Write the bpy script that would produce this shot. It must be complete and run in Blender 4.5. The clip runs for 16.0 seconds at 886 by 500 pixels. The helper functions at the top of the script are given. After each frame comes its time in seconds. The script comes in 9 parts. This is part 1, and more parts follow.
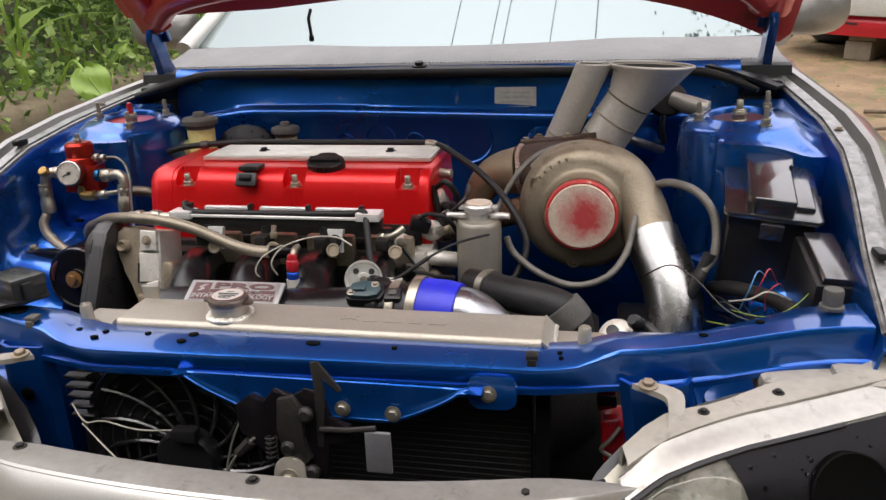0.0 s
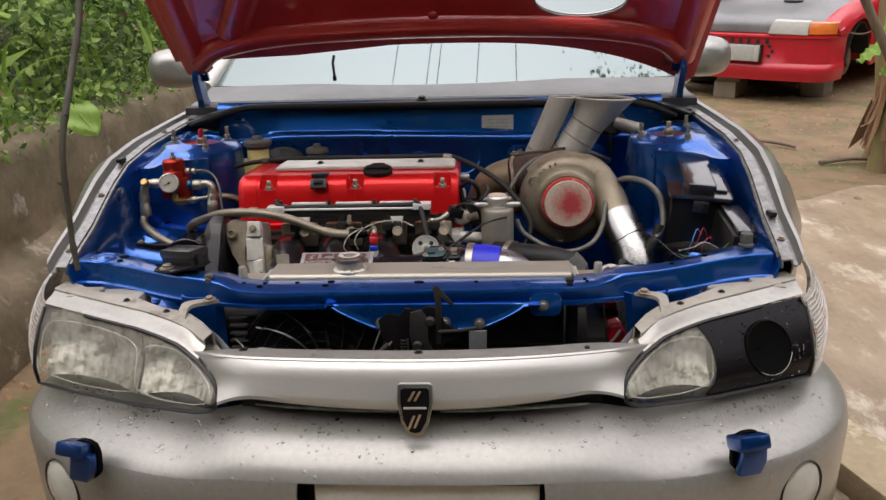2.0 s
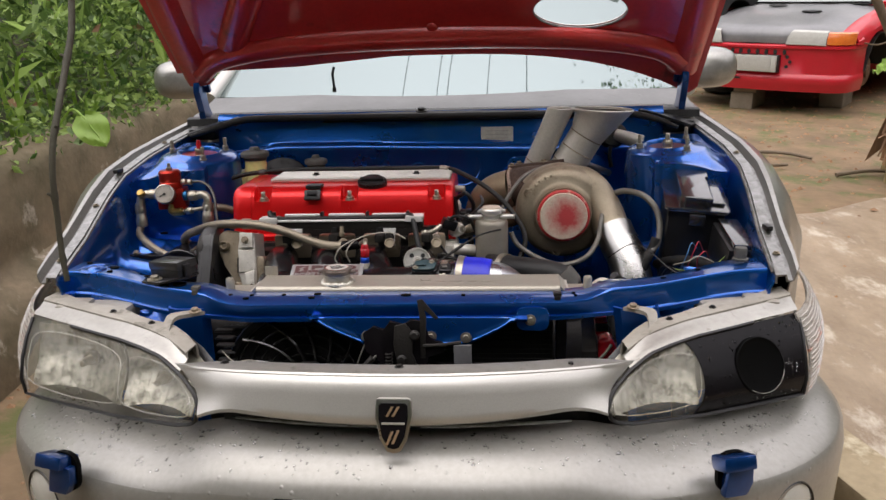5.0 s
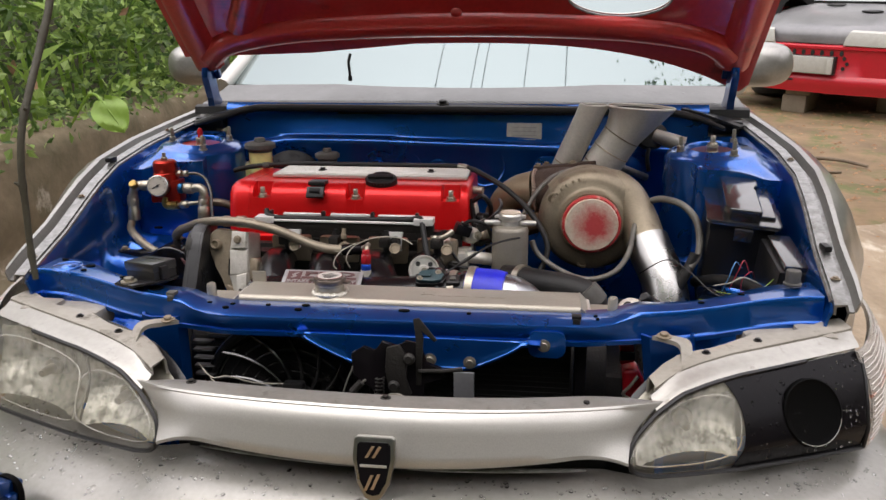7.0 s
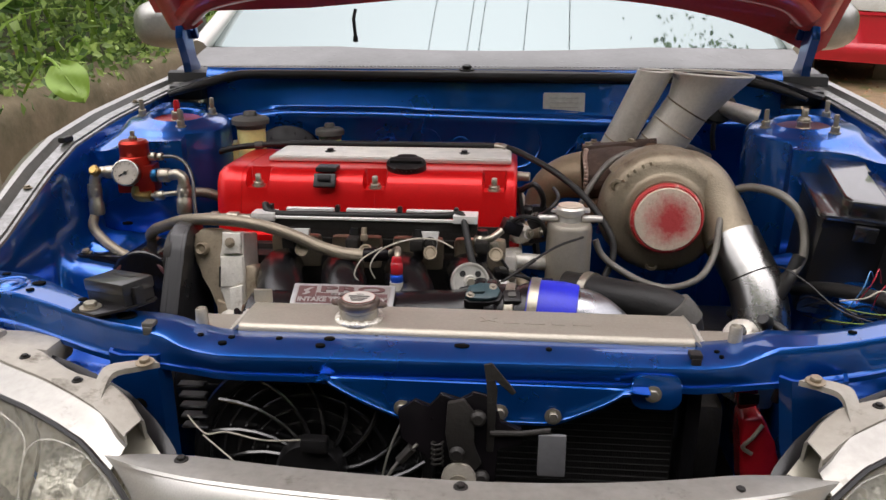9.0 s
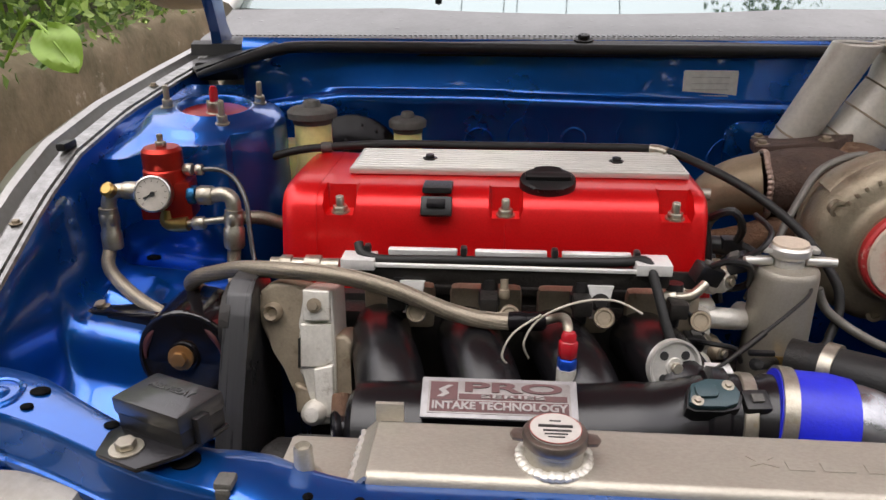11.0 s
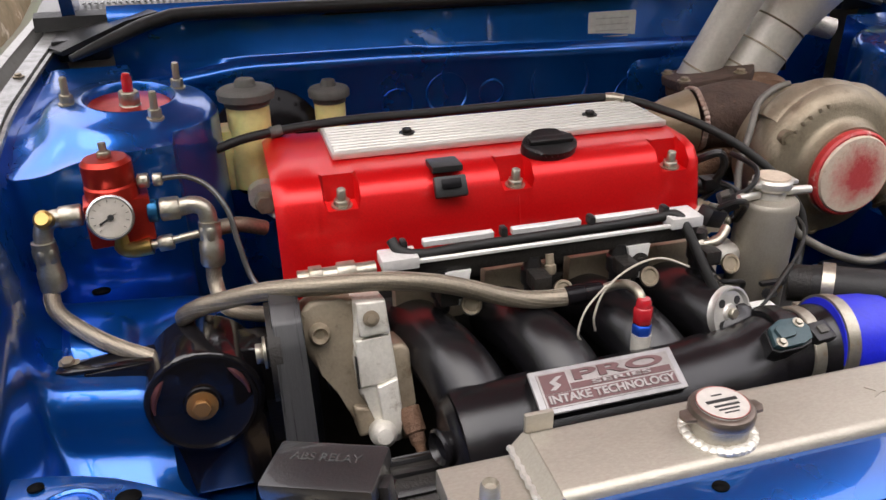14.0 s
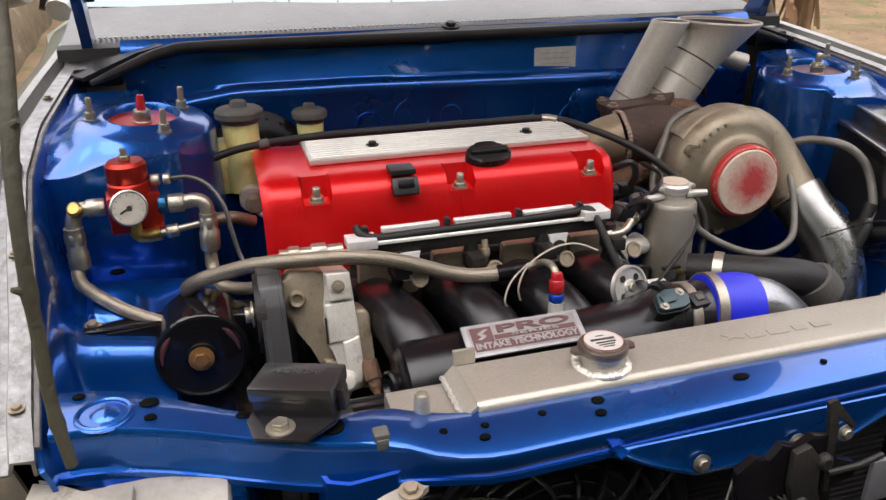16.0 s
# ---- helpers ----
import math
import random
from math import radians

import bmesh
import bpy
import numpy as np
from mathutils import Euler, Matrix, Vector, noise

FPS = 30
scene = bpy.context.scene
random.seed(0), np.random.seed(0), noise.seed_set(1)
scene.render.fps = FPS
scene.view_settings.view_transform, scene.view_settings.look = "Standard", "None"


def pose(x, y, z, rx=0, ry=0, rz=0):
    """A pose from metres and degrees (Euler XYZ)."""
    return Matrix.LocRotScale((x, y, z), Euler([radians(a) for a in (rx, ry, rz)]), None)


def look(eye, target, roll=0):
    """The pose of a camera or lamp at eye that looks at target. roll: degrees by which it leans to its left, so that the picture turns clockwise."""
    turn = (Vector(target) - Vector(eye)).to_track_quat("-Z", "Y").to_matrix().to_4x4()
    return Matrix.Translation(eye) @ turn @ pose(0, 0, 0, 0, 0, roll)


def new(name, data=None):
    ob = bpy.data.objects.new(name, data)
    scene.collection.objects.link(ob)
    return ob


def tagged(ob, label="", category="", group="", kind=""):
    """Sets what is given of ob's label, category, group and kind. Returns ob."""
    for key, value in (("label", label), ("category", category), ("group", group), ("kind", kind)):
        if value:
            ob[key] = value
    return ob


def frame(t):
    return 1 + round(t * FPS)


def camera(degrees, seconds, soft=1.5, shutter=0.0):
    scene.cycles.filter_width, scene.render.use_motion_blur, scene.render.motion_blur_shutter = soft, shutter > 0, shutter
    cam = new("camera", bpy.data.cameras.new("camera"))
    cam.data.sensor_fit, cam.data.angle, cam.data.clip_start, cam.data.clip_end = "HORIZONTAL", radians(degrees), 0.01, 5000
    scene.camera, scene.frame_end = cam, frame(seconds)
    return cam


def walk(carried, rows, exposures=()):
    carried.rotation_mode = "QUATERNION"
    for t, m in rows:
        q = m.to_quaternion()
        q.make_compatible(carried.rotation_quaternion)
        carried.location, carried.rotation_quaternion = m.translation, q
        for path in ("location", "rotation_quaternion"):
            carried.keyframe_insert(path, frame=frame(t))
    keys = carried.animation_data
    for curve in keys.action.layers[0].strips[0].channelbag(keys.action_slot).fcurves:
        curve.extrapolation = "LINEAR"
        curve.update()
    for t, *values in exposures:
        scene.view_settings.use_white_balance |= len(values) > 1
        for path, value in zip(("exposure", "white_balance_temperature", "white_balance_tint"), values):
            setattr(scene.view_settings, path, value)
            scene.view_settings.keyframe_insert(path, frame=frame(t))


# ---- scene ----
cam = camera(60.8, 16.0)
PATH = [
    (0, (0.3010, -0.4193, 1.1146), (-0.0770, 1.3804, 0.3283), -3.00),
    (0.5, (0.2701, -0.5311, 1.1343), (-0.0446, 1.2931, 0.3770), -2.40),
    (1, (0.2394, -0.6729, 1.1612), (-0.0363, 1.1681, 0.4299), -1.70),
    (1.5, (0.1836, -0.7661, 1.1727), (-0.0121, 1.0853, 0.4420), -1.41),
    (2, (0.1072, -0.8645, 1.1801), (0.0085, 1.0049, 0.4761), -1.71),
    (2.5, (0.0897, -0.9059, 1.1874), (0.0512, 0.9802, 0.5233), -1.31),
    (3, (0.1269, -0.8914, 1.1810), (0.0904, 1.0054, 0.5477), -1.01),
    (3.5, (0.1476, -0.8789, 1.1799), (0.0741, 1.0175, 0.5489), -1.21),
    (4, (0.1538, -0.8727, 1.1768), (0.0463, 1.0191, 0.5370), -1.21),
    (4.2, (0.1527, -0.8727, 1.1789), (0.0352, 1.0153, 0.5297), -1.51),
    (6.3, (0.2043, -0.7692, 1.1705), (-0.0153, 1.0953, 0.4809), -1.10),
    (6.5, (0.2126, -0.7578, 1.1612), (-0.0240, 1.1076, 0.4796), -1.00),
    (7, (0.1928, -0.6998, 1.1489), (-0.0558, 1.1622, 0.4625), -0.90),
    (7.5, (0.1326, -0.6058, 1.1399), (-0.0860, 1.2517, 0.4312), -1.00),
    (8, (0.1056, -0.5561, 1.1307), (-0.0641, 1.2919, 0.3851), -0.81),
    (8.5, (0.0776, -0.5189, 1.1215), (-0.0671, 1.3248, 0.3600), -0.51),
    (9, (0.0547, -0.4454, 1.1061), (-0.1181, 1.3937, 0.3395), -0.51),
    (9.5, (0.0059, -0.3048, 1.1023), (-0.2859, 1.5215, 0.3409), -0.90),
    (9.7, (-0.0045, -0.2686, 1.1024), (-0.3354, 1.5501, 0.3389), -1.20),
    (11.8, (-0.2367, -0.0442, 1.0516), (-0.2781, 1.7122, 0.0960), -0.72),
    (12, (-0.2481, -0.0205, 1.0475), (-0.2886, 1.7263, 0.0742), -1.33),
    (12.5, (-0.3268, 0.0332, 1.0551), (-0.2044, 1.7570, 0.0483), -1.53),
    (13, (-0.3940, 0.0363, 1.0688), (-0.0275, 1.7110, 0.0388), -0.04),
    (13.5, (-0.4074, 0.0135, 1.0771), (0.0409, 1.6645, 0.0412), 0.56),
    (14, (-0.4156, -0.0279, 1.0957), (0.0570, 1.6278, 0.0783), 0.46),
    (14.5, (-0.4227, -0.0838, 1.1143), (0.0608, 1.5864, 0.1262), -0.33),
    (15, (-0.4237, -0.1242, 1.1226), (0.0710, 1.5573, 0.1593), -0.13),
    (15.5, (-0.4236, -0.1677, 1.1298), (0.0809, 1.5202, 0.1828), 0.67),
    (16, (-0.4256, -0.2039, 1.1328), (0.0892, 1.4856, 0.1945), 0.97),
]
walk(cam, [(t, look(eye, target, roll)) for t, eye, target, roll in PATH],
     [(0, 0.62), (1.0, 0.44), (2.0, 0.29), (4, 0.31), (7.0, 0.42), (9.7, 0.58), (11.8, 0.70), (13, 0.82), (14, 0.82), (16, 0.77)])

# ---- light ----
SUN_EL, SUN_AZ = radians(74), radians(240)
world = bpy.data.worlds.new("sky")
scene.world = world
world.use_nodes = True
wn = world.node_tree
sky = wn.nodes.new("ShaderNodeTexSky")
sky.sky_type, sky.sun_disc, sky.sun_elevation, sky.sun_rotation = "NISHITA", False, SUN_EL, SUN_AZ
cloud = wn.nodes.new("ShaderNodeMix")
cloud.data_type = "RGBA"
cloud.inputs[0].default_value = 0.8
cloud.inputs[7].default_value = (12.5, 11.7, 11.9, 1)
wn.links.new(sky.outputs[0], cloud.inputs[6])
# an overcast dome: three times brighter overhead than at the horizon
sep = wn.nodes.new("ShaderNodeSeparateXYZ")
wn.links.new(wn.nodes.new("ShaderNodeTexCoord").outputs["Generated"], sep.inputs[0])
dome = wn.nodes.new("ShaderNodeMapRange")
dome.inputs["To Min"].default_value, dome.inputs["To Max"].default_value = 0.22, 1.0
wn.links.new(sep.outputs["Z"], dome.inputs["Value"])
shade = wn.nodes.new("ShaderNodeVectorMath")
shade.operation = "SCALE"
wn.links.new(cloud.outputs[2], shade.inputs[0])
wn.links.new(dome.outputs[0], shade.inputs["Scale"])
wn.links.new(shade.outputs[0], wn.nodes["Background"].inputs[0])
wn.nodes["Background"].inputs[1].default_value = 0.22
sun = new("sun", bpy.data.lights.new("sun", "SUN"))
sun.data.energy, sun.data.angle, sun.data.color = 0.9, radians(60), (1.0, 0.95, 0.87)
sun.matrix_world = look((0, 0, 30), (5.2, 3.0, 9))


# ---- materials ----
def surface(name, c1, c2=None, scale=8.0, rough=0.5, rvar=0.1, metal=0.0, bump=0.0, bscale=120.0, coat=0.0, drops=0.0,
            stain=None, stain_scale=5.0, stain_at=0.55, ior=1.5, vary=0.0, stretch=(1, 1, 1), trans=0.0, sss=0.0, spec=0.5, spot=None):
    m = bpy.data.materials.new(name)
    m.use_nodes = True
    nt = m.node_tree
    n, l = nt.nodes, nt.links
    p = n["Principled BSDF"]
    c2 = c2 or tuple(c * 0.75 for c in c1)
    co = n.new("ShaderNodeTexCoord").outputs["Object"]
    mp = n.new("ShaderNodeMapping")
    mp.inputs["Scale"].default_value = stretch
    l.new(co, mp.inputs[0])
    co = mp.outputs[0]

    def noise_at(s, detail=5.0, r=0.6):
        t = n.new("ShaderNodeTexNoise")
        t.inputs["Scale"].default_value, t.inputs["Detail"].default_value, t.inputs["Roughness"].default_value = s, detail, r
        l.new(co, t.inputs["Vector"])
        return t.outputs["Fac"]

    def ramp(v, a, b):
        t = n.new("ShaderNodeMapRange")
        t.inputs["From Min"].default_value, t.inputs["From Max"].default_value = a, b
        l.new(v, t.inputs["Value"])
        return t.outputs[0]

    def mix(f, a, b):
        t = n.new("ShaderNodeMix")
        t.data_type = "RGBA"
        l.new(f, t.inputs[0])
        for k, v in ((6, a), (7, b)):
            if isinstance(v, tuple):
                t.inputs[k].default_value = (*v, 1)
            else:
                l.new(v, t.inputs[k])
        return t.outputs[2]

    big, fine = noise_at(scale), noise_at(bscale, 3.0)
    col = mix(ramp(big, 0.3, 0.7), c1, c2)
    col = mix(ramp(fine, 0.35, 0.75), col, mix(ramp(big, 0.3, 0.7), tuple(c * 0.86 for c in c1), tuple(c * 0.86 for c in c2)))
    if stain:
        s = noise_at(stain_scale, 8.0, 0.7)
        col = mix(ramp(s, stain_at, stain_at + 0.12), col, stain)
    if spot:  # a worn patch round one place
        (sx, sy, sz), sr, sc = spot
        dist = n.new("ShaderNodeVectorMath")
        dist.operation = "DISTANCE"
        l.new(co, dist.inputs[0])
        dist.inputs[1].default_value = (sx, sy, sz)
        near = n.new("ShaderNodeMath")
        near.operation = "SUBTRACT"
        l.new(ramp(dist.outputs["Value"], sr, 0.0), near.inputs[0])
        l.new(noise_at(60, 6.0, 0.75), near.inputs[1])
        col = mix(ramp(near.outputs[0], -0.35, 0.25), col, sc)
    if vary:
        oi = n.new("ShaderNodeObjectInfo")
        hs = n.new("ShaderNodeHueSaturation")
        l.new(col, hs.inputs["Color"])
        mr = n.new("ShaderNodeMapRange")
        mr.inputs["To Min"].default_value, mr.inputs["To Max"].default_value = 1 - vary, 1 + vary
        l.new(oi.outputs["Random"], mr.inputs["Value"])
        l.new(mr.outputs[0], hs.inputs["Value"])
        col = hs.outputs[0]
    l.new(col, p.inputs["Base Color"])
    rr = n.new("ShaderNodeMapRange")
    rr.inputs["To Min"].default_value, rr.inputs["To Max"].default_value = max(0.02, rough - rvar), min(1, rough + rvar)
    l.new(big, rr.inputs["Value"])
    l.new(rr.outputs[0], p.inputs["Roughness"])
    p.inputs["Metallic"].default_value = metal
    p.inputs["IOR"].default_value = ior
    p.inputs["Specular IOR Level"].default_value = spec
    p.inputs["Coat Weight"].default_value = coat
    p.inputs["Coat Roughness"].default_value = 0.06
    p.inputs["Transmission Weight"].default_value = trans
    p.inputs["Subsurface Weight"].default_value = sss
    last = None
    if bump:
        b = n.new("ShaderNodeBump")
        b.inputs["Strength"].default_value, b.inputs["Distance"].default_value = bump, 0.004
        l.new(fine, b.inputs["Height"])
        last = b.outputs[0]
        l.new(last, p.inputs["Normal"])
    if drops:
        v = n.new("ShaderNodeTexVoronoi")
        v.inputs["Scale"].default_value = drops
        l.new(co, v.inputs["Vector"])
        d = n.new("ShaderNodeMath")
        d.operation = "ADD"
        sep = n.new("ShaderNodeSeparateColor")
        l.new(v.outputs["Color"], sep.inputs[0])
        mu = n.new("ShaderNodeMath")
        mu.operation, mu.inputs[1].default_value = "MULTIPLY", 0.5
        l.new(sep.outputs[0], mu.inputs[0])
        l.new(v.outputs["Distance"], d.inputs[0])
        l.new(mu.outputs[0], d.inputs[1])
        bead = n.new("ShaderNodeMapRange")
        bead.interpolation_type = "SMOOTHSTEP"
        for k, val in (("From Min", 0.34), ("From Max", 0.10), ("To Min", 0.0), ("To Max", 1.0)):
            bead.inputs[k].default_value = val
        l.new(d.outputs[0], bead.inputs["Value"])
        b = n.new("ShaderNodeBump")
        b.inputs["Strength"].default_value, b.inputs["Distance"].default_value = 0.45, 0.0016
        l.new(bead.outputs[0], b.inputs["Height"])
        if last:
            l.new(last, b.inputs["Normal"])
        l.new(b.outputs[0], p.inputs["Normal"])
        l.new(b.outputs[0], p.inputs["Coat Normal"])
    return m


SILVER = surface("silver_paint", (0.52, 0.505, 0.465), (0.45, 0.435, 0.40), 3, 0.34, 0.06, 0.55, coat=0.7, stain=(0.26, 0.24, 0.20), stain_scale=7, stain_at=0.66, bump=0.03, bscale=700)
SILVER_WET = surface("wet_silver_paint", (0.31, 0.30, 0.275), (0.26, 0.25, 0.225), 3, 0.38, 0.06, 0.50, coat=0.5, drops=70, stain=(0.25, 0.23, 0.19), stain_scale=7, stain_at=0.66)
SILVER_STRIP = surface("dusty_silver_strip", (0.42, 0.405, 0.37), (0.34, 0.325, 0.295), 9, 0.40, 0.08, 0.65, coat=0.35, stain=(0.17, 0.16, 0.135), stain_scale=30, stain_at=0.60)
DUSTY_FLANGE = surface("dusty_grey_flange", (0.27, 0.26, 0.235), (0.20, 0.19, 0.17), 14, 0.45, 0.1, 0.4, coat=0.2, stain=(0.12, 0.11, 0.09), stain_scale=30, stain_at=0.58)
# for flat pieces that stand for openings: their inner shade is this black
PITCH = surface("unlit_black_recess", (0.002, 0.002, 0.002), None, 10, 0.6, 0.05, spec=0.05)
SILVER_WORN = surface("worn_silver_paint", (0.29, 0.29, 0.28), (0.13, 0.128, 0.12), 60, 0.36, 0.12, 0.5, bump=0.35, bscale=90, coat=0.6, stain=(0.10, 0.09, 0.075), stain_scale=34, stain_at=0.56)
BLUE = surface("blue_metallic_paint", (0.0045, 0.115, 0.49), (0.004, 0.090, 0.40), 5, 0.28, 0.05, 0.80, coat=1.0, bump=0.06, bscale=18, stain=(0.005, 0.065, 0.30), stain_scale=9, stain_at=0.64)
BLUE_DARK = surface("dark_blue_paint", (0.003, 0.055, 0.25), (0.002, 0.04, 0.19), 8, 0.3, 0.06, 0.8, coat=0.8)
WING = surface("rain_beaded_silver", (0.33, 0.32, 0.30), (0.27, 0.265, 0.245), 3, 0.36, 0.06, 0.6, coat=0.6, drops=80, stain=(0.20, 0.19, 0.16), stain_scale=20, stain_at=0.62)
BLUE.node_tree.nodes["Principled BSDF"].inputs["Coat Roughness"].default_value = 0.03
RED = surface("red_gloss_paint", (0.74, 0.006, 0.008), (0.62, 0.004, 0.006), 6, 0.33, 0.05, 0.45, coat=0.20, bump=0.05, bscale=500)
HOOD_RED = surface("dull_red_paint", (0.68, 0.045, 0.042), (0.52, 0.030, 0.028), 4, 0.36, 0.1, 0.2, coat=1.0, bump=0.08, bscale=90, stain=(0.10, 0.016, 0.016), stain_scale=6, stain_at=0.6)
CAR_RED = surface("faded_red_paint", (0.56, 0.006, 0.022), (0.46, 0.006, 0.018), 2, 0.4, 0.1, coat=0.4)
PRIMER = surface("grey_primer", (0.13, 0.13, 0.135), (0.24, 0.235, 0.235), 2.2, 0.42, 0.12, bump=0.1, bscale=40, coat=0.3)
RED_ANOD = surface("red_anodised_metal", (0.46, 0.030, 0.016), (0.36, 0.020, 0.012), 30, 0.32, 0.08, 0.7)
BLUE_ANOD = surface("blue_anodised_metal", (0.02, 0.10, 0.65), None, 30, 0.3, 0.08, 0.7)
TEAL_ANOD = surface("teal_anodised_metal", (0.02, 0.13, 0.28), None, 30, 0.3, 0.08, 0.7)
BLUE_SILICONE = surface("blue_silicone_rubber", (0.012, 0.02, 0.60), (0.01, 0.015, 0.45), 30, 0.42, 0.08, bump=0.1, bscale=300)
ALU = surface("brushed_aluminium", (0.72, 0.70, 0.65), (0.60, 0.58, 0.53), 18, 0.38, 0.08, 0.6, bump=0.08, bscale=220, stretch=(0.3, 1, 1))
ALU_DULL = surface("dull_bead_blasted_aluminium", (0.46, 0.425, 0.36), (0.35, 0.32, 0.265), 7, 0.42, 0.12, 0.6, bump=0.10, bscale=500, stain=(0.30, 0.265, 0.21), stain_scale=9, stain_at=0.60, stretch=(0.5, 1, 1))
CAN_ALU = surface("grey_blasted_aluminium", (0.40, 0.365, 0.305), (0.31, 0.28, 0.23), 16, 0.45, 0.1, 0.5, bump=0.15, bscale=500, stain=(0.22, 0.19, 0.145), stain_scale=18, stain_at=0.58)
DULL_PIPE = surface("dull_alloy_pipe", (0.34, 0.345, 0.36), (0.25, 0.255, 0.27), 14, 0.3, 0.1, 0.9, bump=0.05, bscale=200)
CAST = surface("cast_aluminium", (0.72, 0.69, 0.62), (0.56, 0.53, 0.46), 25, 0.45, 0.12, 0.4, bump=0.2, bscale=300, stain=(0.24, 0.19, 0.13), stain_scale=34, stain_at=0.60)
TAN_CAST = surface("oil_stained_cast_metal", (0.36, 0.30, 0.22), (0.24, 0.195, 0.135), 22, 0.55, 0.12, 0.5, bump=0.15, bscale=320, stain=(0.13, 0.09, 0.055), stain_scale=22, stain_at=0.56)
TURBO = surface("aged_turbo_casting", (0.34, 0.285, 0.205), (0.24, 0.20, 0.14), 12, 0.45, 0.12, 0.6, bump=0.2, bscale=300, stain=(0.15, 0.11, 0.07), stain_scale=16, stain_at=0.55)
RUST_DARK = surface("dark_rusted_casting", (0.10, 0.060, 0.042), (0.055, 0.034, 0.026), 30, 0.7, 0.12, 0.3, bump=0.8, bscale=200, stain=(0.22, 0.13, 0.09), stain_scale=34, stain_at=0.60)
ELBOW = surface("tan_heated_steel", (0.30, 0.235, 0.155), (0.22, 0.165, 0.10), 10, 0.5, 0.1, 0.5, bump=0.15, bscale=200, stain=(0.14, 0.085, 0.05), stain_scale=14, stain_at=0.60)
WELD = surface("lumpy_pale_weld", (0.46, 0.36, 0.30), (0.28, 0.18, 0.14), 60, 0.5, 0.1, 0.5, bump=0.4, bscale=300)
RUST = surface("rusty_iron", (0.20, 0.11, 0.06), (0.10, 0.055, 0.035), 24, 0.75, 0.12, 0.35, bump=0.7, bscale=240, stain=(0.30, 0.22, 0.15), stain_scale=28, stain_at=0.6)
PIPE_LINING = surface("dark_pipe_lining", (0.045, 0.036, 0.028), (0.025, 0.02, 0.017), 20, 0.8, 0.1, bump=0.2, bscale=200)
STEEL = surface("raw_steel_pipe", (0.66, 0.625, 0.555), (0.55, 0.52, 0.455), 8, 0.48, 0.08, 0.40, bump=0.05, bscale=200, stain=(0.36, 0.31, 0.24), stain_scale=12, stain_at=0.6)
POLISHED = surface("machined_bright_alloy", (0.78, 0.77, 0.745), (0.70, 0.69, 0.665), 20, 0.38, 0.06, 0.30, bump=0.05, bscale=200)
CHROME = surface("polished_metal", (0.52, 0.51, 0.49), (0.40, 0.395, 0.375), 14, 0.28, 0.06, 1.0, bump=0.04, bscale=40)
ZINC = surface("zinc_plated_fitting", (0.50, 0.465, 0.39), (0.33, 0.295, 0.23), 60, 0.36, 0.1, 0.85, bump=0.1, bscale=300, stain=(0.30, 0.22, 0.12), stain_scale=60, stain_at=0.6)
BRASS = surface("brass", (0.46, 0.31, 0.10), (0.32, 0.20, 0.07), 50, 0.35, 0.1, 0.9)
RUSTY_BRASS = surface("rusty_brass_bolt", (0.42, 0.22, 0.07), (0.24, 0.12, 0.05), 60, 0.45, 0.1, 0.7, bump=0.3, bscale=300)
BLACK_PLASTIC = surface("black_plastic", (0.009, 0.009, 0.010), (0.016, 0.015, 0.015), 14, 0.34, 0.1, bump=0.12, bscale=600, stain=(0.045, 0.04, 0.033), stain_scale=20, stain_at=0.68, spec=0.4)
BLACK_SATIN = surface("satin_black_coating", (0.006, 0.006, 0.007), (0.009, 0.008, 0.009), 10, 0.23, 0.06, bump=0.08, bscale=900, spec=0.45)
BLACK_LID = surface("shiny_black_lid", (0.014, 0.014, 0.015), (0.024, 0.023, 0.022), 14, 0.22, 0.08, bump=0.08, bscale=40, spec=1.0, coat=0.8, stain=(0.10, 0.095, 0.085), stain_scale=16, stain_at=0.60)
RELAY_LID = surface("satin_black_lid", (0.014, 0.014, 0.015), (0.019, 0.018, 0.018), 18, 0.34, 0.06, bump=0.10, bscale=500, coat=0.4)
RIBBED_RUBBER = surface("dusty_belt_rubber", (0.016, 0.016, 0.017), (0.034, 0.033, 0.034), 30, 0.30, 0.10, bump=0.15, bscale=260, spec=0.5, stretch=(8, 0.3, 0.3))
DIAL_FACE = surface("aged_dial", (0.50, 0.46, 0.40), (0.44, 0.40, 0.34), 30, 0.35, 0.05)
PRINT_FAINT = surface("faded_plate_print", (0.40, 0.40, 0.37), None, 30, 0.5, 0.1)
PRINT_DARK = surface("raised_dark_print", (0.06, 0.06, 0.059), None, 30, 0.45, 0.1)
BLACK_ENAMEL = surface("black_enamel", (0.006, 0.006, 0.007), (0.010, 0.008, 0.009), 9, 0.12, 0.05, bump=0.05, bscale=60, spec=0.6)
CAP_METAL = surface("worn_brown_cap", (0.24, 0.20, 0.17), (0.16, 0.125, 0.105), 30, 0.34, 0.1, 0.8, bump=0.1, bscale=200)
CAP_LABEL = surface("printed_cap_label", (0.50, 0.47, 0.43), (0.42, 0.39, 0.36), 40, 0.4, 0.1)
BLACK_GLOSS = surface("gloss_black_paint", (0.005, 0.005, 0.006), (0.009, 0.007, 0.008), 9, 0.18, 0.06, bump=0.06, bscale=60, spec=0.12, drops=90)
RUBBER = surface("black_rubber", (0.011, 0.011, 0.011), (0.02, 0.019, 0.018), 20, 0.5, 0.1, bump=0.15, bscale=200, spec=0.3)
BRAID = surface("braided_steel_hose", (0.32, 0.275, 0.21), (0.22, 0.19, 0.145), 400, 0.42, 0.06, 0.85, bump=0.2, bscale=1800)
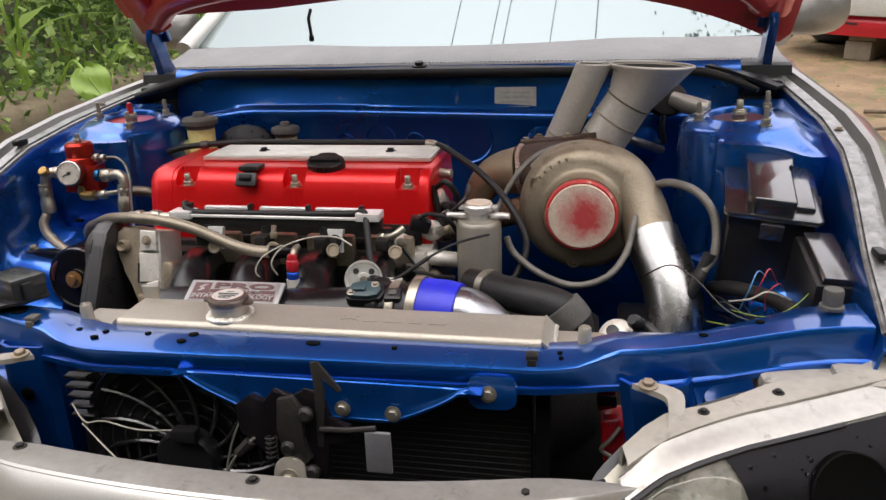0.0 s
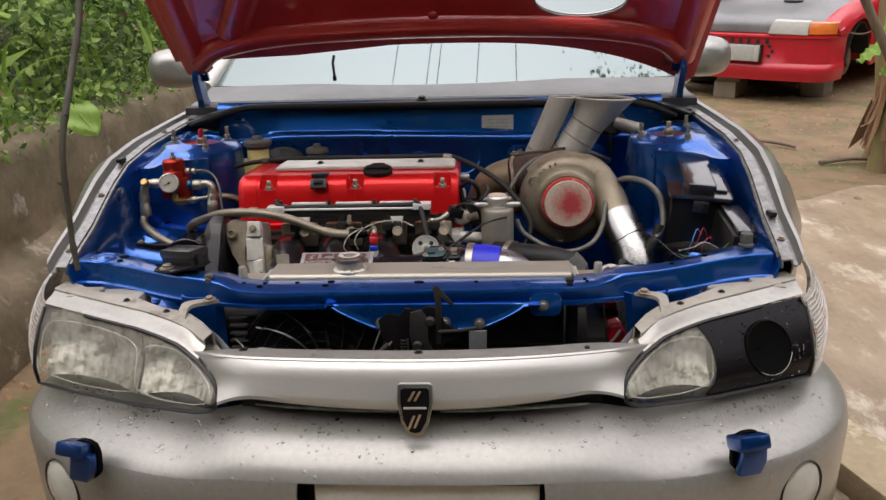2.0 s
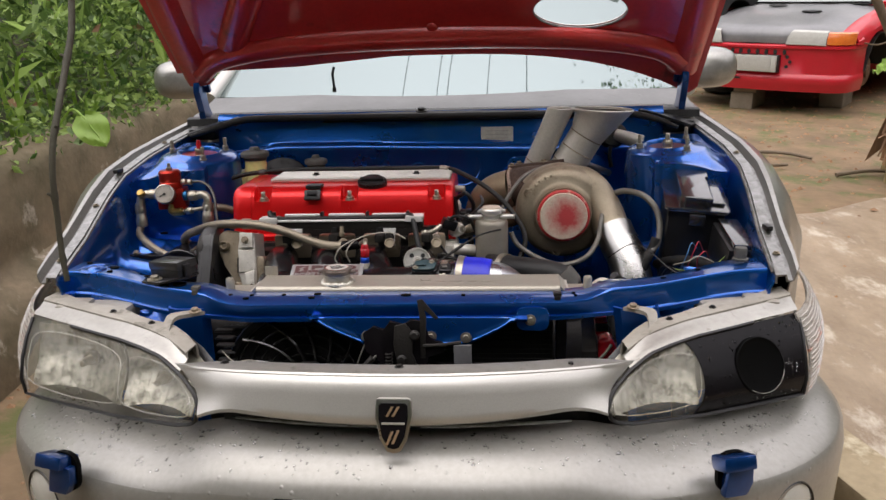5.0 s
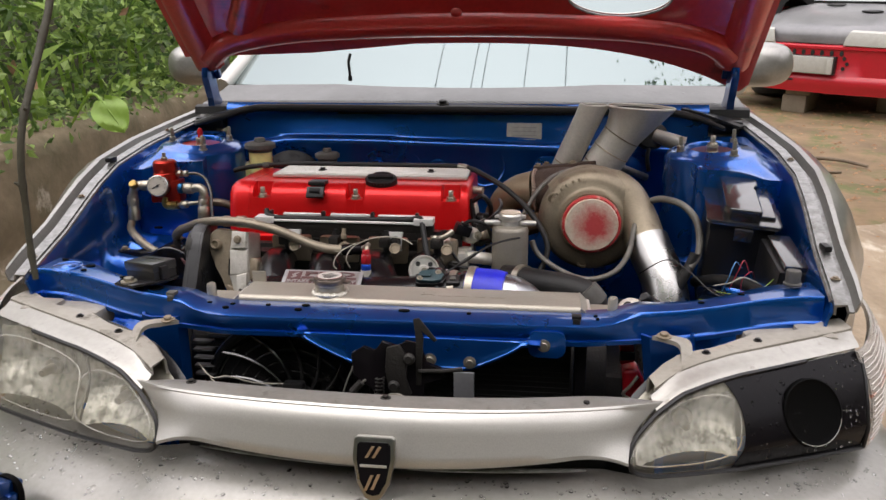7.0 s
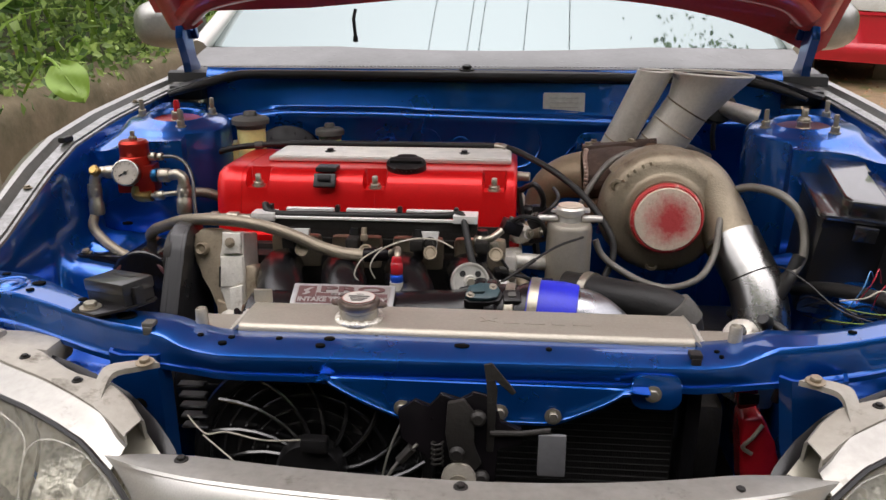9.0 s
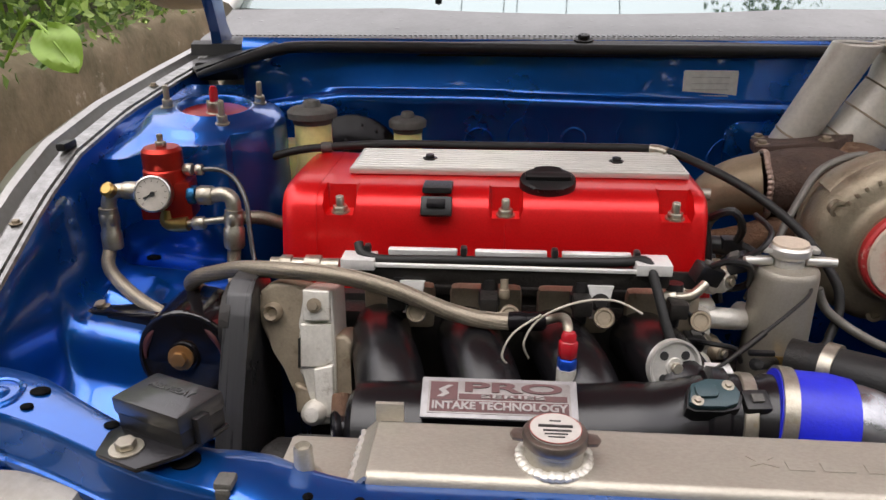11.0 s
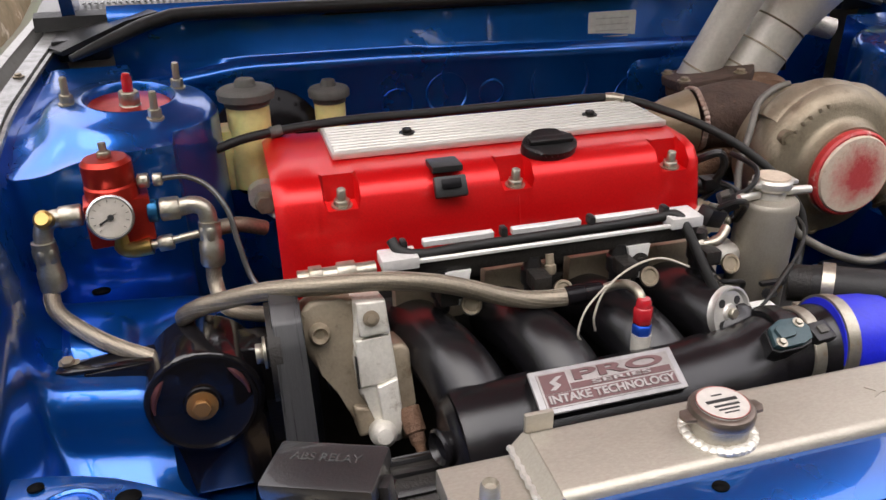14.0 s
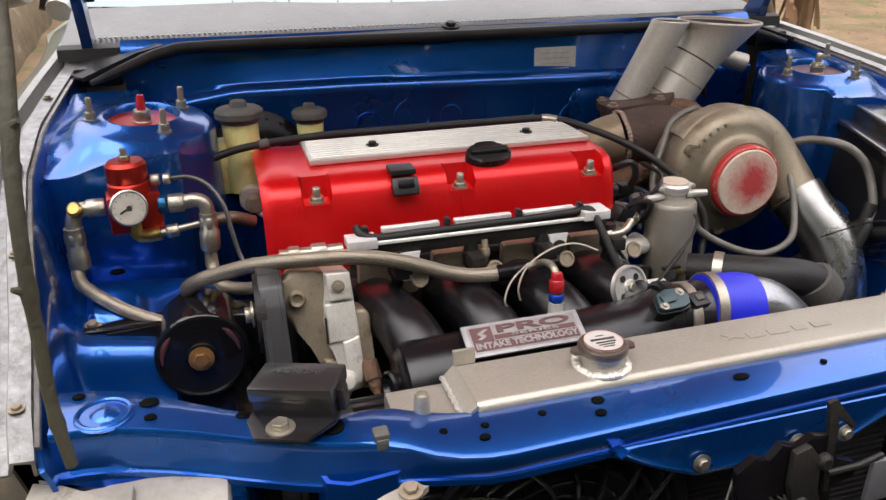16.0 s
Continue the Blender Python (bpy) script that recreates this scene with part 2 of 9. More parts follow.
BRAID_LIGHT = surface("bright_braid_strand", (0.42, 0.37, 0.29), (0.33, 0.29, 0.225), 300, 0.5, 0.06, 0.9)
GREY_HOSE = surface("grey_hose", (0.20, 0.19, 0.165), (0.13, 0.12, 0.105), 30, 0.45, 0.1, 0.4, bump=0.3, bscale=900)
BEIGE_PLASTIC = surface("dirty_grey_plastic", (0.34, 0.315, 0.27), (0.24, 0.22, 0.185), 12, 0.55, 0.1, bump=0.2, bscale=90, stain=(0.11, 0.095, 0.07), stain_scale=22, stain_at=0.56)
WHITE_PAINT = surface("chipped_white_disc", (0.64, 0.54, 0.43), (0.54, 0.44, 0.34), 30, 0.5, 0.1, stain=(0.30, 0.22, 0.16), stain_scale=40, stain_at=0.60, bump=0.3, bscale=150, spot=((0.004, -0.078, 0.134), 0.055, (0.42, 0.05, 0.05)))
DIAL = surface("white_dial", (0.78, 0.77, 0.72), (0.74, 0.72, 0.68), 10, 0.35, 0.05)
# print, and the black put into slots and holes for the shade inside
INK_AND_GAPS = surface("black_ink_and_gaps", (0.02, 0.02, 0.02), None, 10, 0.5, 0.05)
MAROON = surface("maroon_print", (0.095, 0.03, 0.03), (0.07, 0.024, 0.024), 30, 0.45, 0.08)
PLATE_RIM = surface("dull_plate_rim", (0.36, 0.35, 0.35), (0.28, 0.27, 0.27), 30, 0.5, 0.1, 0.3)
PLATE_PINK = surface("worn_printed_metal", (0.30, 0.275, 0.265), (0.235, 0.215, 0.205), 30, 0.42, 0.1, 0.4, bump=0.1, bscale=300)
LABEL_GREY = surface("grey_label", (0.50, 0.50, 0.46), (0.44, 0.43, 0.39), 30, 0.5, 0.1)
RESERVOIR = surface("yellowed_translucent_plastic", (0.78, 0.68, 0.30), (0.66, 0.56, 0.20), 12, 0.4, 0.1, sss=0.25, stain=(0.42, 0.36, 0.17), stain_scale=18, stain_at=0.6)
DARK_METAL = surface("dark_oily_metal", (0.016, 0.015, 0.014), (0.028, 0.025, 0.022), 18, 0.5, 0.12, 0.3, bump=0.3, bscale=200, spec=0.35)
FIN = surface("black_radiator_core", (0.007, 0.007, 0.007), (0.013, 0.012, 0.011), 6, 0.7, 0.1, 0.0, bump=0.5, bscale=900, stretch=(1, 1, 0.2))
WIRE_WHITE = surface("dirty_white_wire", (0.50, 0.46, 0.38), None, 30, 0.5, 0.1)
WIRE_GREEN = surface("green_wire", (0.20, 0.28, 0.05), None, 30, 0.5, 0.1)
WIRE_RED = surface("red_wire", (0.45, 0.03, 0.05), None, 30, 0.5, 0.1)
WIRE_BLUE = surface("blue_wire", (0.10, 0.28, 0.55), None, 30, 0.5, 0.1)
CORNER = surface("corner_lamp_lens", (0.56, 0.53, 0.49), (0.40, 0.36, 0.32), 50, 0.15, 0.05, coat=0.8, bump=0.6, bscale=160, stain=(0.50, 0.16, 0.09), stain_scale=18, stain_at=0.55, stretch=(0.5, 0.5, 3))
AMBER = surface("amber_lens", (0.75, 0.20, 0.03), (0.6, 0.13, 0.02), 14, 0.2, 0.05, coat=0.6)
RED_LENS = surface("red_plastic", (0.45, 0.01, 0.02), None, 14, 0.25, 0.05, coat=0.5)
DARK_HOSE = surface("dark_glossy_hose", (0.05, 0.048, 0.045), None, 30, 0.2, 0.05, spec=0.7)
RUBBER_GREY = surface("dusty_rubber", (0.10, 0.095, 0.085), (0.06, 0.057, 0.05), 18, 0.7, 0.1, bump=0.3, bscale=200)
GOLD = surface("pale_gold_enamel", (0.62, 0.42, 0.26), None, 30, 0.3, 0.06, 0.6)
GLASS_DARK = surface("tinted_window_glass", (0.025, 0.038, 0.038), (0.035, 0.048, 0.048), 3, 0.03, 0.01, 0.0, ior=3.4)
GLASS_FAR = surface("dusty_window_glass", (0.20, 0.22, 0.22), (0.26, 0.28, 0.28), 3, 0.08, 0.03, 0.0, ior=1.9)
GLASS_DARK.node_tree.nodes["Principled BSDF"].inputs["Specular Tint"].default_value = (0.86, 1.0, 0.985, 1)
WATER = surface("rain_water", (0.9, 0.9, 0.9), (0.88, 0.88, 0.88), 10, 0.03, 0.01, trans=1.0, ior=1.33)
MIRROR_GREY = surface("grey_wet_panel", (0.145, 0.145, 0.143), (0.105, 0.105, 0.103), 6, 0.45, 0.08, 0.0, coat=0.08, drops=60, stain=(0.07, 0.068, 0.06), stain_scale=40, stain_at=0.62)
SOIL = surface("packed_earth", (0.26, 0.172, 0.092), (0.13, 0.088, 0.048), 2.6, 0.8, 0.15, bump=1.0, bscale=24, stain=(0.10, 0.105, 0.03), stain_scale=3.4, stain_at=0.50)
CONCRETE = surface("weathered_concrete", (0.33, 0.25, 0.165), (0.20, 0.145, 0.09), 3.4, 0.5, 0.2, bump=0.9, bscale=34, stain=(0.50, 0.435, 0.345), stain_scale=3.6, stain_at=0.53, stretch=(1.6, 0.8, 1))
KERB = surface("yellowed_rough_concrete", (0.40, 0.32, 0.20), (0.28, 0.22, 0.13), 5, 0.8, 0.1, bump=0.8, bscale=50, stain=(0.50, 0.43, 0.30), stain_scale=9, stain_at=0.56)
BLOCK = surface("grey_cement_block", (0.24, 0.20, 0.15), (0.17, 0.14, 0.10), 6, 0.85, 0.1, bump=0.8, bscale=60)
# dark green: the shade behind the leaves is put into the bank's colour
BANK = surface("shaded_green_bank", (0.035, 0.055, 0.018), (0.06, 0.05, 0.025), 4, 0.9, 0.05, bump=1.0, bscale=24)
WALL = surface("mossy_old_plaster", (0.24, 0.18, 0.115), (0.10, 0.085, 0.045), 5.5, 0.85, 0.1, bump=1.0, bscale=40, stain=(0.52, 0.46, 0.38), stain_scale=4.2, stain_at=0.57)
STEM = surface("banana_stem", (0.26, 0.25, 0.10), (0.20, 0.13, 0.06), 5, 0.6, 0.1, bump=0.5, bscale=70, stretch=(1, 1, 0.12), stain=(0.30, 0.20, 0.11), stain_scale=7, stain_at=0.52)
BARK = surface("dry_branch_bark", (0.19, 0.145, 0.095), (0.12, 0.09, 0.06), 14, 0.8, 0.1, bump=0.8, bscale=90, stretch=(1, 1, 0.25))
STICK = surface("dark_green_branch", (0.075, 0.07, 0.045), (0.05, 0.045, 0.03), 14, 0.7, 0.1, bump=0.6, bscale=90)
DRY_LEAF = surface("dry_banana_sheath", (0.36, 0.21, 0.11), (0.16, 0.09, 0.05), 8, 0.8, 0.1, bump=0.6, bscale=90, stretch=(1, 1, 0.15), vary=0.25)


def leafy(name, dark, light, rough=0.45):
    m = bpy.data.materials.new(name)
    m.use_nodes = True
    n, l = m.node_tree.nodes, m.node_tree.links
    p = n["Principled BSDF"]
    g = n.new("ShaderNodeNewGeometry")
    r = n.new("ShaderNodeValToRGB")
    r.color_ramp.elements[0].color, r.color_ramp.elements[1].color = (*dark, 1), (*light, 1)
    mid = r.color_ramp.elements.new(0.6)
    mid.color = (*[(a * 0.65 + b * 0.35) for a, b in zip(dark, light)], 1)
    l.new(g.outputs["Random Per Island"], r.inputs[0])
    l.new(r.outputs[0], p.inputs["Base Color"])
    p.inputs["Roughness"].default_value = rough
    tr = n.new("ShaderNodeBsdfTranslucent")
    l.new(r.outputs[0], tr.inputs[0])
    mx = n.new("ShaderNodeMixShader")
    mx.inputs[0].default_value = 0.45
    l.new(p.outputs[0], mx.inputs[1])
    l.new(tr.outputs[0], mx.inputs[2])
    l.new(mx.outputs[0], n["Material Output"].inputs[0])
    return m


LEAVES = leafy("shrub_leaves", (0.045, 0.10, 0.02), (0.46, 0.62, 0.18))
LEAVES_FAR = leafy("tree_leaves", (0.03, 0.06, 0.015), (0.16, 0.26, 0.06))
BIG_LEAF = leafy("broad_green_leaf", (0.30, 0.46, 0.08), (0.42, 0.58, 0.14), 0.4)


def lens_material(name, haze, amount):
    """Clear plastic with some haze on it."""
    m = bpy.data.materials.new(name)
    m.use_nodes = True
    n, l = m.node_tree.nodes, m.node_tree.links
    p = n["Principled BSDF"]
    p.inputs["Base Color"].default_value = (*haze, 1)
    p.inputs["Roughness"].default_value = 0.12
    p.inputs["Coat Weight"].default_value = 0.5
    t = n.new("ShaderNodeBsdfTransparent")
    tn = n.new("ShaderNodeTexNoise")
    tn.inputs["Scale"].default_value, tn.inputs["Detail"].default_value = 16, 6
    l.new(n.new("ShaderNodeTexCoord").outputs["Object"], tn.inputs["Vector"])
    mr = n.new("ShaderNodeMapRange")
    mr.inputs["To Min"].default_value, mr.inputs["To Max"].default_value = amount - 0.2, amount + 0.25
    l.new(tn.outputs["Fac"], mr.inputs["Value"])
    mx = n.new("ShaderNodeMixShader")
    l.new(mr.outputs[0], mx.inputs[0])
    l.new(t.outputs[0], mx.inputs[1])
    l.new(p.outputs[0], mx.inputs[2])
    l.new(mx.outputs[0], n["Material Output"].inputs[0])
    return m


LENS = lens_material("hazed_headlight_lens", (0.50, 0.48, 0.40), 0.11)
LENS_CLEAR = lens_material("clear_lens", (0.66, 0.64, 0.57), 0.55)

# ---- building helpers ----
# The car stands nose-up by 4.5 degrees against its own drawing axes.
CAR = Matrix.Translation((0, 0, 0.63)) @ pose(0, 0, 0, -4.5) @ Matrix.Translation((0, 0, -0.66))
BASE = {}


def thing(name, label, category, at=(0, 0, 0), group="", kind="", car=True):
    """An Empty at the thing's base; its parts are drawn in car (or world) coordinates."""
    ob = new(name)
    ob.empty_display_size = 0.02
    ob.matrix_world = (CAR if car else Matrix()) @ Matrix.Translation(at)
    BASE[ob.name] = Vector(at)
    return tagged(ob, label, category, group, kind)


def root_of(ob):
    while ob.parent:
        ob = ob.parent
    return ob


def finish(bm, material, sharp=38):
    bmesh.ops.recalc_face_normals(bm, faces=bm.faces)
    lim = radians(sharp)
    for f in bm.faces:
        f.smooth = True
    for e in bm.edges:
        e.smooth = not (len(e.link_faces) == 2 and e.calc_face_angle(0) > lim)
    me = bpy.data.meshes.new("mesh")
    bm.to_mesh(me)
    bm.free()
    me.materials.append(material)
    return me


def part(name, bm, material, parent, label="", sharp=38, kind=""):
    bm.transform(Matrix.Translation(-BASE[root_of(parent).name]))
    ob = new(name, finish(bm, material, sharp))
    ob.parent = parent
    return tagged(ob, label, "", "", kind)


def piece(name, mesh, m, parent, label=""):
    """A part that shares its mesh with others, at the pose m in the thing's drawing coordinates."""
    ob = new(name, mesh)
    ob.parent = parent
    ob.matrix_local = Matrix.Translation(-BASE[root_of(parent).name]) @ m
    return tagged(ob, label)


def single(name, bm, material, label, category, at=(0, 0, 0), group="", kind="", car=True, sharp=38):
    """A thing of one mesh."""
    bm.transform(Matrix.Translation(-Vector(at)))
    ob = new(name, finish(bm, material, sharp))
    ob.matrix_world = (CAR if car else Matrix()) @ Matrix.Translation(at)
    return tagged(ob, label, category, group, kind)


def B():
    return bmesh.new()


def frame_to(origin, axis, up=(0, 0, 1)):
    """A pose with z along axis."""
    z = Vector(axis).normalized()
    x = Vector(up).cross(z)
    if x.length < 1e-4:
        x = Vector((1, 0, 0)).cross(z)
    x.normalize()
    y = z.cross(x)
    m = Matrix((x, y, z)).transposed().to_4x4()
    m.translation = origin
    return m


def spline(pts, k=6):
    pts = [Vector(p) for p in pts]
    out = []
    for i in range(len(pts) - 1):
        p0, p1, p2, p3 = pts[max(i - 1, 0)], pts[i], pts[i + 1], pts[min(i + 2, len(pts) - 1)]
        for j in range(k):
            t = j / k
            out.append(0.5 * ((2 * p1) + (p2 - p0) * t + (2 * p0 - 5 * p1 + 4 * p2 - p3) * t * t + (3 * p1 - p0 - 3 * p2 + p3) * t ** 3))
    out.append(pts[-1])
    return out


def tube(bm, pts, r, n=12, caps=True, smooth=0):
    if smooth:
        pts = spline(pts, smooth)
    pts = [Vector(p) for p in pts]
    rs = r if isinstance(r, (list, tuple)) else [r] * len(pts)
    if len(rs) != len(pts):
        rs = [rs[min(int(i / (len(pts) - 1) * (len(rs) - 1)), len(rs) - 2)] * (1 - (i / (len(pts) - 1) * (len(rs) - 1)) % 1) + rs[min(int(i / (len(pts) - 1) * (len(rs) - 1)) + 1, len(rs) - 1)] * ((i / (len(pts) - 1) * (len(rs) - 1)) % 1) if i < len(pts) - 1 else rs[-1] for i in range(len(pts))]
    rings, side = [], None
    for i, p in enumerate(pts):
        d = (pts[min(i + 1, len(pts) - 1)] - pts[max(i - 1, 0)]).normalized()
        if side is None:
            side = d.orthogonal().normalized()
        side = (side - d * side.dot(d)).normalized()
        other = d.cross(side)
        rings.append([bm.verts.new(p + (side * math.cos(a) + other * math.sin(a)) * rs[i]) for a in (2 * math.pi * k / n for k in range(n))])
    for a, b in zip(rings, rings[1:]):
        for k in range(n):
            bm.faces.new((a[k], a[(k + 1) % n], b[(k + 1) % n], b[k]))
    if caps:
        bm.faces.new(rings[0][::-1])
        bm.faces.new(rings[-1])
    return bm


def lathe(bm, profile, m=None, n=28, wobble=None):
    """Turns (radius, height) pairs round z, then moves by m."""
    m = m or Matrix()
    rings = []
    for r, h in profile:
        if r < 1e-6:
            rings.append([bm.verts.new(m @ Vector((0, 0, h)))])
        else:
            rings.append([bm.verts.new(m @ Vector((r * math.cos(2 * math.pi * k / n), r * math.sin(2 * math.pi * k / n), h))) for k in range(n)])
    for a, b in zip(rings, rings[1:]):
        for k in range(n):
            q = []
            for v in (a[k % len(a)], a[(k + 1) % len(a)], b[(k + 1) % len(b)], b[k % len(b)]):
                if v not in q:
                    q.append(v)
            if len(q) > 2:
                bm.faces.new(q)
    for ring in (rings[0], rings[-1]):
        if len(ring) > 2 and all(len(v.link_faces) == 2 for v in ring):
            bm.faces.new(ring)
    return bm


def box(bm, c, s, bevel=0.0, m=None, seg=2):
    """A box of size s round c, bevelled; moved by m."""
    t = B()
    bmesh.ops.create_cube(t, size=1, matrix=Matrix.Translation(c) @ Matrix.Diagonal((*s, 1)))
    if bevel:
        bmesh.ops.bevel(t, geom=t.edges[:], offset=bevel, segments=seg, profile=0.6, affect="EDGES")
    return merge(bm, t, m)


def merge(bm, t, m=None):
    if m:
        t.transform(m)
    vs = {v: bm.verts.new(v.co) for v in t.verts}
    for f in t.faces:
        bm.faces.new([vs[v] for v in f.verts])
    t.free()
    return bm


def prism(bm, outline, h0, h1, m=None, bevel=0.0, seg=2):
    """An outline in x, y drawn up from h0 to h1, bevelled, moved by m."""
    t = B()
    a = [t.verts.new((x, y, h0)) for x, y in outline]
    b = [t.verts.new((x, y, h1)) for x, y in outline]
    n = len(a)
    for k in range(n):
        t.faces.new((a[k], a[(k + 1) % n], b[(k + 1) % n], b[k]))
    t.faces.new(a[::-1])
    t.faces.new(b)
    if bevel:
        bmesh.ops.bevel(t, geom=t.edges[:], offset=bevel, segments=seg, profile=0.6, affect="EDGES")
    return merge(bm, t, m)


def loft(bm, sections, thick=0.0, closed=False, caps=False):
    """A skin over rows of points, with thickness."""
    t = B()
    rows = [[t.verts.new(p) for p in s] for s in sections]
    n = len(rows[0])
    for a, b in zip(rows, rows[1:]):
        for k in range(n if closed else n - 1):
            t.faces.new((a[k], a[(k + 1) % n], b[(k + 1) % n], b[k]))
    if caps:
        t.faces.new(rows[0][::-1])
        t.faces.new(rows[-1])
    if thick:
        bmesh.ops.recalc_face_normals(t, faces=t.faces)
        bmesh.ops.solidify(t, geom=t.faces[:], thickness=thick)
    return merge(bm, t)


def ring(bm, m, R, r, n=32, k=8):
    lathe(bm, [(R + r * math.cos(2 * math.pi * i / k), r * math.sin(2 * math.pi * i / k)) for i in range(k + 1)], m, n)
    bmesh.ops.remove_doubles(bm, verts=bm.verts, dist=1e-6)
    return bm


def circle(r, n=24, cx=0.0, cy=0.0, sx=1.0, sy=1.0):
    return [(cx + r * sx * math.cos(2 * math.pi * k / n), cy + r * sy * math.sin(2 * math.pi * k / n)) for k in range(n)]


def rounded(w, h, r, n=5):
    """A rounded rectangle."""
    out = []
    for cx, cy, a0 in ((w / 2 - r, h / 2 - r, 0), (-w / 2 + r, h / 2 - r, 90), (-w / 2 + r, -h / 2 + r, 180), (w / 2 - r, -h / 2 + r, 270)):
        out += [(cx + r * math.cos(radians(a0 + 90 * k / n)), cy + r * math.sin(radians(a0 + 90 * k / n))) for k in range(n + 1)]
    return out


def lettering(words, size, m, material, parent, depth=0.0006, name="lettering", bold=0.0):
    cu = bpy.data.curves.new("lettering", "FONT")
    cu.body, cu.size, cu.extrude, cu.align_x, cu.align_y = words, size, depth, "CENTER", "CENTER"
    cu.offset = bold
    tmp = new("lettering", cu)
    me = bpy.data.meshes.new_from_object(tmp.evaluated_get(bpy.context.evaluated_depsgraph_get()))
    bpy.data.objects.remove(tmp)
    me.materials.clear()
    me.materials.append(material)
    return piece(name, me, m, parent)


def bolt_mesh(material, washer=1.6):
    t = B()
    lathe(t, [(0, 0), (washer, 0), (washer, 0.25), (1.0, 0.3)], n=16)
    prism(t, circle(1.0, 6), 0.28, 1.0, bevel=0.08, seg=1)
    return finish(t, material)


BOLT = bolt_mesh(ZINC)
BOLT_DARK = bolt_mesh(DARK_METAL)
BOLT_BLUE = bolt_mesh(BLUE)
BOLT_RUST = bolt_mesh(TAN_CAST)
BOLT_BRASS = bolt_mesh(RUSTY_BRASS)


def stud_mesh():
    t = B()
    lathe(t, [(0, 0), (1.7, 0), (1.7, 0.3), (1.3, 0.35)], n=16)
    prism(t, circle(1.35, 6), 0.3, 1.7, bevel=0.1, seg=1)
    lathe(t, [(0.75, 1.7), (0.75, 4.2), (0.6, 4.4), (0, 4.4)], n=12)
    return finish(t, ZINC)


STUD = stud_mesh()


def bolt(parent, at, axis, r=0.006, mesh=None, label=""):
    return piece("bolt", mesh or BOLT, frame_to(at, axis) @ Matrix.Diagonal((r, r, r, 1)), parent, label)


# ---- the silver car ----
car = thing("car", "silver wet coupe with its red bonnet propped open", "car", (0, 0, 0))
CX = 0.02  # the nose sits a little to one side


def nose(u, inset, half=0.70, deep=0.46, n=2.6, y0=-0.06):
    """A point on the rounded plan of the nose; u runs -1..1 from side to side."""
    a = u * math.pi / 2
    s, c = math.sin(a), math.cos(a)
    x = math.copysign(abs(s) ** (2 / n), s) * (half - inset)
    return CX + x, y0 + inset + deep * (1 - abs(c) ** (2 / n)) * (1 - inset / deep * 0.5)


def shell(rows, us, thick):
    out = []
    for inset, z in rows:
        line = []
        for u in us:
            x, y = nose(u, inset)
            a = abs(x - CX)
            fall = (0.020 * min(1.0, max(0.0, (a - 0.25) / 0.07)) + 0.012 * min(1.0, max(0.0, (a - 0.40) / 0.2))) * min(1.0, max(0.0, (z - 0.555) / 0.06))
            line.append((x, y, z - fall))
        out.append(line)
    return loft(B(), out, thick)


US = [-1 + 2 * k / 60 for k in range(61)]
bumper = part("bumper", shell([(0.125, 0.625), (0.085, 0.6225), (0.052, 0.616), (0.028, 0.604), (0.013, 0.588), (0.0075, 0.5765)], US, 0.004), SILVER_WET, car, "silver bumper with rain drops")
LOW = [(0.0075, 0.5765), (0.003, 0.563), (0.0, 0.535), (0.002, 0.48), (0.004, 0.42), (0.012, 0.34), (0.03, 0.27), (0.06, 0.21)]
for s in (-1, 1):
    part("bumper_side", shell(LOW, [s * (0.0923 + 0.9077 * k / 24) + (0.008 if s > 0 else 0.0) * (1 - k / 24) for k in range(25)], 0.004), SILVER_WET, bumper)
part("bumper_chin", shell([(0.004, 0.40), (0.012, 0.34), (0.03, 0.27), (0.06, 0.21)], [-0.28 + 0.56 * k / 12 for k in range(13)], 0.004), SILVER, bumper)
part("plate_recess", box(B(), (CX + 0.012, 0.0, 0.50), (0.34, 0.006, 0.16), 0.002), BLACK_PLASTIC, bumper, "black recess behind the plate")
part("bumper_grille", box(B(), (CX, 0.05, 0.46), (0.62, 0.006, 0.16), 0.002), BLACK_PLASTIC, bumper, "black mesh behind the lower opening")
part("number_plate", box(B(), (CX + 0.012, -0.030, 0.508), (0.30, 0.006, 0.112), 0.002), DIAL, car, "white number plate with a blue rim")
for k in range(5):
    part("plate_bar", box(B(), (CX - 0.09 + 0.05 * k, -0.0345, 0.508), (0.03, 0.002, 0.06), 0.0005), BLUE_ANOD, car)
# nose panel between the headlights
def nose_panel(xs, rows, thick, rise=0.0):
    out = []
    for y, z in rows:
        out.append([(CX + x, y + (0.42 if x < 0 else 0.66) * x * x + (0.0 if abs(x) < 0.26 else 0.25 * (abs(x) - 0.26)), z - 0.10 * x * x + rise * x * x * max(0.0, min(1.0, (0.70 - z) / 0.05))) for x in xs])
    return loft(B(), out, thick)


PX = [-0.303 + 0.606 * k / 30 for k in range(31)]
# black lining: the shade of the slot is put into its colour
part("nose_slot", nose_panel(PX[2:-2], [(0.075, 0.60), (0.05, 0.612), (0.050, 0.641), (0.07, 0.648)], 0.002), INK_AND_GAPS, car, "dark slot below the nose panel")
for s in (-1, 1):
    part("slot_trim", tube(B(), [(CX + s * x, 0.030 + 0.42 * x * x, 0.640 - 0.1 * x * x + 0.02 * (x - 0.05)) for x in (0.03, 0.08, 0.13, 0.18, 0.235)], [0.002, 0.003, 0.003, 0.0025, 0.0015], 8), SILVER_WORN, car, "thin silver trim in the slot")
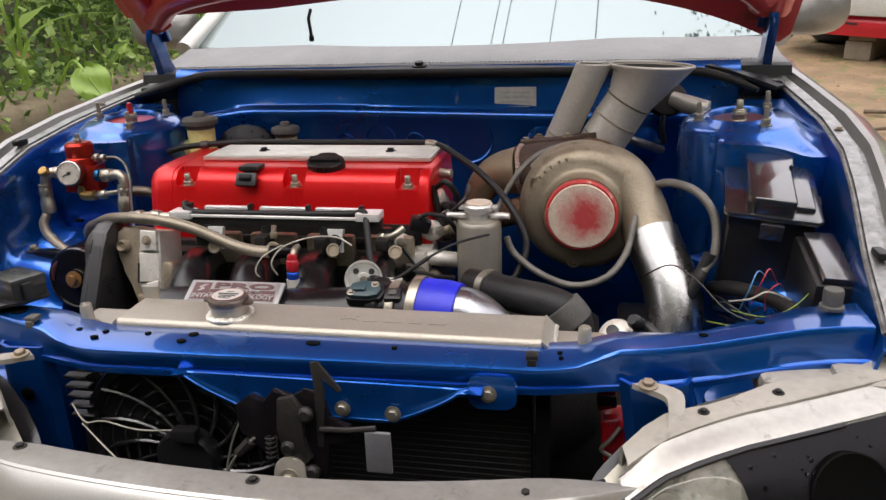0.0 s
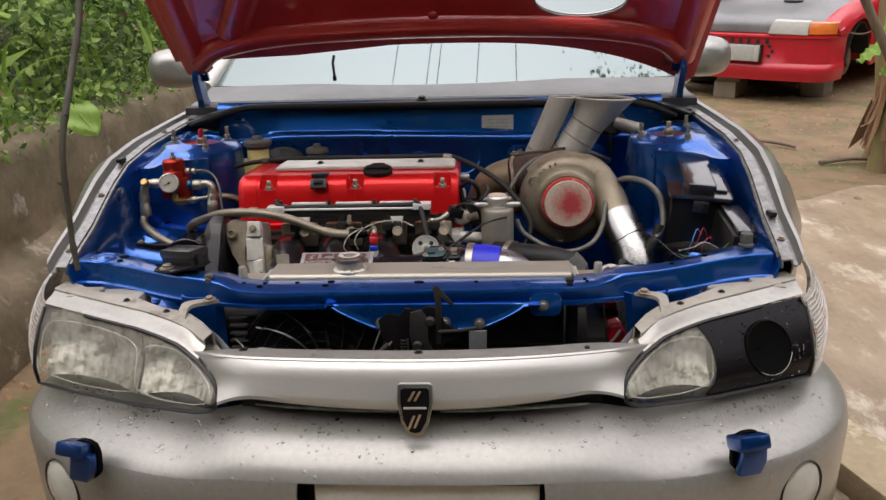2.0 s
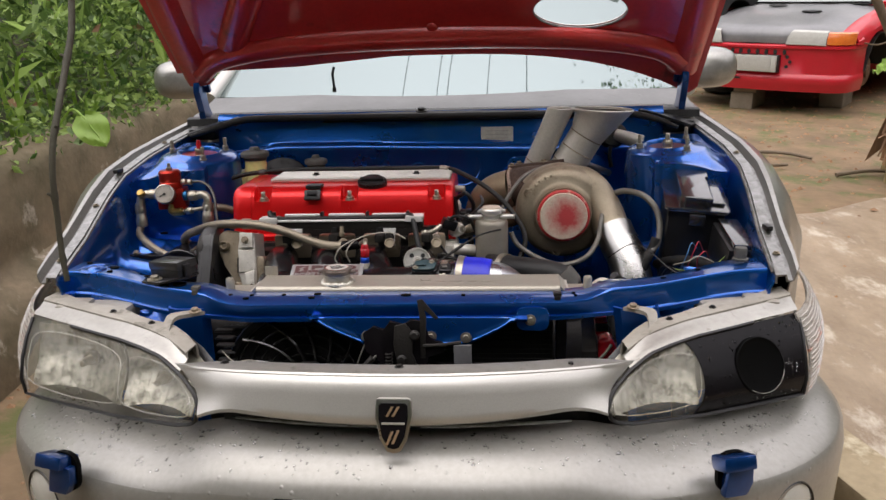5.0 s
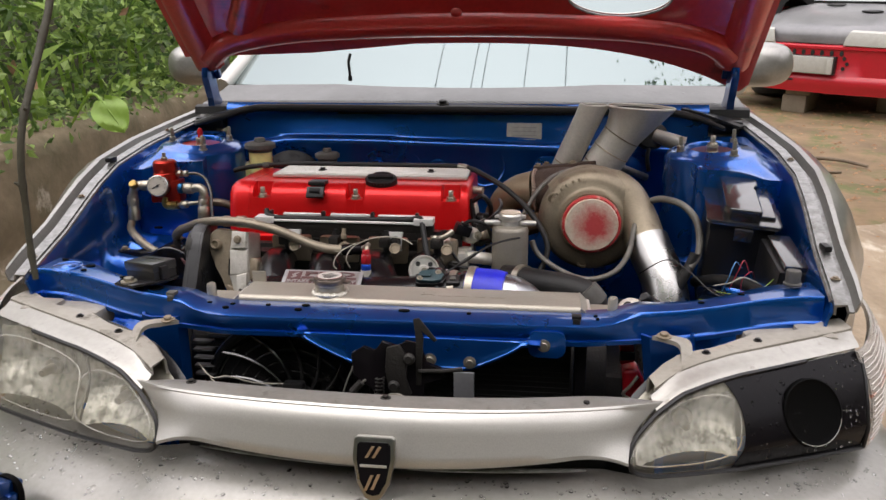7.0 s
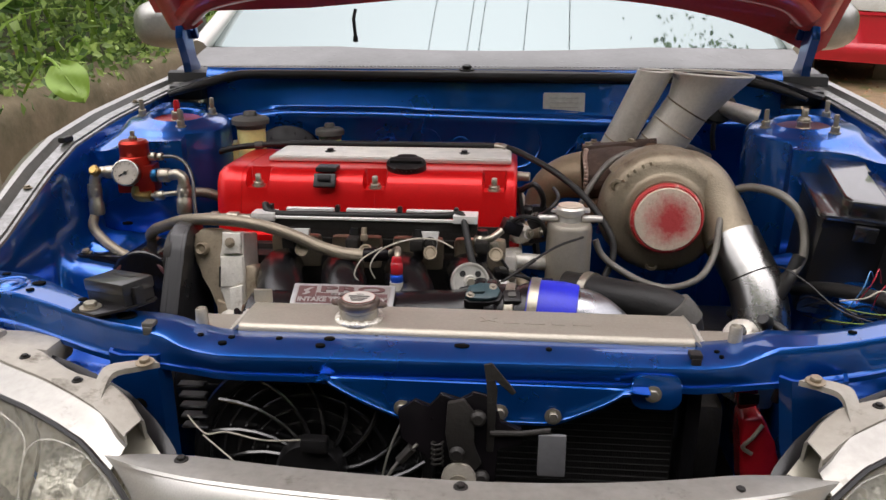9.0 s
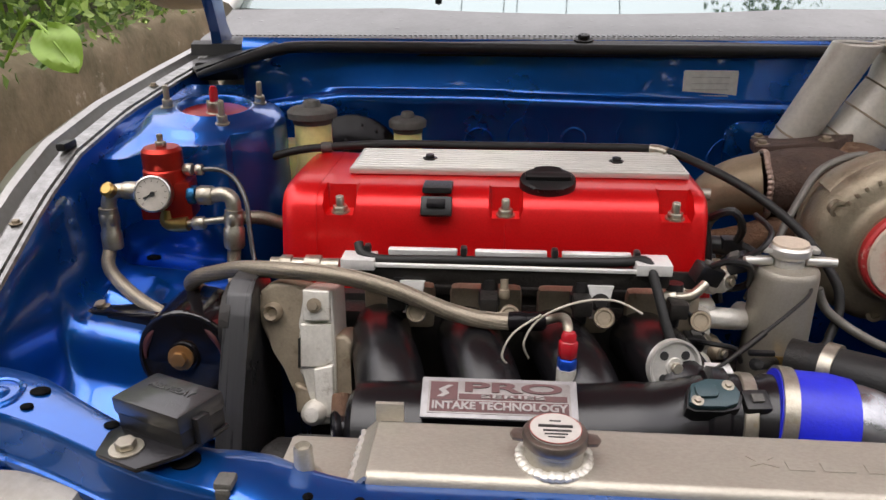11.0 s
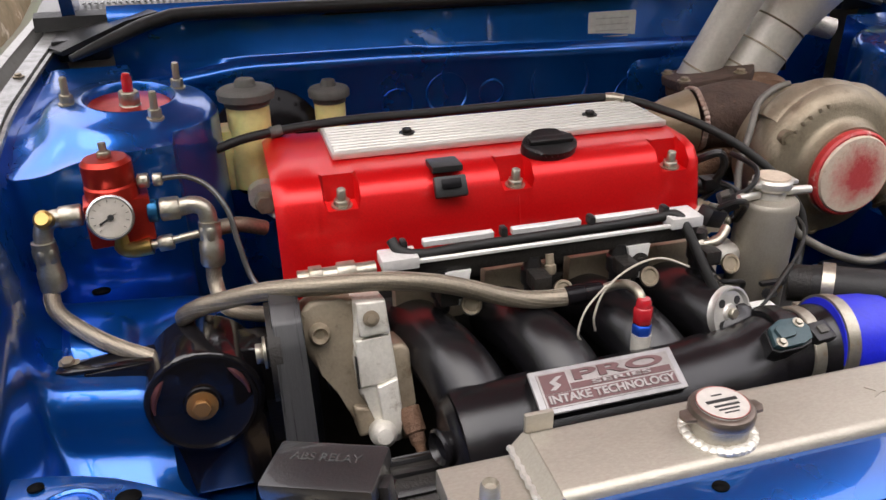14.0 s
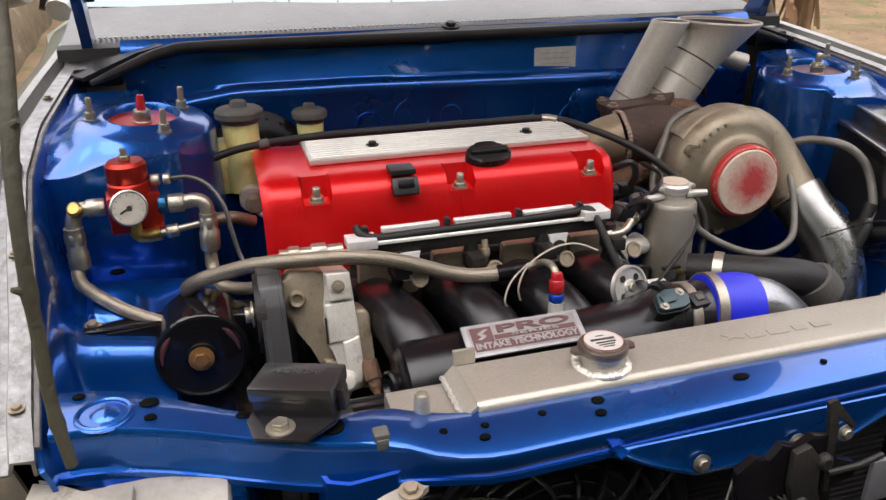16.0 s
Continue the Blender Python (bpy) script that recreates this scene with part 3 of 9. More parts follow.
part("nose_fascia", nose_panel(PX, [(0.078, 0.69), (0.078, 0.60), (0.075, 0.56)], 0.003), BLACK_PLASTIC, car)
# badge
shield = [(-0.024, 0.040), (-0.020, 0.0445), (0.020, 0.0445), (0.024, 0.040), (0.0245, 0.015), (0.019, -0.022), (0.009, -0.043), (0.0, -0.046), (-0.009, -0.043), (-0.019, -0.022), (-0.0245, 0.015)]
bm_at = pose(CX - 0.001, -0.002, 0.6605, 76) @ Matrix.Diagonal((0.98, 0.80, 1, 1))
badge = part("badge", prism(B(), shield, 0, 0.010, bm_at, 0.003), CHROME, car, "chrome shield badge with pale stripes")
part("badge_field", prism(B(), [(x * 0.80, y * 0.83) for x, y in shield], 0.010, 0.0112, bm_at, 0.0003, 1), BLACK_GLOSS, badge)
for dx, dy, h in ((-0.0035, 0.0235, 0.016), (0.0045, 0.0235, 0.016), (-0.004, -0.020, 0.022), (0.004, -0.018, 0.022)):
    part("stripe", prism(B(), [(dx - 0.0035 - 0.003, dy - h / 2), (dx - 0.003, dy - h / 2), (dx + 0.0035 + 0.001, dy + h / 2), (dx + 0.001, dy + h / 2)], 0.0112, 0.0124, bm_at), GOLD, badge)
part("badge_band", box(B(), (0, 0.004, 0.0118), (0.031, 0.0036, 0.0012), 0.0002, bm_at), ALU, badge, "thin silver bar")

wet = np.random.default_rng(8)


def beads(spots, lo, hi):
    """Small flat drops of water at (place, normal)."""
    t = B()
    for p, n in spots:
        r = lo + (hi - lo) * wet.random() ** 2.2
        m = frame_to(p, n) @ Matrix.Diagonal((1, wet.uniform(0.8, 1.5), 1, 1))
        lathe(t, [(r, -0.0001), (r * 0.92, r * 0.28), (r * 0.55, r * 0.48), (0, r * 0.55)], m, 8)
    return t


spots = []
for u, v in wet.random((760, 2)):
    inset = 0.012 + 0.085 * v ** 0.55
    x, y = nose(-0.82 + 1.64 * u, inset)
    z = 0.592 + 0.033 * min(1.0, max(0.0, (inset - 0.012) / 0.075)) ** 0.62
    a = abs(x - CX)
    fall = (0.020 * min(1.0, max(0.0, (a - 0.25) / 0.07)) + 0.012 * min(1.0, max(0.0, (a - 0.40) / 0.2))) * min(1.0, max(0.0, (z - 0.555) / 0.06))
    spots.append(((x, y, z - fall + 0.0012), (0, -0.35 * (1 - v), 1)))
part("rain_water", beads(spots, 0.0006, 0.0030), WATER, bumper, "rain drops on the bumper", kind="stuff")
# headlights
TOP = [(0.286, 0.651), (0.2885, 0.663), (0.297, 0.675), (0.320, 0.693), (0.352, 0.709), (0.39, 0.716), (0.43, 0.7205), (0.48, 0.7225), (0.53, 0.7245), (0.61, 0.727)]
BOT = [(0.286, 0.648), (0.2885, 0.638), (0.297, 0.631), (0.320, 0.6255), (0.352, 0.6235), (0.39, 0.621), (0.43, 0.618), (0.48, 0.617), (0.53, 0.615), (0.61, 0.613)]
LAMP_BACK = {-1: 0.006, 1: 0.024}


def lamp_y(x, z):
    """How far back the lamp's front lies."""
    return 0.030 + 0.50 * max(0, x - 0.24) ** 1.25 + 0.55 * max(0, z - 0.645) + 2.2 * max(0, z - 0.70) ** 1.6


def edge(rows, x):
    for a, b in zip(rows, rows[1:]):
        if x <= b[0]:
            return a[1] + (b[1] - a[1]) * (x - a[0]) / (b[0] - a[0])
    return rows[-1][1]


def lamp_pt(s, x, f, back=0.0):
    """x along the lamp, f from its lower to its upper edge."""
    z = edge(BOT, x) + (edge(TOP, x) - edge(BOT, x)) * f
    wide = 1.05 if s < 0 else 0.96
    return (CX + s * (0.286 + (x - 0.286) * wide), LAMP_BACK[s] + lamp_y(x, z) - 0.010 * math.sin(math.pi * f) + back, z)


LX = [0.286 + 0.324 * (k / 22) ** 1.5 for k in range(23)]


def lamp_grid(s, back=0.0, shrink=0.0, xs=None):
    return [[lamp_pt(s, x, shrink + (1 - 2 * shrink) * k / 10, back) for k in range(11)] for x in xs or LX]


def bowl(s, x0, x1, deep, m=0.10):
    """A reflector bowl that fills the lamp between x0 and x1."""
    out = []
    for g in range(33):
        u = -1 + 2 * g / 32
        x = (x0 + x1) / 2 + (x1 - x0) / 2 * u
        col = []
        for k in range(15):
            v = -1 + 2 * k / 14
            q = max(0.0, 1 - 0.55 * u * u - 0.55 * v * v)
            col.append(lamp_pt(s, x, 0.5 + (0.5 - m) * v, 0.012 + deep * q + 0.0009 * math.sin(g * 2.1) + 0.0007 * math.sin(k * 0.9 + g * 0.3)))
        out.append(col)
    return loft(B(), out, 0.0015)


def lens_line(s, x0, x1, m=0.11):
    """The bright line pressed into the lens round one bowl."""
    pts = [lamp_pt(s, x0 + (x1 - x0) * (0.5 - 0.5 * math.cos(a)), 0.5 - (0.5 - m) * math.copysign(abs(math.sin(a)) ** (0.5 if x0 < 0.4 else 0.28), math.sin(a)), 0.0035) for a in (2 * math.pi * k / 48 for k in range(49))]
    return tube(B(), pts, 0.0008, 5, caps=False)


# the nose panel runs out into smooth cheeks that meet the lenses
PROFILE = [(0.072, 0.695), (0.074, 0.716), (0.070, 0.7215), (0.045, 0.7255), (0.034, 0.7245), (0.0315, 0.7222), (0.0322, 0.7205), (0.029, 0.7180), (0.0262, 0.7135), (0.0225, 0.709), (0.018, 0.695), (0.013, 0.680), (0.0095, 0.670), (0.007, 0.662), (0.009, 0.653), (0.016, 0.6475), (0.035, 0.646)]
CHEEK = [(0.7255, 0.346, 1, 0.0075), (0.7225, 0.340, 1, 0.0055), (0.7135, 0.330, 1, 0.0035), (0.709, 0.318, 1, 0.003), (0.695, 0.306, 1, 0.003), (0.680, 0.297, 1, 0.002), (0.669, 0.290, 1, 0.001), (0.662, 0.2868, 0.5, 0.0), (0.653, 0.2868, 0.36, 0.0), (0.6475, 0.2878, 0.18, 0.0)]


def cheek_end(s, z):
    """Where the panel's row of height z meets the rim of the lens."""
    rows = CHEEK
    k = next((i for i in range(len(rows) - 1) if z >= rows[i + 1][0]), len(rows) - 2)
    f = min(1.0, max(0.0, (rows[k][0] - z) / (rows[k][0] - rows[k + 1][0])))
    x, g, dz = (rows[k][i] + (rows[k + 1][i] - rows[k][i]) * f for i in (1, 2, 3))
    return Vector(lamp_pt(s, x, g, -0.003 + max(0.0, dz))) + Vector((-s * 0.003, 0, dz))


def panel_row(y, z):
    def mid(x):
        return Vector((CX + x, y + (0.42 if x < 0 else 0.66) * x * x, z - 0.10 * x * x + 0.22 * x * x * max(0.0, min(1.0, (0.70 - z) / 0.05))))

    row = [mid(-0.22 + 0.44 * k / 22) for k in range(23)]
    for s in (-1, 1):
        b = cheek_end(s, z)
        if y > 0.05:
            b += Vector((0, (y - 0.045) * 0.6, min(0.0, (z - 0.716) * 0.7)))
        if z < 0.647:
            b += Vector((0, 0.015, -0.001))
        bx = abs(b.x - CX)
        gap = b - mid(s * bx)
        arc_ = []
        for k in range(1, 9):
            f = k / 8
            arc_.append(mid(s * (0.22 + (bx - 0.22) * f)) + gap * f * f)
        row = row + arc_ if s > 0 else arc_[::-1] + row
    return row


PROFILE = [(y, 0.646 + (z - 0.646) * 0.88) for y, z in PROFILE]
panel = part("nose_panel", loft(B(), [panel_row(y, z) for y, z in PROFILE[4:]], 0.003), SILVER, car, "silver nose panel with a rolled edge")
part("panel_flange", loft(B(), [panel_row(y, z) for y, z in PROFILE[:5]], 0.003), DUSTY_FLANGE, panel, "dusty grey top flange")
for x in (-0.255, 0.0, 0.235):
    bolt(panel, (CX + x, 0.058 + 0.42 * x * x, 0.7140 - 0.1 * x * x), (0, 0, 1), 0.004, BOLT_DARK)
LAMP_BEZEL = surface("dull_lamp_bezel", (0.44, 0.415, 0.345), (0.33, 0.31, 0.25), 16, 0.35, 0.08, 0.5)
# the dark blotches paint broken reflections of trees and sky into the chrome
LAMP_CHROME = surface("mottled_lamp_chrome", (0.54, 0.52, 0.44), (0.26, 0.25, 0.20), 60, 0.34, 0.10, 0.70, bump=0.8, bscale=70, stain=(0.09, 0.085, 0.065), stain_scale=60, stain_at=0.52)


def headlight(s, label):
    lamp = part("headlight", loft(B(), lamp_grid(s, back=0.090), 0.003), BLACK_SATIN, car, label)
    part("bezel", loft(B(), lamp_grid(s, back=0.068, shrink=0.01), 0.002), LAMP_BEZEL, lamp, "dull silver bezel")
    part("lens", loft(B(), lamp_grid(s), 0.0015), LENS, lamp, "hazed clear lens with rain drops")
    # rim round the lens
    out = 0.0045
    loop = [lamp_pt(s, x, 1, -out) for x in LX[:19][::-1]] + [lamp_pt(s, x, 0, -out) for x in LX] + [lamp_pt(s, LX[-1], f, -0.002) for f in (0.25, 0.5, 0.75, 0.97)]
    part("rim", tube(B(), loop, 0.0030, 6), BLACK_PLASTIC, lamp, "black rubber rim")
    for x0, x1, bx in ((0.302, 0.418, 0.36), (0.424, 0.60, 0.50)) if s < 0 else ((0.298, 0.428, 0.36),):
        part("reflector", bowl(s, x0, x1, 0.050), LAMP_CHROME, lamp, "mottled chrome bowl reflector")
        at = Vector(lamp_pt(s, bx, 0.52, 0.052))
        part("bulb", lathe(B(), [(0, 0.034), (0.005, 0.032), (0.0065, 0.02), (0.0065, 0.008), (0.012, 0.006), (0.013, 0.0)], frame_to(at, (0, -1, 0.05)), 14), ZINC, lamp)
        part("lens_line", lens_line(s, x0 - 0.004, x1 + 0.002), LENS_CLEAR, lamp)
    if s > 0:
        # blacked-out outer half with a deep round projector
        cov = []
        for g in range(25):
            col = []
            for k in range(15):
                f = 0.01 + 0.98 * k / 14
                x0 = 0.400 + 0.034 * math.sin(math.pi * min(1, f * 0.85 + 0.12)) ** 0.7
                col.append(lamp_pt(s, x0 + (0.607 - x0) * g / 24, f, -0.0025))
            cov.append(col)
        part("black_cover", loft(B(), cov, 0.001), BLACK_GLOSS, lamp, "black painted outer half with rain drops")
        part("rain_water", beads([(lamp_pt(s, 0.425 + 0.18 * u ** 0.8, 0.04 + 0.92 * v, -0.0028), (0.35, -1, 0.45)) for u, v in wet.random((170, 2))], 0.0006, 0.0022), WATER, lamp, "rain drops", kind="stuff")
        c = Vector(lamp_pt(s, 0.527, 0.54, -0.0045))
        m = frame_to(c, (0.42, -1, 0.50))
        part("projector", lathe(B(), [(0, -0.0005), (0.034, 0.0), (0.0385, 0.0012), (0.0405, 0.002), (0.042, 0.001), (0.042, -0.01)], m, 40), PITCH, lamp, "dark round projector lamp")
        # thin pale arc drawn in as the glint on the projector's lower edge
        part("projector_ring", tube(B(), [m @ Vector((0.0405 * math.cos(a), 0.0405 * math.sin(a), 0.0018)) for a in (math.pi * (1.30 + 0.6 * k / 16) for k in range(17))], 0.0005, 5), LENS_CLEAR, lamp)
    # painted eyelid round the lens: bright strip above, blending into the nose panel
    path = [lamp_pt(s, x, 1) for x in LX[::-1] if x > 0.316]
    rows = []
    for k, p in enumerate(path):
        a, b = Vector(path[max(k - 1, 0)]), Vector(path[min(k + 1, len(path) - 1)])
        d = (b - a).normalized()
        out = Vector((d.z, 0, -d.x)) * s
        out = out if out.length > 1e-6 else Vector((0, 0, 1))
        out.normalize()
        up = max(0.0, out.z)
        w = 0.013 + 0.013 * (1 - abs(out.z))
        if out.z < 0:
            w = 0.005 + 0.021 * max(0.0, 1 + 1.3 * out.z)
        p = Vector(p)
        ax = abs(p.x + out.x * w - CX)
        zo = p.z + out.z * w
        face = 0.007 + max(0.0, 0.33 * (zo - 0.662))
        meet = face - 0.004 + (0.42 if s < 0 else 0.66) * ax * ax + max(0.0, 0.25 * (ax - 0.26)) - p.y
        inner = max(0.0, min(1.0, (0.95 - up) / 0.2)) if out.z > 0 else max(0.0, 1 + 1.6 * out.z)
        back = (0.008 + 0.020 * up) * (1 - inner) + min(0.012, meet) * inner
        rows.append([p + Vector((0, 0.004, 0)), p + out * 0.002 + Vector((0, -0.003, 0)), p + out * 0.006 + Vector((0, -0.001 + 0.006 * up, 0)), p + out * w * 0.6 + Vector((0, 0.003 * (1 - inner) + 0.5 * back * inner + 0.012 * up * (1 - inner), 0)), p + out * w + Vector((0, back, 0)), p + out * (w - 0.002) + Vector((0, back + 0.006, 0))])
    part("eyelid", loft(B(), rows, 0.002), SILVER_STRIP, lamp, "bright silver strip round the lens")
    # dirty flange behind it
    fl = []
    xs = [0.322 + 0.288 * k / 14 for k in range(15)]
    for k, x in enumerate(xs):
        p = Vector(lamp_pt(s, x, 1))
        w = 0.020 + 0.012 * math.sin(k * 0.55 + 0.6) ** 2
        fl.append([p + Vector((0, 0.029, 0.006)), p + Vector((0, 0.030, 0.0155)), p + Vector((0, 0.033, 0.017)), p + Vector((-s * 0.004, 0.033 + w, 0.018)), p + Vector((-s * 0.005, 0.037 + w, 0.014)), p + Vector((-s * 0.006, 0.040 + w, -0.02))])
    fla = part("flange", loft(B(), fl, 0.003), BEIGE_PLASTIC, lamp, "dirty grey plastic flange")
    for x in (0.395, 0.47):
        p = Vector(lamp_pt(s, x, 1))
        bolt(fla, p + Vector((0, 0.047, 0.0175)), (0, 0, 1), 0.0035, BOLT_DARK)
    # flat bracket ear up to the crossmember
    a0 = Vector(lamp_pt(s, 0.368, 1)) + Vector((0, 0.045, 0.015))
    tip = Vector((CX + s * 0.342, 0.204 + 0.009 * (1 + s), 0.741))
    mid = Vector((a0.x + s * 0.002, (a0.y + tip.y) / 2 + 0.006, 0.739))
    rib = []
    for k, p in enumerate(spline([a0, mid, tip + Vector((s * 0.012, -0.004, 0)), tip + Vector((-s * 0.010, 0.006, 0))], 4)):
        w = 0.010 if k < 9 else 0.009 - 0.001 * (k - 9)
        rib.append([p + Vector((-w * 0.8, -w * 0.6 * s, -0.005)), p + Vector((-w * 0.8, -w * 0.6 * s, 0.001)), p + Vector((-w * 0.4, -w * 0.3 * s, 0.0)), p + Vector((w * 0.4, w * 0.3 * s, 0.0)), p + Vector((w * 0.8, w * 0.6 * s, 0.001)), p + Vector((w * 0.8, w * 0.6 * s, -0.005))])
    a = part("bracket", loft(B(), rib, 0.0015), BEIGE_PLASTIC, lamp, "grey bracket ear")
    bolt(a, tip + Vector((0, 0, 0.001)), (0, -0.1, 1), 0.006, BOLT_RUST)
    q = Vector(lamp_pt(s, 0.515, 1))
    hb = box(box(B(), q + Vector((0, 0.085, -0.006)), (0.10, 0.05, 0.03), 0.007), q + Vector((s * 0.045, 0.075, 0.002)), (0.05, 0.05, 0.03), 0.010)
    part("housing_block", hb, BEIGE_PLASTIC, lamp, "dirty grey rear housing")
    return lamp


headlight(-1, "clear hazed headlight with twin bowl reflectors")
headlight(1, "headlight with blacked-out outer half")
# corner lamps
for s in (-1, 1):
    rows = []
    for k in range(8):
        f = k / 7
        a = radians(5 + 80 * f)
        x, y = 0.606 + 0.090 * math.sin(a), 0.222 + 0.235 * f ** 1.25
        rows.append([(0.006 + (0.010 * s if s < 0 else 0.0) + s * (x - 0.010 + 0.014 * math.sin(math.pi * g / 6) + 0.014 * (1 - g / 6)), y - 0.02 * (1 - g / 6) + 0.012 * g / 6, 0.606 + 0.04 * f + (0.728 - 0.606 - 0.030 * f) * g / 6) for g in range(7)])
    lamp = part("corner_lamp", loft(B(), rows, 0.003), CORNER, car, "ribbed corner lamp with amber inside")
    for g in range(1, 18):
        f, k = math.modf(g / 3)
        part("rib", tube(B(), [Vector(r[int(k)]).lerp(Vector(r[int(k) + 1]), f) + Vector((s * 0.0015, -0.0015, 0)) for r in rows], 0.0010, 5), CORNER, lamp)
    # blue tow covers in the bumper
    at = Vector((CX + s * 0.447 - 0.012, -0.005, 0.586 if s < 0 else 0.600))
    m = frame_to(at, (s * 0.30, -1, 0.1))
    eye = part("tow_hole", prism(B(), rounded(0.046, 0.056, 0.018), -0.004, 0.0035, m, 0.0005, 1), PITCH, bumper, "dark tow opening")
    part("tow_cover", prism(box(B(), (0.004 * s - 0.006, 0.014, 0.010), (0.046, 0.020, 0.034), 0.005, m @ pose(0, 0, 0, -14)), [(-0.020, -0.028), (0.012, -0.028), (0.021, -0.012), (0.021, 0.012), (-0.014, 0.014)], 0.002, 0.016, m, 0.004), BLUE_DARK, bumper, "dark blue painted tow bracket")
    # fog lamp
    fm = frame_to((CX + s * 0.537, 0.052, 0.505), (s * 0.62, -1, 0.03))
    fog = part("fog_lamp", lathe(B(), [(0.043, -0.02), (0.0445, 0.002), (0.043, 0.004), (0.041, 0.002), (0.040, -0.014), (0, -0.016)], fm), BLACK_PLASTIC, bumper)
    part("fog_reflector", lathe(B(), [(0.040, -0.001), (0.03, -0.008), (0.015, -0.013), (0, -0.014)], fm), LAMP_CHROME, fog)
    part("fog_lens", lathe(B(), [(0.040, 0.002), (0.03, 0.008), (0, 0.012)], fm), LENS_CLEAR, fog)

# front wings
def rail(y):
    """Inner edge of the wing: half width and height."""
    t = [(0.22, 0.575, 0.752), (0.30, 0.598, 0.778), (0.42, 0.612, 0.812), (0.56, 0.632, 0.862), (0.66, 0.644, 0.889), (0.80, 0.650, 0.910), (0.95, 0.640, 0.930), (1.12, 0.628, 0.950), (1.30, 0.64, 0.965)]
    for a, b in zip(t, t[1:]):
        if y <= b[0]:
            k = (y - a[0]) / (b[0] - a[0])
            return a[1] + (b[1] - a[1]) * k, a[2] + (b[2] - a[2]) * k
    return t[-1][1:]


for s in (-1, 1):
    rows = []
    for k in range(25):
        y = 0.285 + (1.42 - 0.285) * k / 24
        xi, zi = rail(y)
        w = 0.045 + 0.028 * min(1, (y - 0.285) / 0.3)
        lift = 0.006
        lead = max(0.0, 1 - (y - 0.285) / 0.32)
        rows.append([(s * (xi + dx), y + lead * lag, zi + dz) for (dx, dz), lag in zip(((0, -0.014), (0.0, 0.0), (0.017, 0.001), (0.020, -0.009), (0.027, -0.009), (0.032, lift), (0.040, lift + 0.003), (0.044 + w * 0.26, lift - 0.010), (0.044 + w * 0.62, lift - 0.050), (0.046 + w, lift - 0.12), (0.046 + w * 1.02, lift - 0.26), (0.046 + w * 0.9, lift - 0.50)), (0, 0, 0, 0, 0, 0, 0.015, 0.05, 0.12, 0.19, 0.26, 0.30))])
    wing = part("front_wing", loft(B(), [r[4:] for r in rows], 0.003), WING, car, "silver front wing beaded with rain")
    part("wing_flange", loft(B(), [r[:5] for r in rows], 0.003), SILVER_WORN, wing, "worn silver inner flange with drips")
    for y in (0.335, 0.52, 0.90) if s < 0 else (0.345, 0.74):
        xi, zi = rail(y)
        bolt(wing, (s * (xi + 0.010), y, zi + 0.001), (0, 0, 1), 0.004, BOLT_RUST)
    for y in (0.66,) if s < 0 else (0.42,):
        xi, zi = rail(y)
        part("stop_rubber", box(B(), (s * (xi + 0.010), y, zi + 0.006), (0.012, 0.028, 0.010), 0.004), BLACK_PLASTIC, wing)
    # seal between wing and bay
    part("seal", tube(B(), [(s * (rail(y)[0] - 0.003), y, rail(y)[1] - 0.006) for y in (0.30 + 0.04 * k for k in range(21))], 0.0035, 6), SILVER_WORN, wing)

# windscreen, cowl and cabin
def arc(x, deep):
    return deep * (x / 0.66) ** 2


XS = [-0.66 + 1.32 * k / 28 for k in range(29)]
part("cowl", loft(B(), [[(x, y + arc(x, 0.05), z - arc(x, 0.008)) for x in XS] for y, z in ((1.012, 0.955), (1.016, 0.972), (1.03, 0.977), (1.05, 0.972))], 0.004), RUBBER, car, "black cowl seal")
part("cowl_panel", loft(B(), [[(x, y + arc(x, 0.06), z - arc(x, 0.008)) for x in XS] for y, z in ((1.045, 0.974), (1.06, 0.9785), (1.10, 0.984), (1.19, 1.004), (1.22, 1.012))], 0.003), MIRROR_GREY, car, "grey wet cowl panel with rain drops")
tooth = B()
for k in range(150):
    x = -0.60 + 1.2 * k / 149
    box(tooth, (x, 1.056 + arc(x, 0.06), 0.9815 - arc(x, 0.008)), (0.0038, 0.016, 0.0016), 0.0)
part("cowl_comb", tooth, SILVER_WORN, car, "row of slots along the cowl edge", kind="stuff")
bolt(car, (-0.036, 1.03, 0.977), (0, -0.2, 1), 0.009, BOLT_DARK)
part("windscreen", loft(B(), [[(x * w, y + arc(x, 0.14), z) for x in XS] for y, z, w in ((1.19, 1.004, 1.02), (1.33, 1.085, 0.99), (1.50, 1.180, 0.95), (1.68, 1.275, 0.91), (1.80, 1.335, 0.88))], 0.005), GLASS_DARK, car, "windscreen mirroring the pale sky")
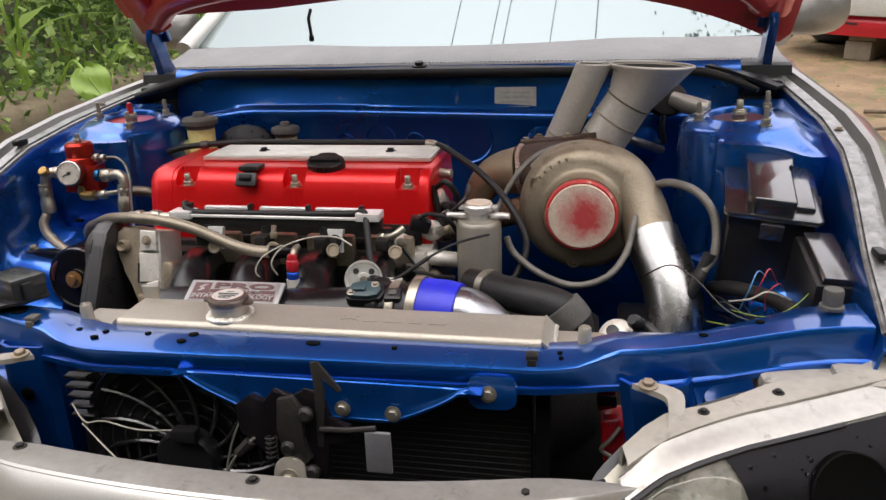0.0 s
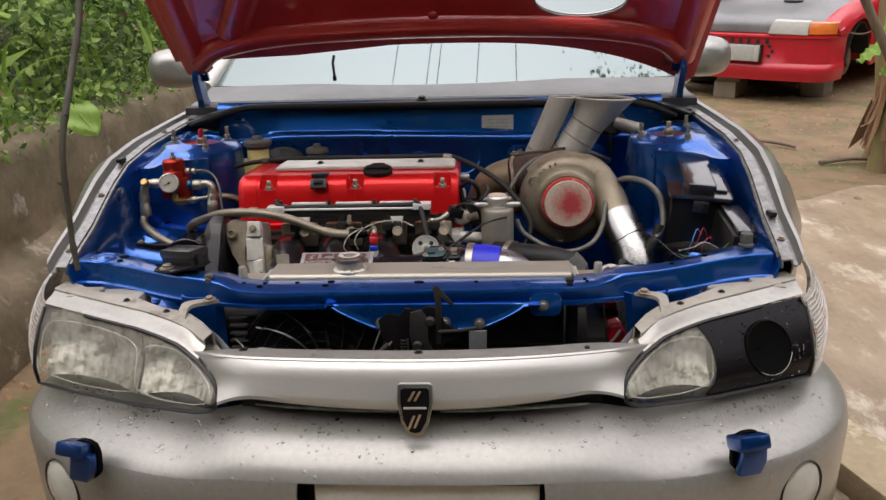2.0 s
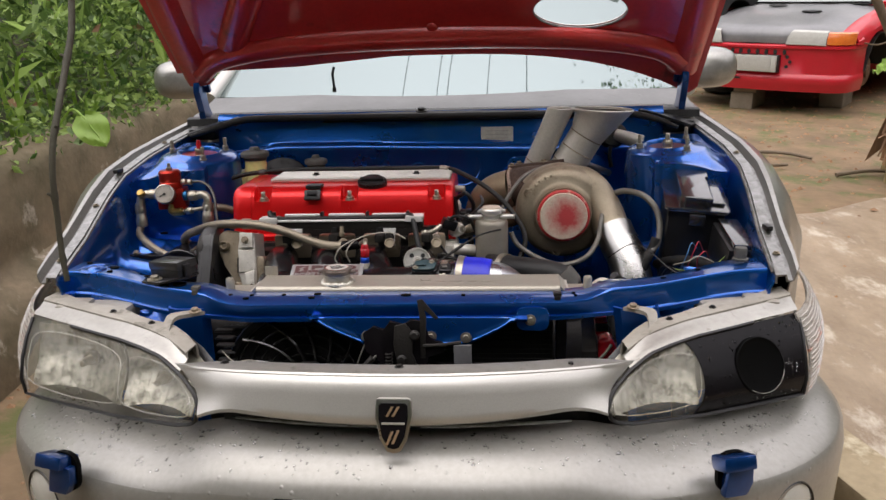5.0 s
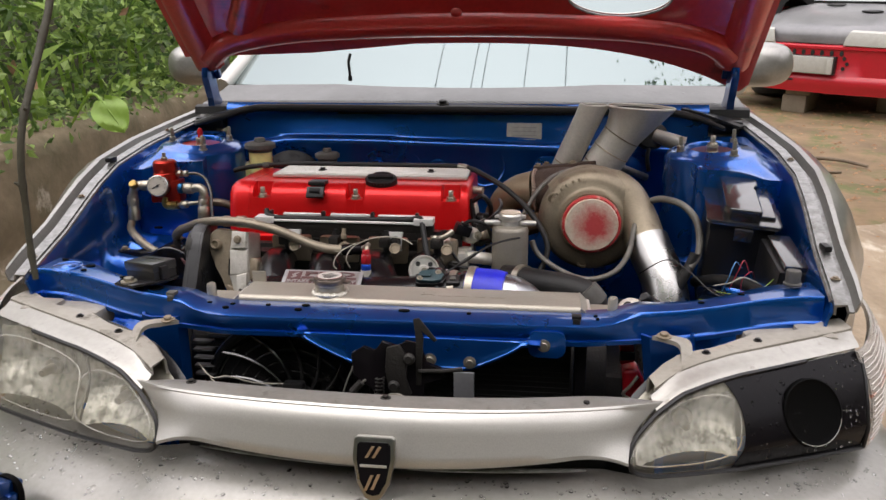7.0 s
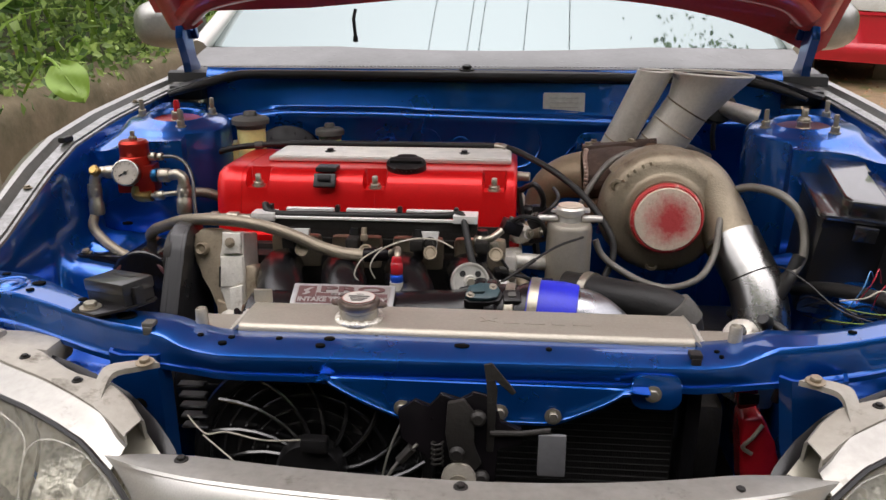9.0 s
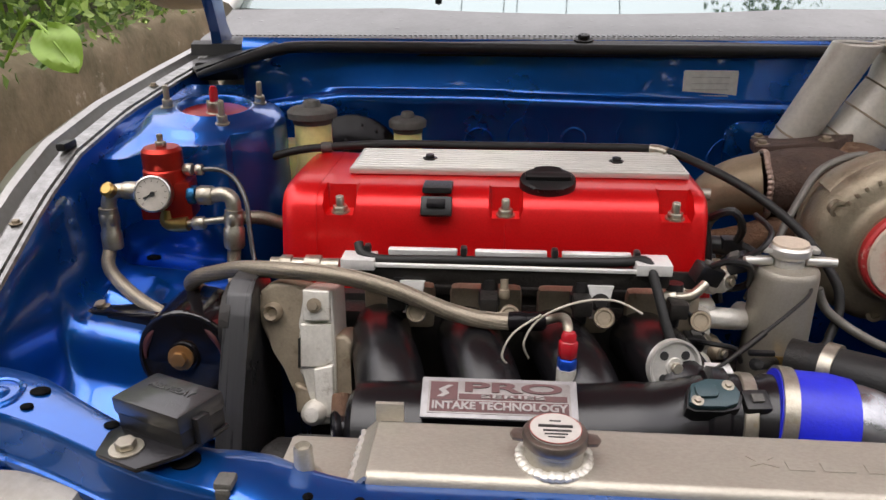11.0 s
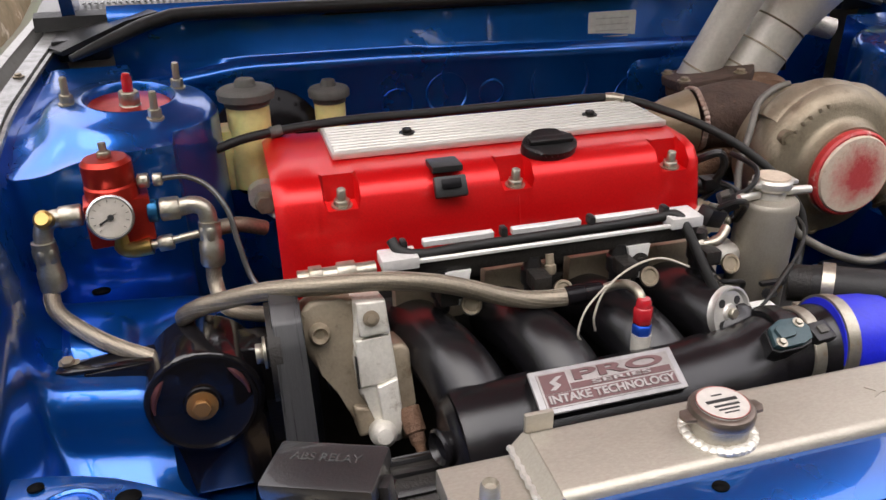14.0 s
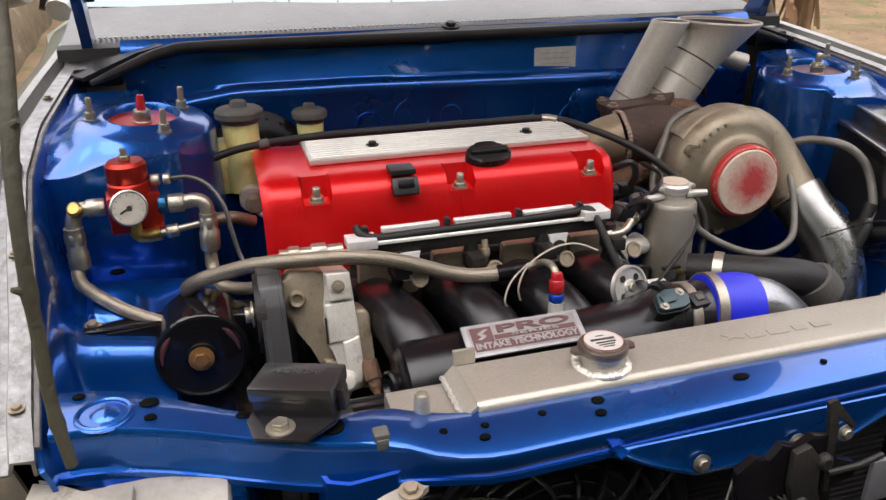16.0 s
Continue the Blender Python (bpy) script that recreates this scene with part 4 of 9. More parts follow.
for s in (-1, 1):
    part("pillar", tube(B(), [(s * 0.685, 1.30, 1.00), (s * 0.665, 1.47, 1.085), (s * 0.63, 1.64, 1.18), (s * 0.59, 1.95, 1.335)], 0.022, 10, smooth=4), SILVER, car)
    m = pose(0.765 if s > 0 else -0.815, 1.44, 1.052, 0, 0, s * -14)
    prof = []
    for k in range(13):
        a = math.pi * k / 12
        prof.append([m @ Vector((0.088 * math.sin(a) ** 0.7 * math.copysign(abs(math.cos(t)) ** 0.75, math.cos(t)), -0.075 * math.cos(a) + 0.02, 0.060 * math.sin(a) ** 0.7 * math.copysign(abs(math.sin(t)) ** 0.75, math.sin(t)))) for t in (2 * math.pi * j / 28 for j in range(28))])
    mir = part("door_mirror", loft(B(), prof[1:-1], 0, True, True), WING, car, "silver door mirror")
    part("mirror_foot", tube(B(), [(s * 0.68, 1.47, 0.99), (s * 0.74, 1.46, 1.01)], 0.022, 10), BLACK_PLASTIC, mir)
part("roof", loft(B(), [[(x, 1.95 + 0.04 * (1 - abs(x)) + dy, z + 0.03 * (1 - (x / 0.6) ** 2)) for x in (-0.58, -0.4, -0.2, 0, 0.2, 0.4, 0.58)] for dy, z in ((-0.14, 1.325), (0.4, 1.37), (1.1, 1.37))], 0.01), SILVER, car)
part("body_shell", box(B(), (0, 2.65, 0.62), (1.56, 2.5, 0.68), 0.12), SILVER, car)
part("greenhouse", box(B(), (0, 2.6, 1.13), (1.16, 1.5, 0.42), 0.10), GLASS_DARK, car)
part("floor_pan", box(B(), (0, 1.3, 0.27), (1.2, 1.9, 0.05), 0.01), DARK_METAL, car)
for s in (-1, 1):
    for y in (0.86, 3.25):
        hub = (s * 0.70, y, 0.66 + (0.288 - 0.63 + y * 0.0785) / 0.997)
        tyre = part("wheel", lathe(B(), [(0.17, -0.085), (0.26, -0.09), (0.285, -0.06), (0.288, 0.0), (0.285, 0.06), (0.26, 0.09), (0.17, 0.085)], frame_to(hub, (s, 0, 0)), 36), RUBBER, car, "black tyre on a grey rim")
        part("rim", lathe(B(), [(0, 0.03), (0.05, 0.05), (0.15, 0.04), (0.17, 0.085), (0.176, 0.085), (0.17, -0.085), (0.0, -0.08)], frame_to(hub, (s, 0, 0)), 36), ALU_DULL, tyre)

# bonnet, held open
HM = Matrix.Translation((0, 1.085, 1.055)) @ pose(0, 0, 0, -48)  # y of the sheet runs down to the hinges
def hood_pt(x, s, d):
    """x across, s up the sheet from the hinge line, d below its skin."""
    return HM @ Vector((x, -s, -d))


def hood_edge(x):
    return 0.064 - 0.122 * abs(x / 0.64) ** 3


HOLE = (0.348, 0.196, 0.109, 0.054)  # x, s, half width, half height


def hood_sheet(d, n=44):
    """A sheet with the oval hole cut clean: rays from the hole's rim out to the border."""
    t = B()
    hx, hs, hw, hh = HOLE
    def border(a):
        c, sn = math.cos(a), math.sin(a)
        lo, hi = 0.0, 3.0
        for _ in range(40):
            mid = (lo + hi) / 2
            x, s = hx + c * mid, hs + sn * mid
            inside = abs(x) < 0.66 * (1 + 0.03 * s) and hood_edge(x) < s < 0.93 - 0.10 * (x / 0.66) ** 2
            lo, hi = (mid, hi) if inside else (lo, mid)
        return lo
    rows = []
    for j in range(9):
        row = []
        for k in range(n * 2):
            a = 2 * math.pi * k / (n * 2)
            rim = 1 / math.sqrt((math.cos(a) / hw) ** 2 + (math.sin(a) / hh) ** 2)
            q = rim + (border(a) - rim) * (j / 8) ** 1.4
            x, s = hx + math.cos(a) * q, hs + math.sin(a) * q
            row.append(hood_pt(x, s, d - 0.03 * (1 - (x / 0.66) ** 2) + 0.02 * s * s))
        rows.append(row)
    return loft(t, rows, 0.002, closed=True)


bonnet = part("bonnet", hood_sheet(0.0), SILVER, car, "bonnet with a dull red underside and an oval hole")
part("inner_skin", hood_sheet(0.012), HOOD_RED, bonnet, "dull red inner skin")
hx, hs, hw, hh = HOLE
part("hole_lip", tube(B(), [hood_pt(hx + hw * math.cos(a), hs + hh * math.sin(a), 0.012 - 0.03 * (1 - ((hx + hw * math.cos(a)) / 0.66) ** 2)) for a in (2 * math.pi * k / 40 for k in range(41))], 0.003, 6), SILVER_WORN, bonnet)


def hood_rib(path, w, h):
    """A pressed stiffening rib under the bonnet along (x, s) points."""
    pts = spline([(x, s, 0) for x, s in path], 5)
    rows = []
    for i, p in enumerate(pts):
        d = (pts[min(i + 1, len(pts) - 1)] - pts[max(i - 1, 0)]).normalized()
        nrm = Vector((-d.y, d.x, 0))
        row = []
        for o, dep in ((-w, 0.0), (-w * 0.7, h * 0.8), (-w * 0.4, h), (w * 0.4, h), (w * 0.7, h * 0.8), (w, 0.0)):
            q = p + nrm * o
            row.append(hood_pt(q.x, q.y, 0.014 - 0.03 * (1 - (q.x / 0.66) ** 2) + 0.02 * q.y ** 2 + dep))
        rows.append(row)
    return loft(B(), rows, 0.002)


part("rear_rib", hood_rib([(-0.60, 0.045), (-0.54, 0.088), (-0.4, 0.112), (-0.2, 0.120), (0, 0.122), (0.2, 0.120), (0.4, 0.112), (0.54, 0.088), (0.60, 0.045)], 0.028, 0.024), HOOD_RED, bonnet)
part("catch_dent", lathe(B(), [(0.013, 0.0), (0.011, 0.004), (0.007, 0.006), (0, 0.0065)], Matrix.Translation(hood_pt(0.0, 0.155, -0.012)) @ pose(0, 0, 0, 132), 20), HOOD_RED, bonnet)
for s in (-1, 1):
    part("side_rib", hood_rib([(s * 0.61, 0.02), (s * 0.615, 0.25), (s * 0.60, 0.5), (s * 0.57, 0.83)], 0.035, 0.018), HOOD_RED, bonnet)
    part("cross_rib", hood_rib([(s * 0.50, 0.12), (s * 0.40, 0.30), (s * 0.22, 0.55), (s * 0.10, 0.84)] if s < 0 else [(0.50, 0.33), (0.40, 0.42), (0.22, 0.60), (0.10, 0.84)], 0.035, 0.016), HOOD_RED, bonnet)
    # hinge
    hb = part("hinge", prism(B(), [(0.0, 0.0), (0.075, 0.0), (0.055, 0.03), (0.028, 0.06), (0.012, 0.13), (-0.02, 0.14), (-0.03, 0.10), (-0.004, 0.05)], -0.008, 0.008, Matrix.Translation((s * 0.615, 1.065, 0.935)) @ pose(0, 0, 0, 90, 0, 90), 0.002), BLUE_DARK, car, "dark blue bonnet hinge")
    part("hinge_arm", box(B(), (0, -0.03, 0.0), (0.026, 0.12, 0.012), 0.003, Matrix.Translation((s * 0.608, 1.075, 1.06)) @ pose(0, 0, 0, -62)), BLUE_DARK, hb)
    bolt(hb, (s * 0.600, 1.06, 1.06), (-s, -0.2, 0), 0.007, BOLT_BLUE)
part("washer_nozzle", tube(B(), [hood_pt(-0.255, 0.055, 0.01), hood_pt(-0.257, 0.05, 0.03), hood_pt(-0.255, 0.045, 0.03) + Vector((0, 0.0, -0.030))], 0.0035, 8), BLACK_PLASTIC, bonnet, "hanging black washer tube")
part("washer_tip", lathe(B(), [(0, -0.008), (0.005, -0.006), (0.005, 0.004), (0, 0.006)], Matrix.Translation(hood_pt(-0.255, 0.045, 0.03) + Vector((0, 0, -0.033)))), BLACK_PLASTIC, bonnet)

# ---- engine bay sheet metal ----
bay = thing("engine_bay", "blue painted engine bay of the silver car", "engine bay", (0, 0.6, 0.5))


def ease(v, a, b):
    k = min(1.0, max(0.0, (v - a) / (b - a)))
    return k * k * (3 - 2 * k)


def beam_at(x):
    """Line of the crossmember: y of its front edge and z of its top."""
    a = abs(x - 0.005)
    skew = 0.012 * min(1.0, max(0.0, (x + 0.25) / 0.45))
    if a < 0.33:
        return 0.222 + skew + 0.02 * max(0, (a - 0.25) / 0.08), 0.755 + 0.009 * max(0.0, (a - 0.29) / 0.04)
    k = min(1, (a - 0.33) / 0.25)
    e = k * k * (3 - 2 * k)
    return 0.242 + skew * (1 - e) + 0.065 * e, 0.764 + 0.014 * e


BX = [-0.588 + 1.176 * k / 56 for k in range(57)]
rows = []
for x in BX:
    y, z = beam_at(x)
    w = 0.050 - 0.014 * max(0, 1 - abs(abs(x) - 0.42) / 0.10) + 0.014 * max(0, (abs(x) - 0.48) / 0.1)
    h = z - 0.728 if abs(x) < 0.33 else 0.036
    mid = 1 - ease(abs(x), 0.27, 0.36)  # the middle falls to a rounded front edge
    rows.append([(x, y + w, z - 0.03), (x, y + w + 0.002, z - 0.004), (x, y + w - 0.004, z - 0.002 * mid), (x, y + 0.024, z - 0.003 * mid), (x, y + 0.002 - 0.004 * mid, z - 0.0004 - 0.0045 * mid), (x, y - 0.007 * mid, z - 0.003 - 0.004 * mid), (x, y - 0.001 - 0.007 * mid, z - 0.008 - 0.003 * mid), (x, y - 0.001 - 0.003 * mid, z - h), (x, y - 0.003, z - h - 0.0025), (x, y - 0.0055, z - h - 0.003), (x, y - 0.0055, z - h - 0.009)])
beam = part("crossmember", loft(B(), rows, 0.003), BLUE, bay, "blue upper radiator crossmember with holes")
# latch apron pressed below the middle of the beam
AX = [-0.14 + 0.34 * k / 40 for k in range(41)]
rows = []
for x in AX:
    def dip(a, b, lo):
        return lo * max(0.0, min(1, (x - a) / 0.075, (b - x) / 0.07)) ** 0.8
    d = dip(-0.130, 0.175, 0.038)
    rows.append([(x, 0.2185, 0.7275), (x, 0.2168, 0.7268), (x, 0.2162, 0.727 - d * 0.30), (x, 0.2165, 0.727 - d * 0.70), (x, 0.2152, 0.7255 - d), (x, 0.2138, 0.7240 - d), (x, 0.2145, 0.7205 - d)])
part("latch_apron", loft(B(), rows, 0.002), BLUE, bay, "blue pressed latch apron")
part("boss", prism(B(), rounded(0.05, 0.036, 0.010), 0, 0.008, frame_to((0.209, 0.229, 0.722), (0, -1, 0.1)), 0.003), BLUE, bay)
for x, y, z in ((-0.052, 0.2135, 0.697), (0.205, 0.220, 0.722), (0.105, 0.2135, 0.695), (0.05, 0.2135, 0.697)):
    bolt(bay, (x, y, z), (0, -1, 0.1), 0.0055)
# a thin dark disc laid on the sheet; its black is the hole's shade
HOLEM = finish(lathe(B(), [(0, 0.0006), (1.0, 0.0006), (1.04, 0.0), (1.0, -0.004), (0, -0.004)], None, 20), PITCH)


def hole(x, y, z, r, sx=1.0, axis=(0, 0, 1), parent=None):
    m = frame_to((x, y, z), axis, (0, 1, 0))
    piece("hole", HOLEM, m @ Matrix.Diagonal((r * sx, r, 0.6, 1)), parent or beam)


for x, dy, r, sx in ((-0.137, 0.032, 0.0062, 1.2), (-0.143, 0.015, 0.0050, 1.3), (0.008, 0.023, 0.0056, 1.8), (-0.192, 0.030, 0.0045, 1.0), (-0.250, 0.014, 0.0045, 1.3), (-0.245, 0.030, 0.0045, 1.0), (-0.281, 0.023, 0.0045, 1.0), (-0.512, 0.015, 0.0050, 1.2), (0.275, 0.022, 0.0035, 1.0), (0.277, 0.010, 0.003, 1.0), (0.42, 0.02, 0.004, 1.4), (0.48, 0.03, 0.0045, 1.3), (0.10, 0.02, 0.004, 1.0), (-0.44, 0.030, 0.0055, 1.3), (-0.395, 0.008, 0.006, 1.6), (-0.372, 0.022, 0.0125, 1.1), (-0.571, 0.049, 0.0052, 1.2), (-0.514, 0.036, 0.0075, 1.3)):
    y, z = beam_at(x)
    hole(x, y + dy, z + 0.0012 - 0.0030 * (1 - ease(abs(x), 0.27, 0.36)), r * 0.8, sx)
for x, z in ((-0.16, 0.738), (0.14, 0.735), (-0.05, 0.742), (0.28, 0.737), (-0.255, 0.739)):
    hole(x, beam_at(x)[0] - 0.002, z, 0.0035, 1.5, (0, -1, 0.05))
part("pressed_ring", ring(B(), Matrix.Translation((-0.548, 0.326, 0.7765)), 0.021, 0.003, 32, 8), BLUE, beam)
part("pressed_dome", lathe(B(), [(0.014, -0.002), (0.011, 0.001), (0.006, 0.003), (0, 0.0036)], Matrix.Translation((-0.548, 0.326, 0.777)), 24), BLUE, beam)
for x in (-0.335, 0.248):
    y, z = beam_at(x)
    part("clip", box(box(B(), (x, y + 0.006, z + 0.003), (0.013, 0.014, 0.006), 0.002), (x, y - 0.0005, z - 0.003), (0.010, 0.004, 0.010), 0.0015), RUBBER_GREY if x < 0 else BLACK_PLASTIC, beam, "push-in clip")
part("rubber_stop", lathe(B(), [(0.0, 0.028), (0.006, 0.030), (0.013, 0.029), (0.014, 0.026), (0.0135, 0.006), (0.017, 0.004), (0.017, 0), (0, 0)], Matrix.Translation((0.556, 0.345, 0.781)) @ Matrix.Scale(0.74, 4), 24), RUBBER_GREY, beam, "dusty rubber bonnet stop")
# upright plates beside the radiator, behind the lamps
for s in (-1, 1):
    part("radiator_upright", loft(B(), [[(s * x + dx * (s > 0), y, z) for x, y in ((0.315, 0.245), (0.325, 0.235), (0.365, 0.232), (0.382, 0.240), (0.388, 0.258))] for z, dx in ((0.735, 0.020), (0.66, 0.030), (0.58, 0.050), (0.45, 0.055))], 0.004), BLUE, bay, "blue radiator upright")
    hole(s * 0.35 + 0.026 * (s > 0), 0.2305, 0.675, 0.008, 1.0, (0, -1, 0), bay)
def tower_shell(s, T, top):
    """The tower's top plate, its sloping shoulder out to the wing and its walls, in one skin."""
    n, cx, cy = 72, 0.527, 0.797
    rows = [[] for _ in range(18)]
    for k in range(n):
        a = 2 * math.pi * k / n
        c, sn = math.cos(a), math.sin(a)
        wx, wy = -c, sn                     # -c: towards the wing
        # how far the shoulder reaches in this direction
        reach = 0.0895
        if wx > 0.02:
            wing = (rail(cy)[0] - 0.010 - cx) / wx
            wall = (cy - 0.694) / -wy if wy < -0.02 else 9.0
            back = (0.965 - cy) / wy if wy > 0.02 else 9.0
            reach = max(reach, min(wing, wall, back))
        elif wy < -0.9:
            reach = max(reach, min(0.103, (cy - 0.694) / -wy))
        out = min(1.0, max(0.0, (reach - 0.0895) / 0.04))
        ex, ey = cx + wx * reach, cy + wy * reach
        ez = (top - 0.016) * (1 - out) + out * (min(rail(ey)[1] - 0.012, 0.870 + 0.17 * (ey - 0.694)))
        inner = [(0.042, top - 0.02), (0.0435, top + 0.0015), (0.047, top + 0.0062), (0.050, top + 0.0058), (0.054, top + 0.002), (0.076, top - 0.001), (0.083, top - 0.004)]
        col = [Vector(T @ Vector((s * wx * r, wy * r, z))) for r, z in inner]
        edge_p = Vector((s * ex, ey, ez))
        last = col[-1]
        if out > 0.02:
            for f in (0.25, 0.6, 0.9):
                q = last.lerp(edge_p, f)
                q.z -= 0.006 * math.sin(math.pi * f) * out
                col.append(q)
        else:
            for r, dz in ((0.0868, -0.0075), (0.0885, -0.012), (0.0893, -0.015)):
                col.append(Vector(T @ Vector((s * wx * r, wy * r, top + dz))))
        col.append(edge_p)
        for drop, grow in ((0.004, 0.0012), (0.012, 0.002), (0.05, 0.004), (0.10, 0.008), (0.17, 0.014), (0.26, 0.024), (0.36, 0.036)):
            g = 0.25 * grow * (1 - 0.6 * out)
            col.append(Vector((s * (ex + wx * g * (1 - out)), ey + wy * g, ez - drop)))
        for j, p in enumerate(col):
            rows[j].append(p)
    return loft(B(), [r for r in rows if r], 0, True)


# inner wings
for s in (-1, 1):
    rows = []
    for k in range(130):
        y = 0.28 + (1.03 - 0.28) * k / 129
        xi, zi = rail(y)
        shelf = 0.656 - 0.018 * ease(y, 0.32, 0.41) + 0.046 * min(1.0, max(0.0, (y - 0.42) / 0.10)) ** 2 + 0.044 * ease(y, 0.508, 0.535) + 0.012 * ease(y, 0.54, 0.64) - 0.045 * ease(y, 0.665, 0.72)
        row = [(xi - 0.001, zi - 0.008), (xi - 0.005, zi - 0.018), (xi - 0.009, max(shelf + 0.06, zi - 0.04)), (xi - 0.012, shelf + 0.045), (xi - 0.015, shelf + 0.028), (xi - 0.020, shelf + 0.014), (xi - 0.028, shelf + 0.005), (xi - 0.037, shelf + 0.001)]
        x0, x1 = xi - 0.046, 0.452 + 0.062 * ease(y, 0.42, 0.50) * (1 - ease(y, 0.60, 0.66))
        for j in range(31):
            f = j / 30
            x = x0 + (x1 - x0) * f
            q = (abs(x - 0.583) / 0.043) ** 3 + (abs(y - 0.604) / 0.030) ** 3
            pad = 0.011 * (1 - ease(q, 0.45, 1.25))
            row.append((x, shelf + pad - 0.012 * f - 0.030 * max(0.0, f - 0.72) ** 1.3))
        row += [(x1 - 0.006, shelf - 0.05), (x1 - 0.012, shelf - 0.10), (0.438, 0.36)]
        rows.append([(s * x, y, z) for x, z in row])
    iw = part("inner_wing", loft(B(), rows, 0.004), BLUE, bay, "blue inner wing")
    hole(s * 0.571, 0.662, 0.758, 0.006, 1.4, (0, 0, 1), iw)
    rb = part("hole_boss", prism(B(), rounded(0.060, 0.044, 0.016), -0.02, 0.010, Matrix.Translation((s * 0.553, 0.470, 0.640)) @ pose(0, 0, 0, -8), 0.008, 3), BLUE, iw)
    hole(s * 0.554, 0.472, 0.6515, 0.010, 1.2, (0, 0.14, 1), rb)
    # strut tower
    cx, cy = s * 0.527, 0.797
    T = Matrix.Translation((cx, cy, 0.911)) @ pose(0, 0, 0, 6, -s * 3) @ Matrix.Translation((0, 0, -0.912))
    top = 0.912
    tw = part("strut_tower", tower_shell(s, T, top), BLUE, bay, "blue strut tower with studs round its opening", sharp=50)
    part("tower_well", lathe(B(), [(0.0425, top - 0.003), (0.041, top - 0.022), (0.030, top - 0.030), (0.0, top - 0.032)], T, 32), RED_ANOD if s < 0 else MAROON, tw, "dark red strut top in the opening")
    part("strut_nut", prism(lathe(B(), [(0.015, top - 0.04), (0.015, top - 0.008), (0.011, top - 0.002), (0, top - 0.002)], T, 20), circle(0.011, 6), top - 0.004, top + 0.012, T, 0.001, 1), ZINC, tw)
    for a in (184, 38, 298):
        piece("stud", STUD, T @ Matrix.Translation((0.061 * math.cos(radians(a)), 0.061 * math.sin(radians(a)), top)) @ Matrix.Diagonal((0.0052, 0.0052, 0.0068, 1)), tw)
    if s < 0:
        part("red_cap", lathe(B(), [(0.0056, top + 0.010), (0.0056, top + 0.026), (0.004, top + 0.031), (0, top + 0.032)], T, 16), RED_LENS, tw, "red rubber cap")
    else:
        piece("stud", STUD, T @ Matrix.Translation((0.0, 0.0, top + 0.006)) @ Matrix.Diagonal((0.007, 0.007, 0.005, 1)), tw)
# bulkhead
FX = [-0.565 + 1.13 * k / 44 for k in range(45)]
def ridge(x):
    return 0.880 + 0.012 * min(1, max(0, (0.30 - x) / 0.5)) - (0.03 * max(0, (-0.40 - x) / 0.2))


rows = []
for dy, z, on in ((0.034, 0.975, 0), (0.026, 0.966, 0), (0.022, 0.955, 0), (0.018, 0.905, 0), (0.014, 0.008, 1), (0.007, 0.0055, 1), (0.002, 0.002, 1), (0.000, -0.002, 1), (0.001, -0.008, 1), (0.003, -0.016, 1), (0.004, 0.84, 0), (0.004, 0.76, 0), (-0.01, 0.70, 0), (-0.02, 0.45, 0)):
    rows.append([(x, 1.0 + dy + 0.02 * (x / 0.66) ** 2, (ridge(x) + z) if on else z) for x in FX])
wallb = part("bulkhead", loft(B(), rows, 0.004), BLUE, bay, "blue bulkhead with a pressed ridge")
for x, z, r, d in ((-0.045, 0.832, 0.020, 0), (0.066, 0.838, 0.045, 1), (-0.115, 0.835, 0.030, 1), (-0.19, 0.825, 0.022, 1), (0.20, 0.80, 0.04, 1)):
    m = frame_to((x, 1.0035, z), (0, -1, 0.03))
    if d:
        part("dish", lathe(B(), [(r * 1.12, 0.0), (r * 1.04, 0.005), (r * 0.98, 0.004), (r * 0.9, -0.001), (r * 0.6, 0.0012), (0, 0.0012)], m, 32), BLUE, wallb)
    else:
        part("plug_ring", lathe(B(), [(r, 0), (r, 0.005), (r * 0.86, 0.006), (r * 0.82, 0.001), (0, 0.001)], m, 28), BLUE, wallb)
part("pressing", prism(B(), rounded(0.24, 0.075, 0.02), 0, 0.006, frame_to((0.30, 1.004, 0.825), (0, -1, 0.05), (0, 0, 1)), 0.004), BLUE, wallb)
part("pressing", prism(B(), rounded(0.22, 0.032, 0.01), -0.004, 0.0008, frame_to((0.02, 1.0195, 0.935), (0, -1, 0.06), (0, 0, 1)), 0.003), BLUE, wallb)
idp = part("id_plate", prism(B(), rounded(0.080, 0.050, 0.003), 0, 0.0012, frame_to((0.154, 1.0160, 0.911), (0, -1, 0.06), (0, 0, 1))), LABEL_GREY, bay, "grey metal plate with faint print")
for k in range(4):
    part("print_bar", box(B(), (0.154, 1.0150 - 0.0005 * k, 0.926 - 0.009 * k), (0.055, 0.0008, 0.0016), 0.0), PRINT_FAINT, idp)
for s in (-1, 1):
    part("cowl_corner", loft(B(), [[(s * x, y, z) for x, y, z in ((0.50, 1.015, 0.972), (0.54, 1.002, 0.964), (0.58, 0.984, 0.950), (0.615, 0.962, 0.938))], [(s * x, y, z) for x, y, z in ((0.52, 1.05, 0.972), (0.56, 1.045, 0.960), (0.61, 1.03, 0.947), (0.64, 1.01, 0.936))], [(s * x, y, z) for x, y, z in ((0.53, 1.12, 0.976), (0.58, 1.12, 0.966), (0.63, 1.12, 0.95), (0.66, 1.10, 0.94))]], 0.006), BLACK_PLASTIC, bay, "black plastic cowl corner")
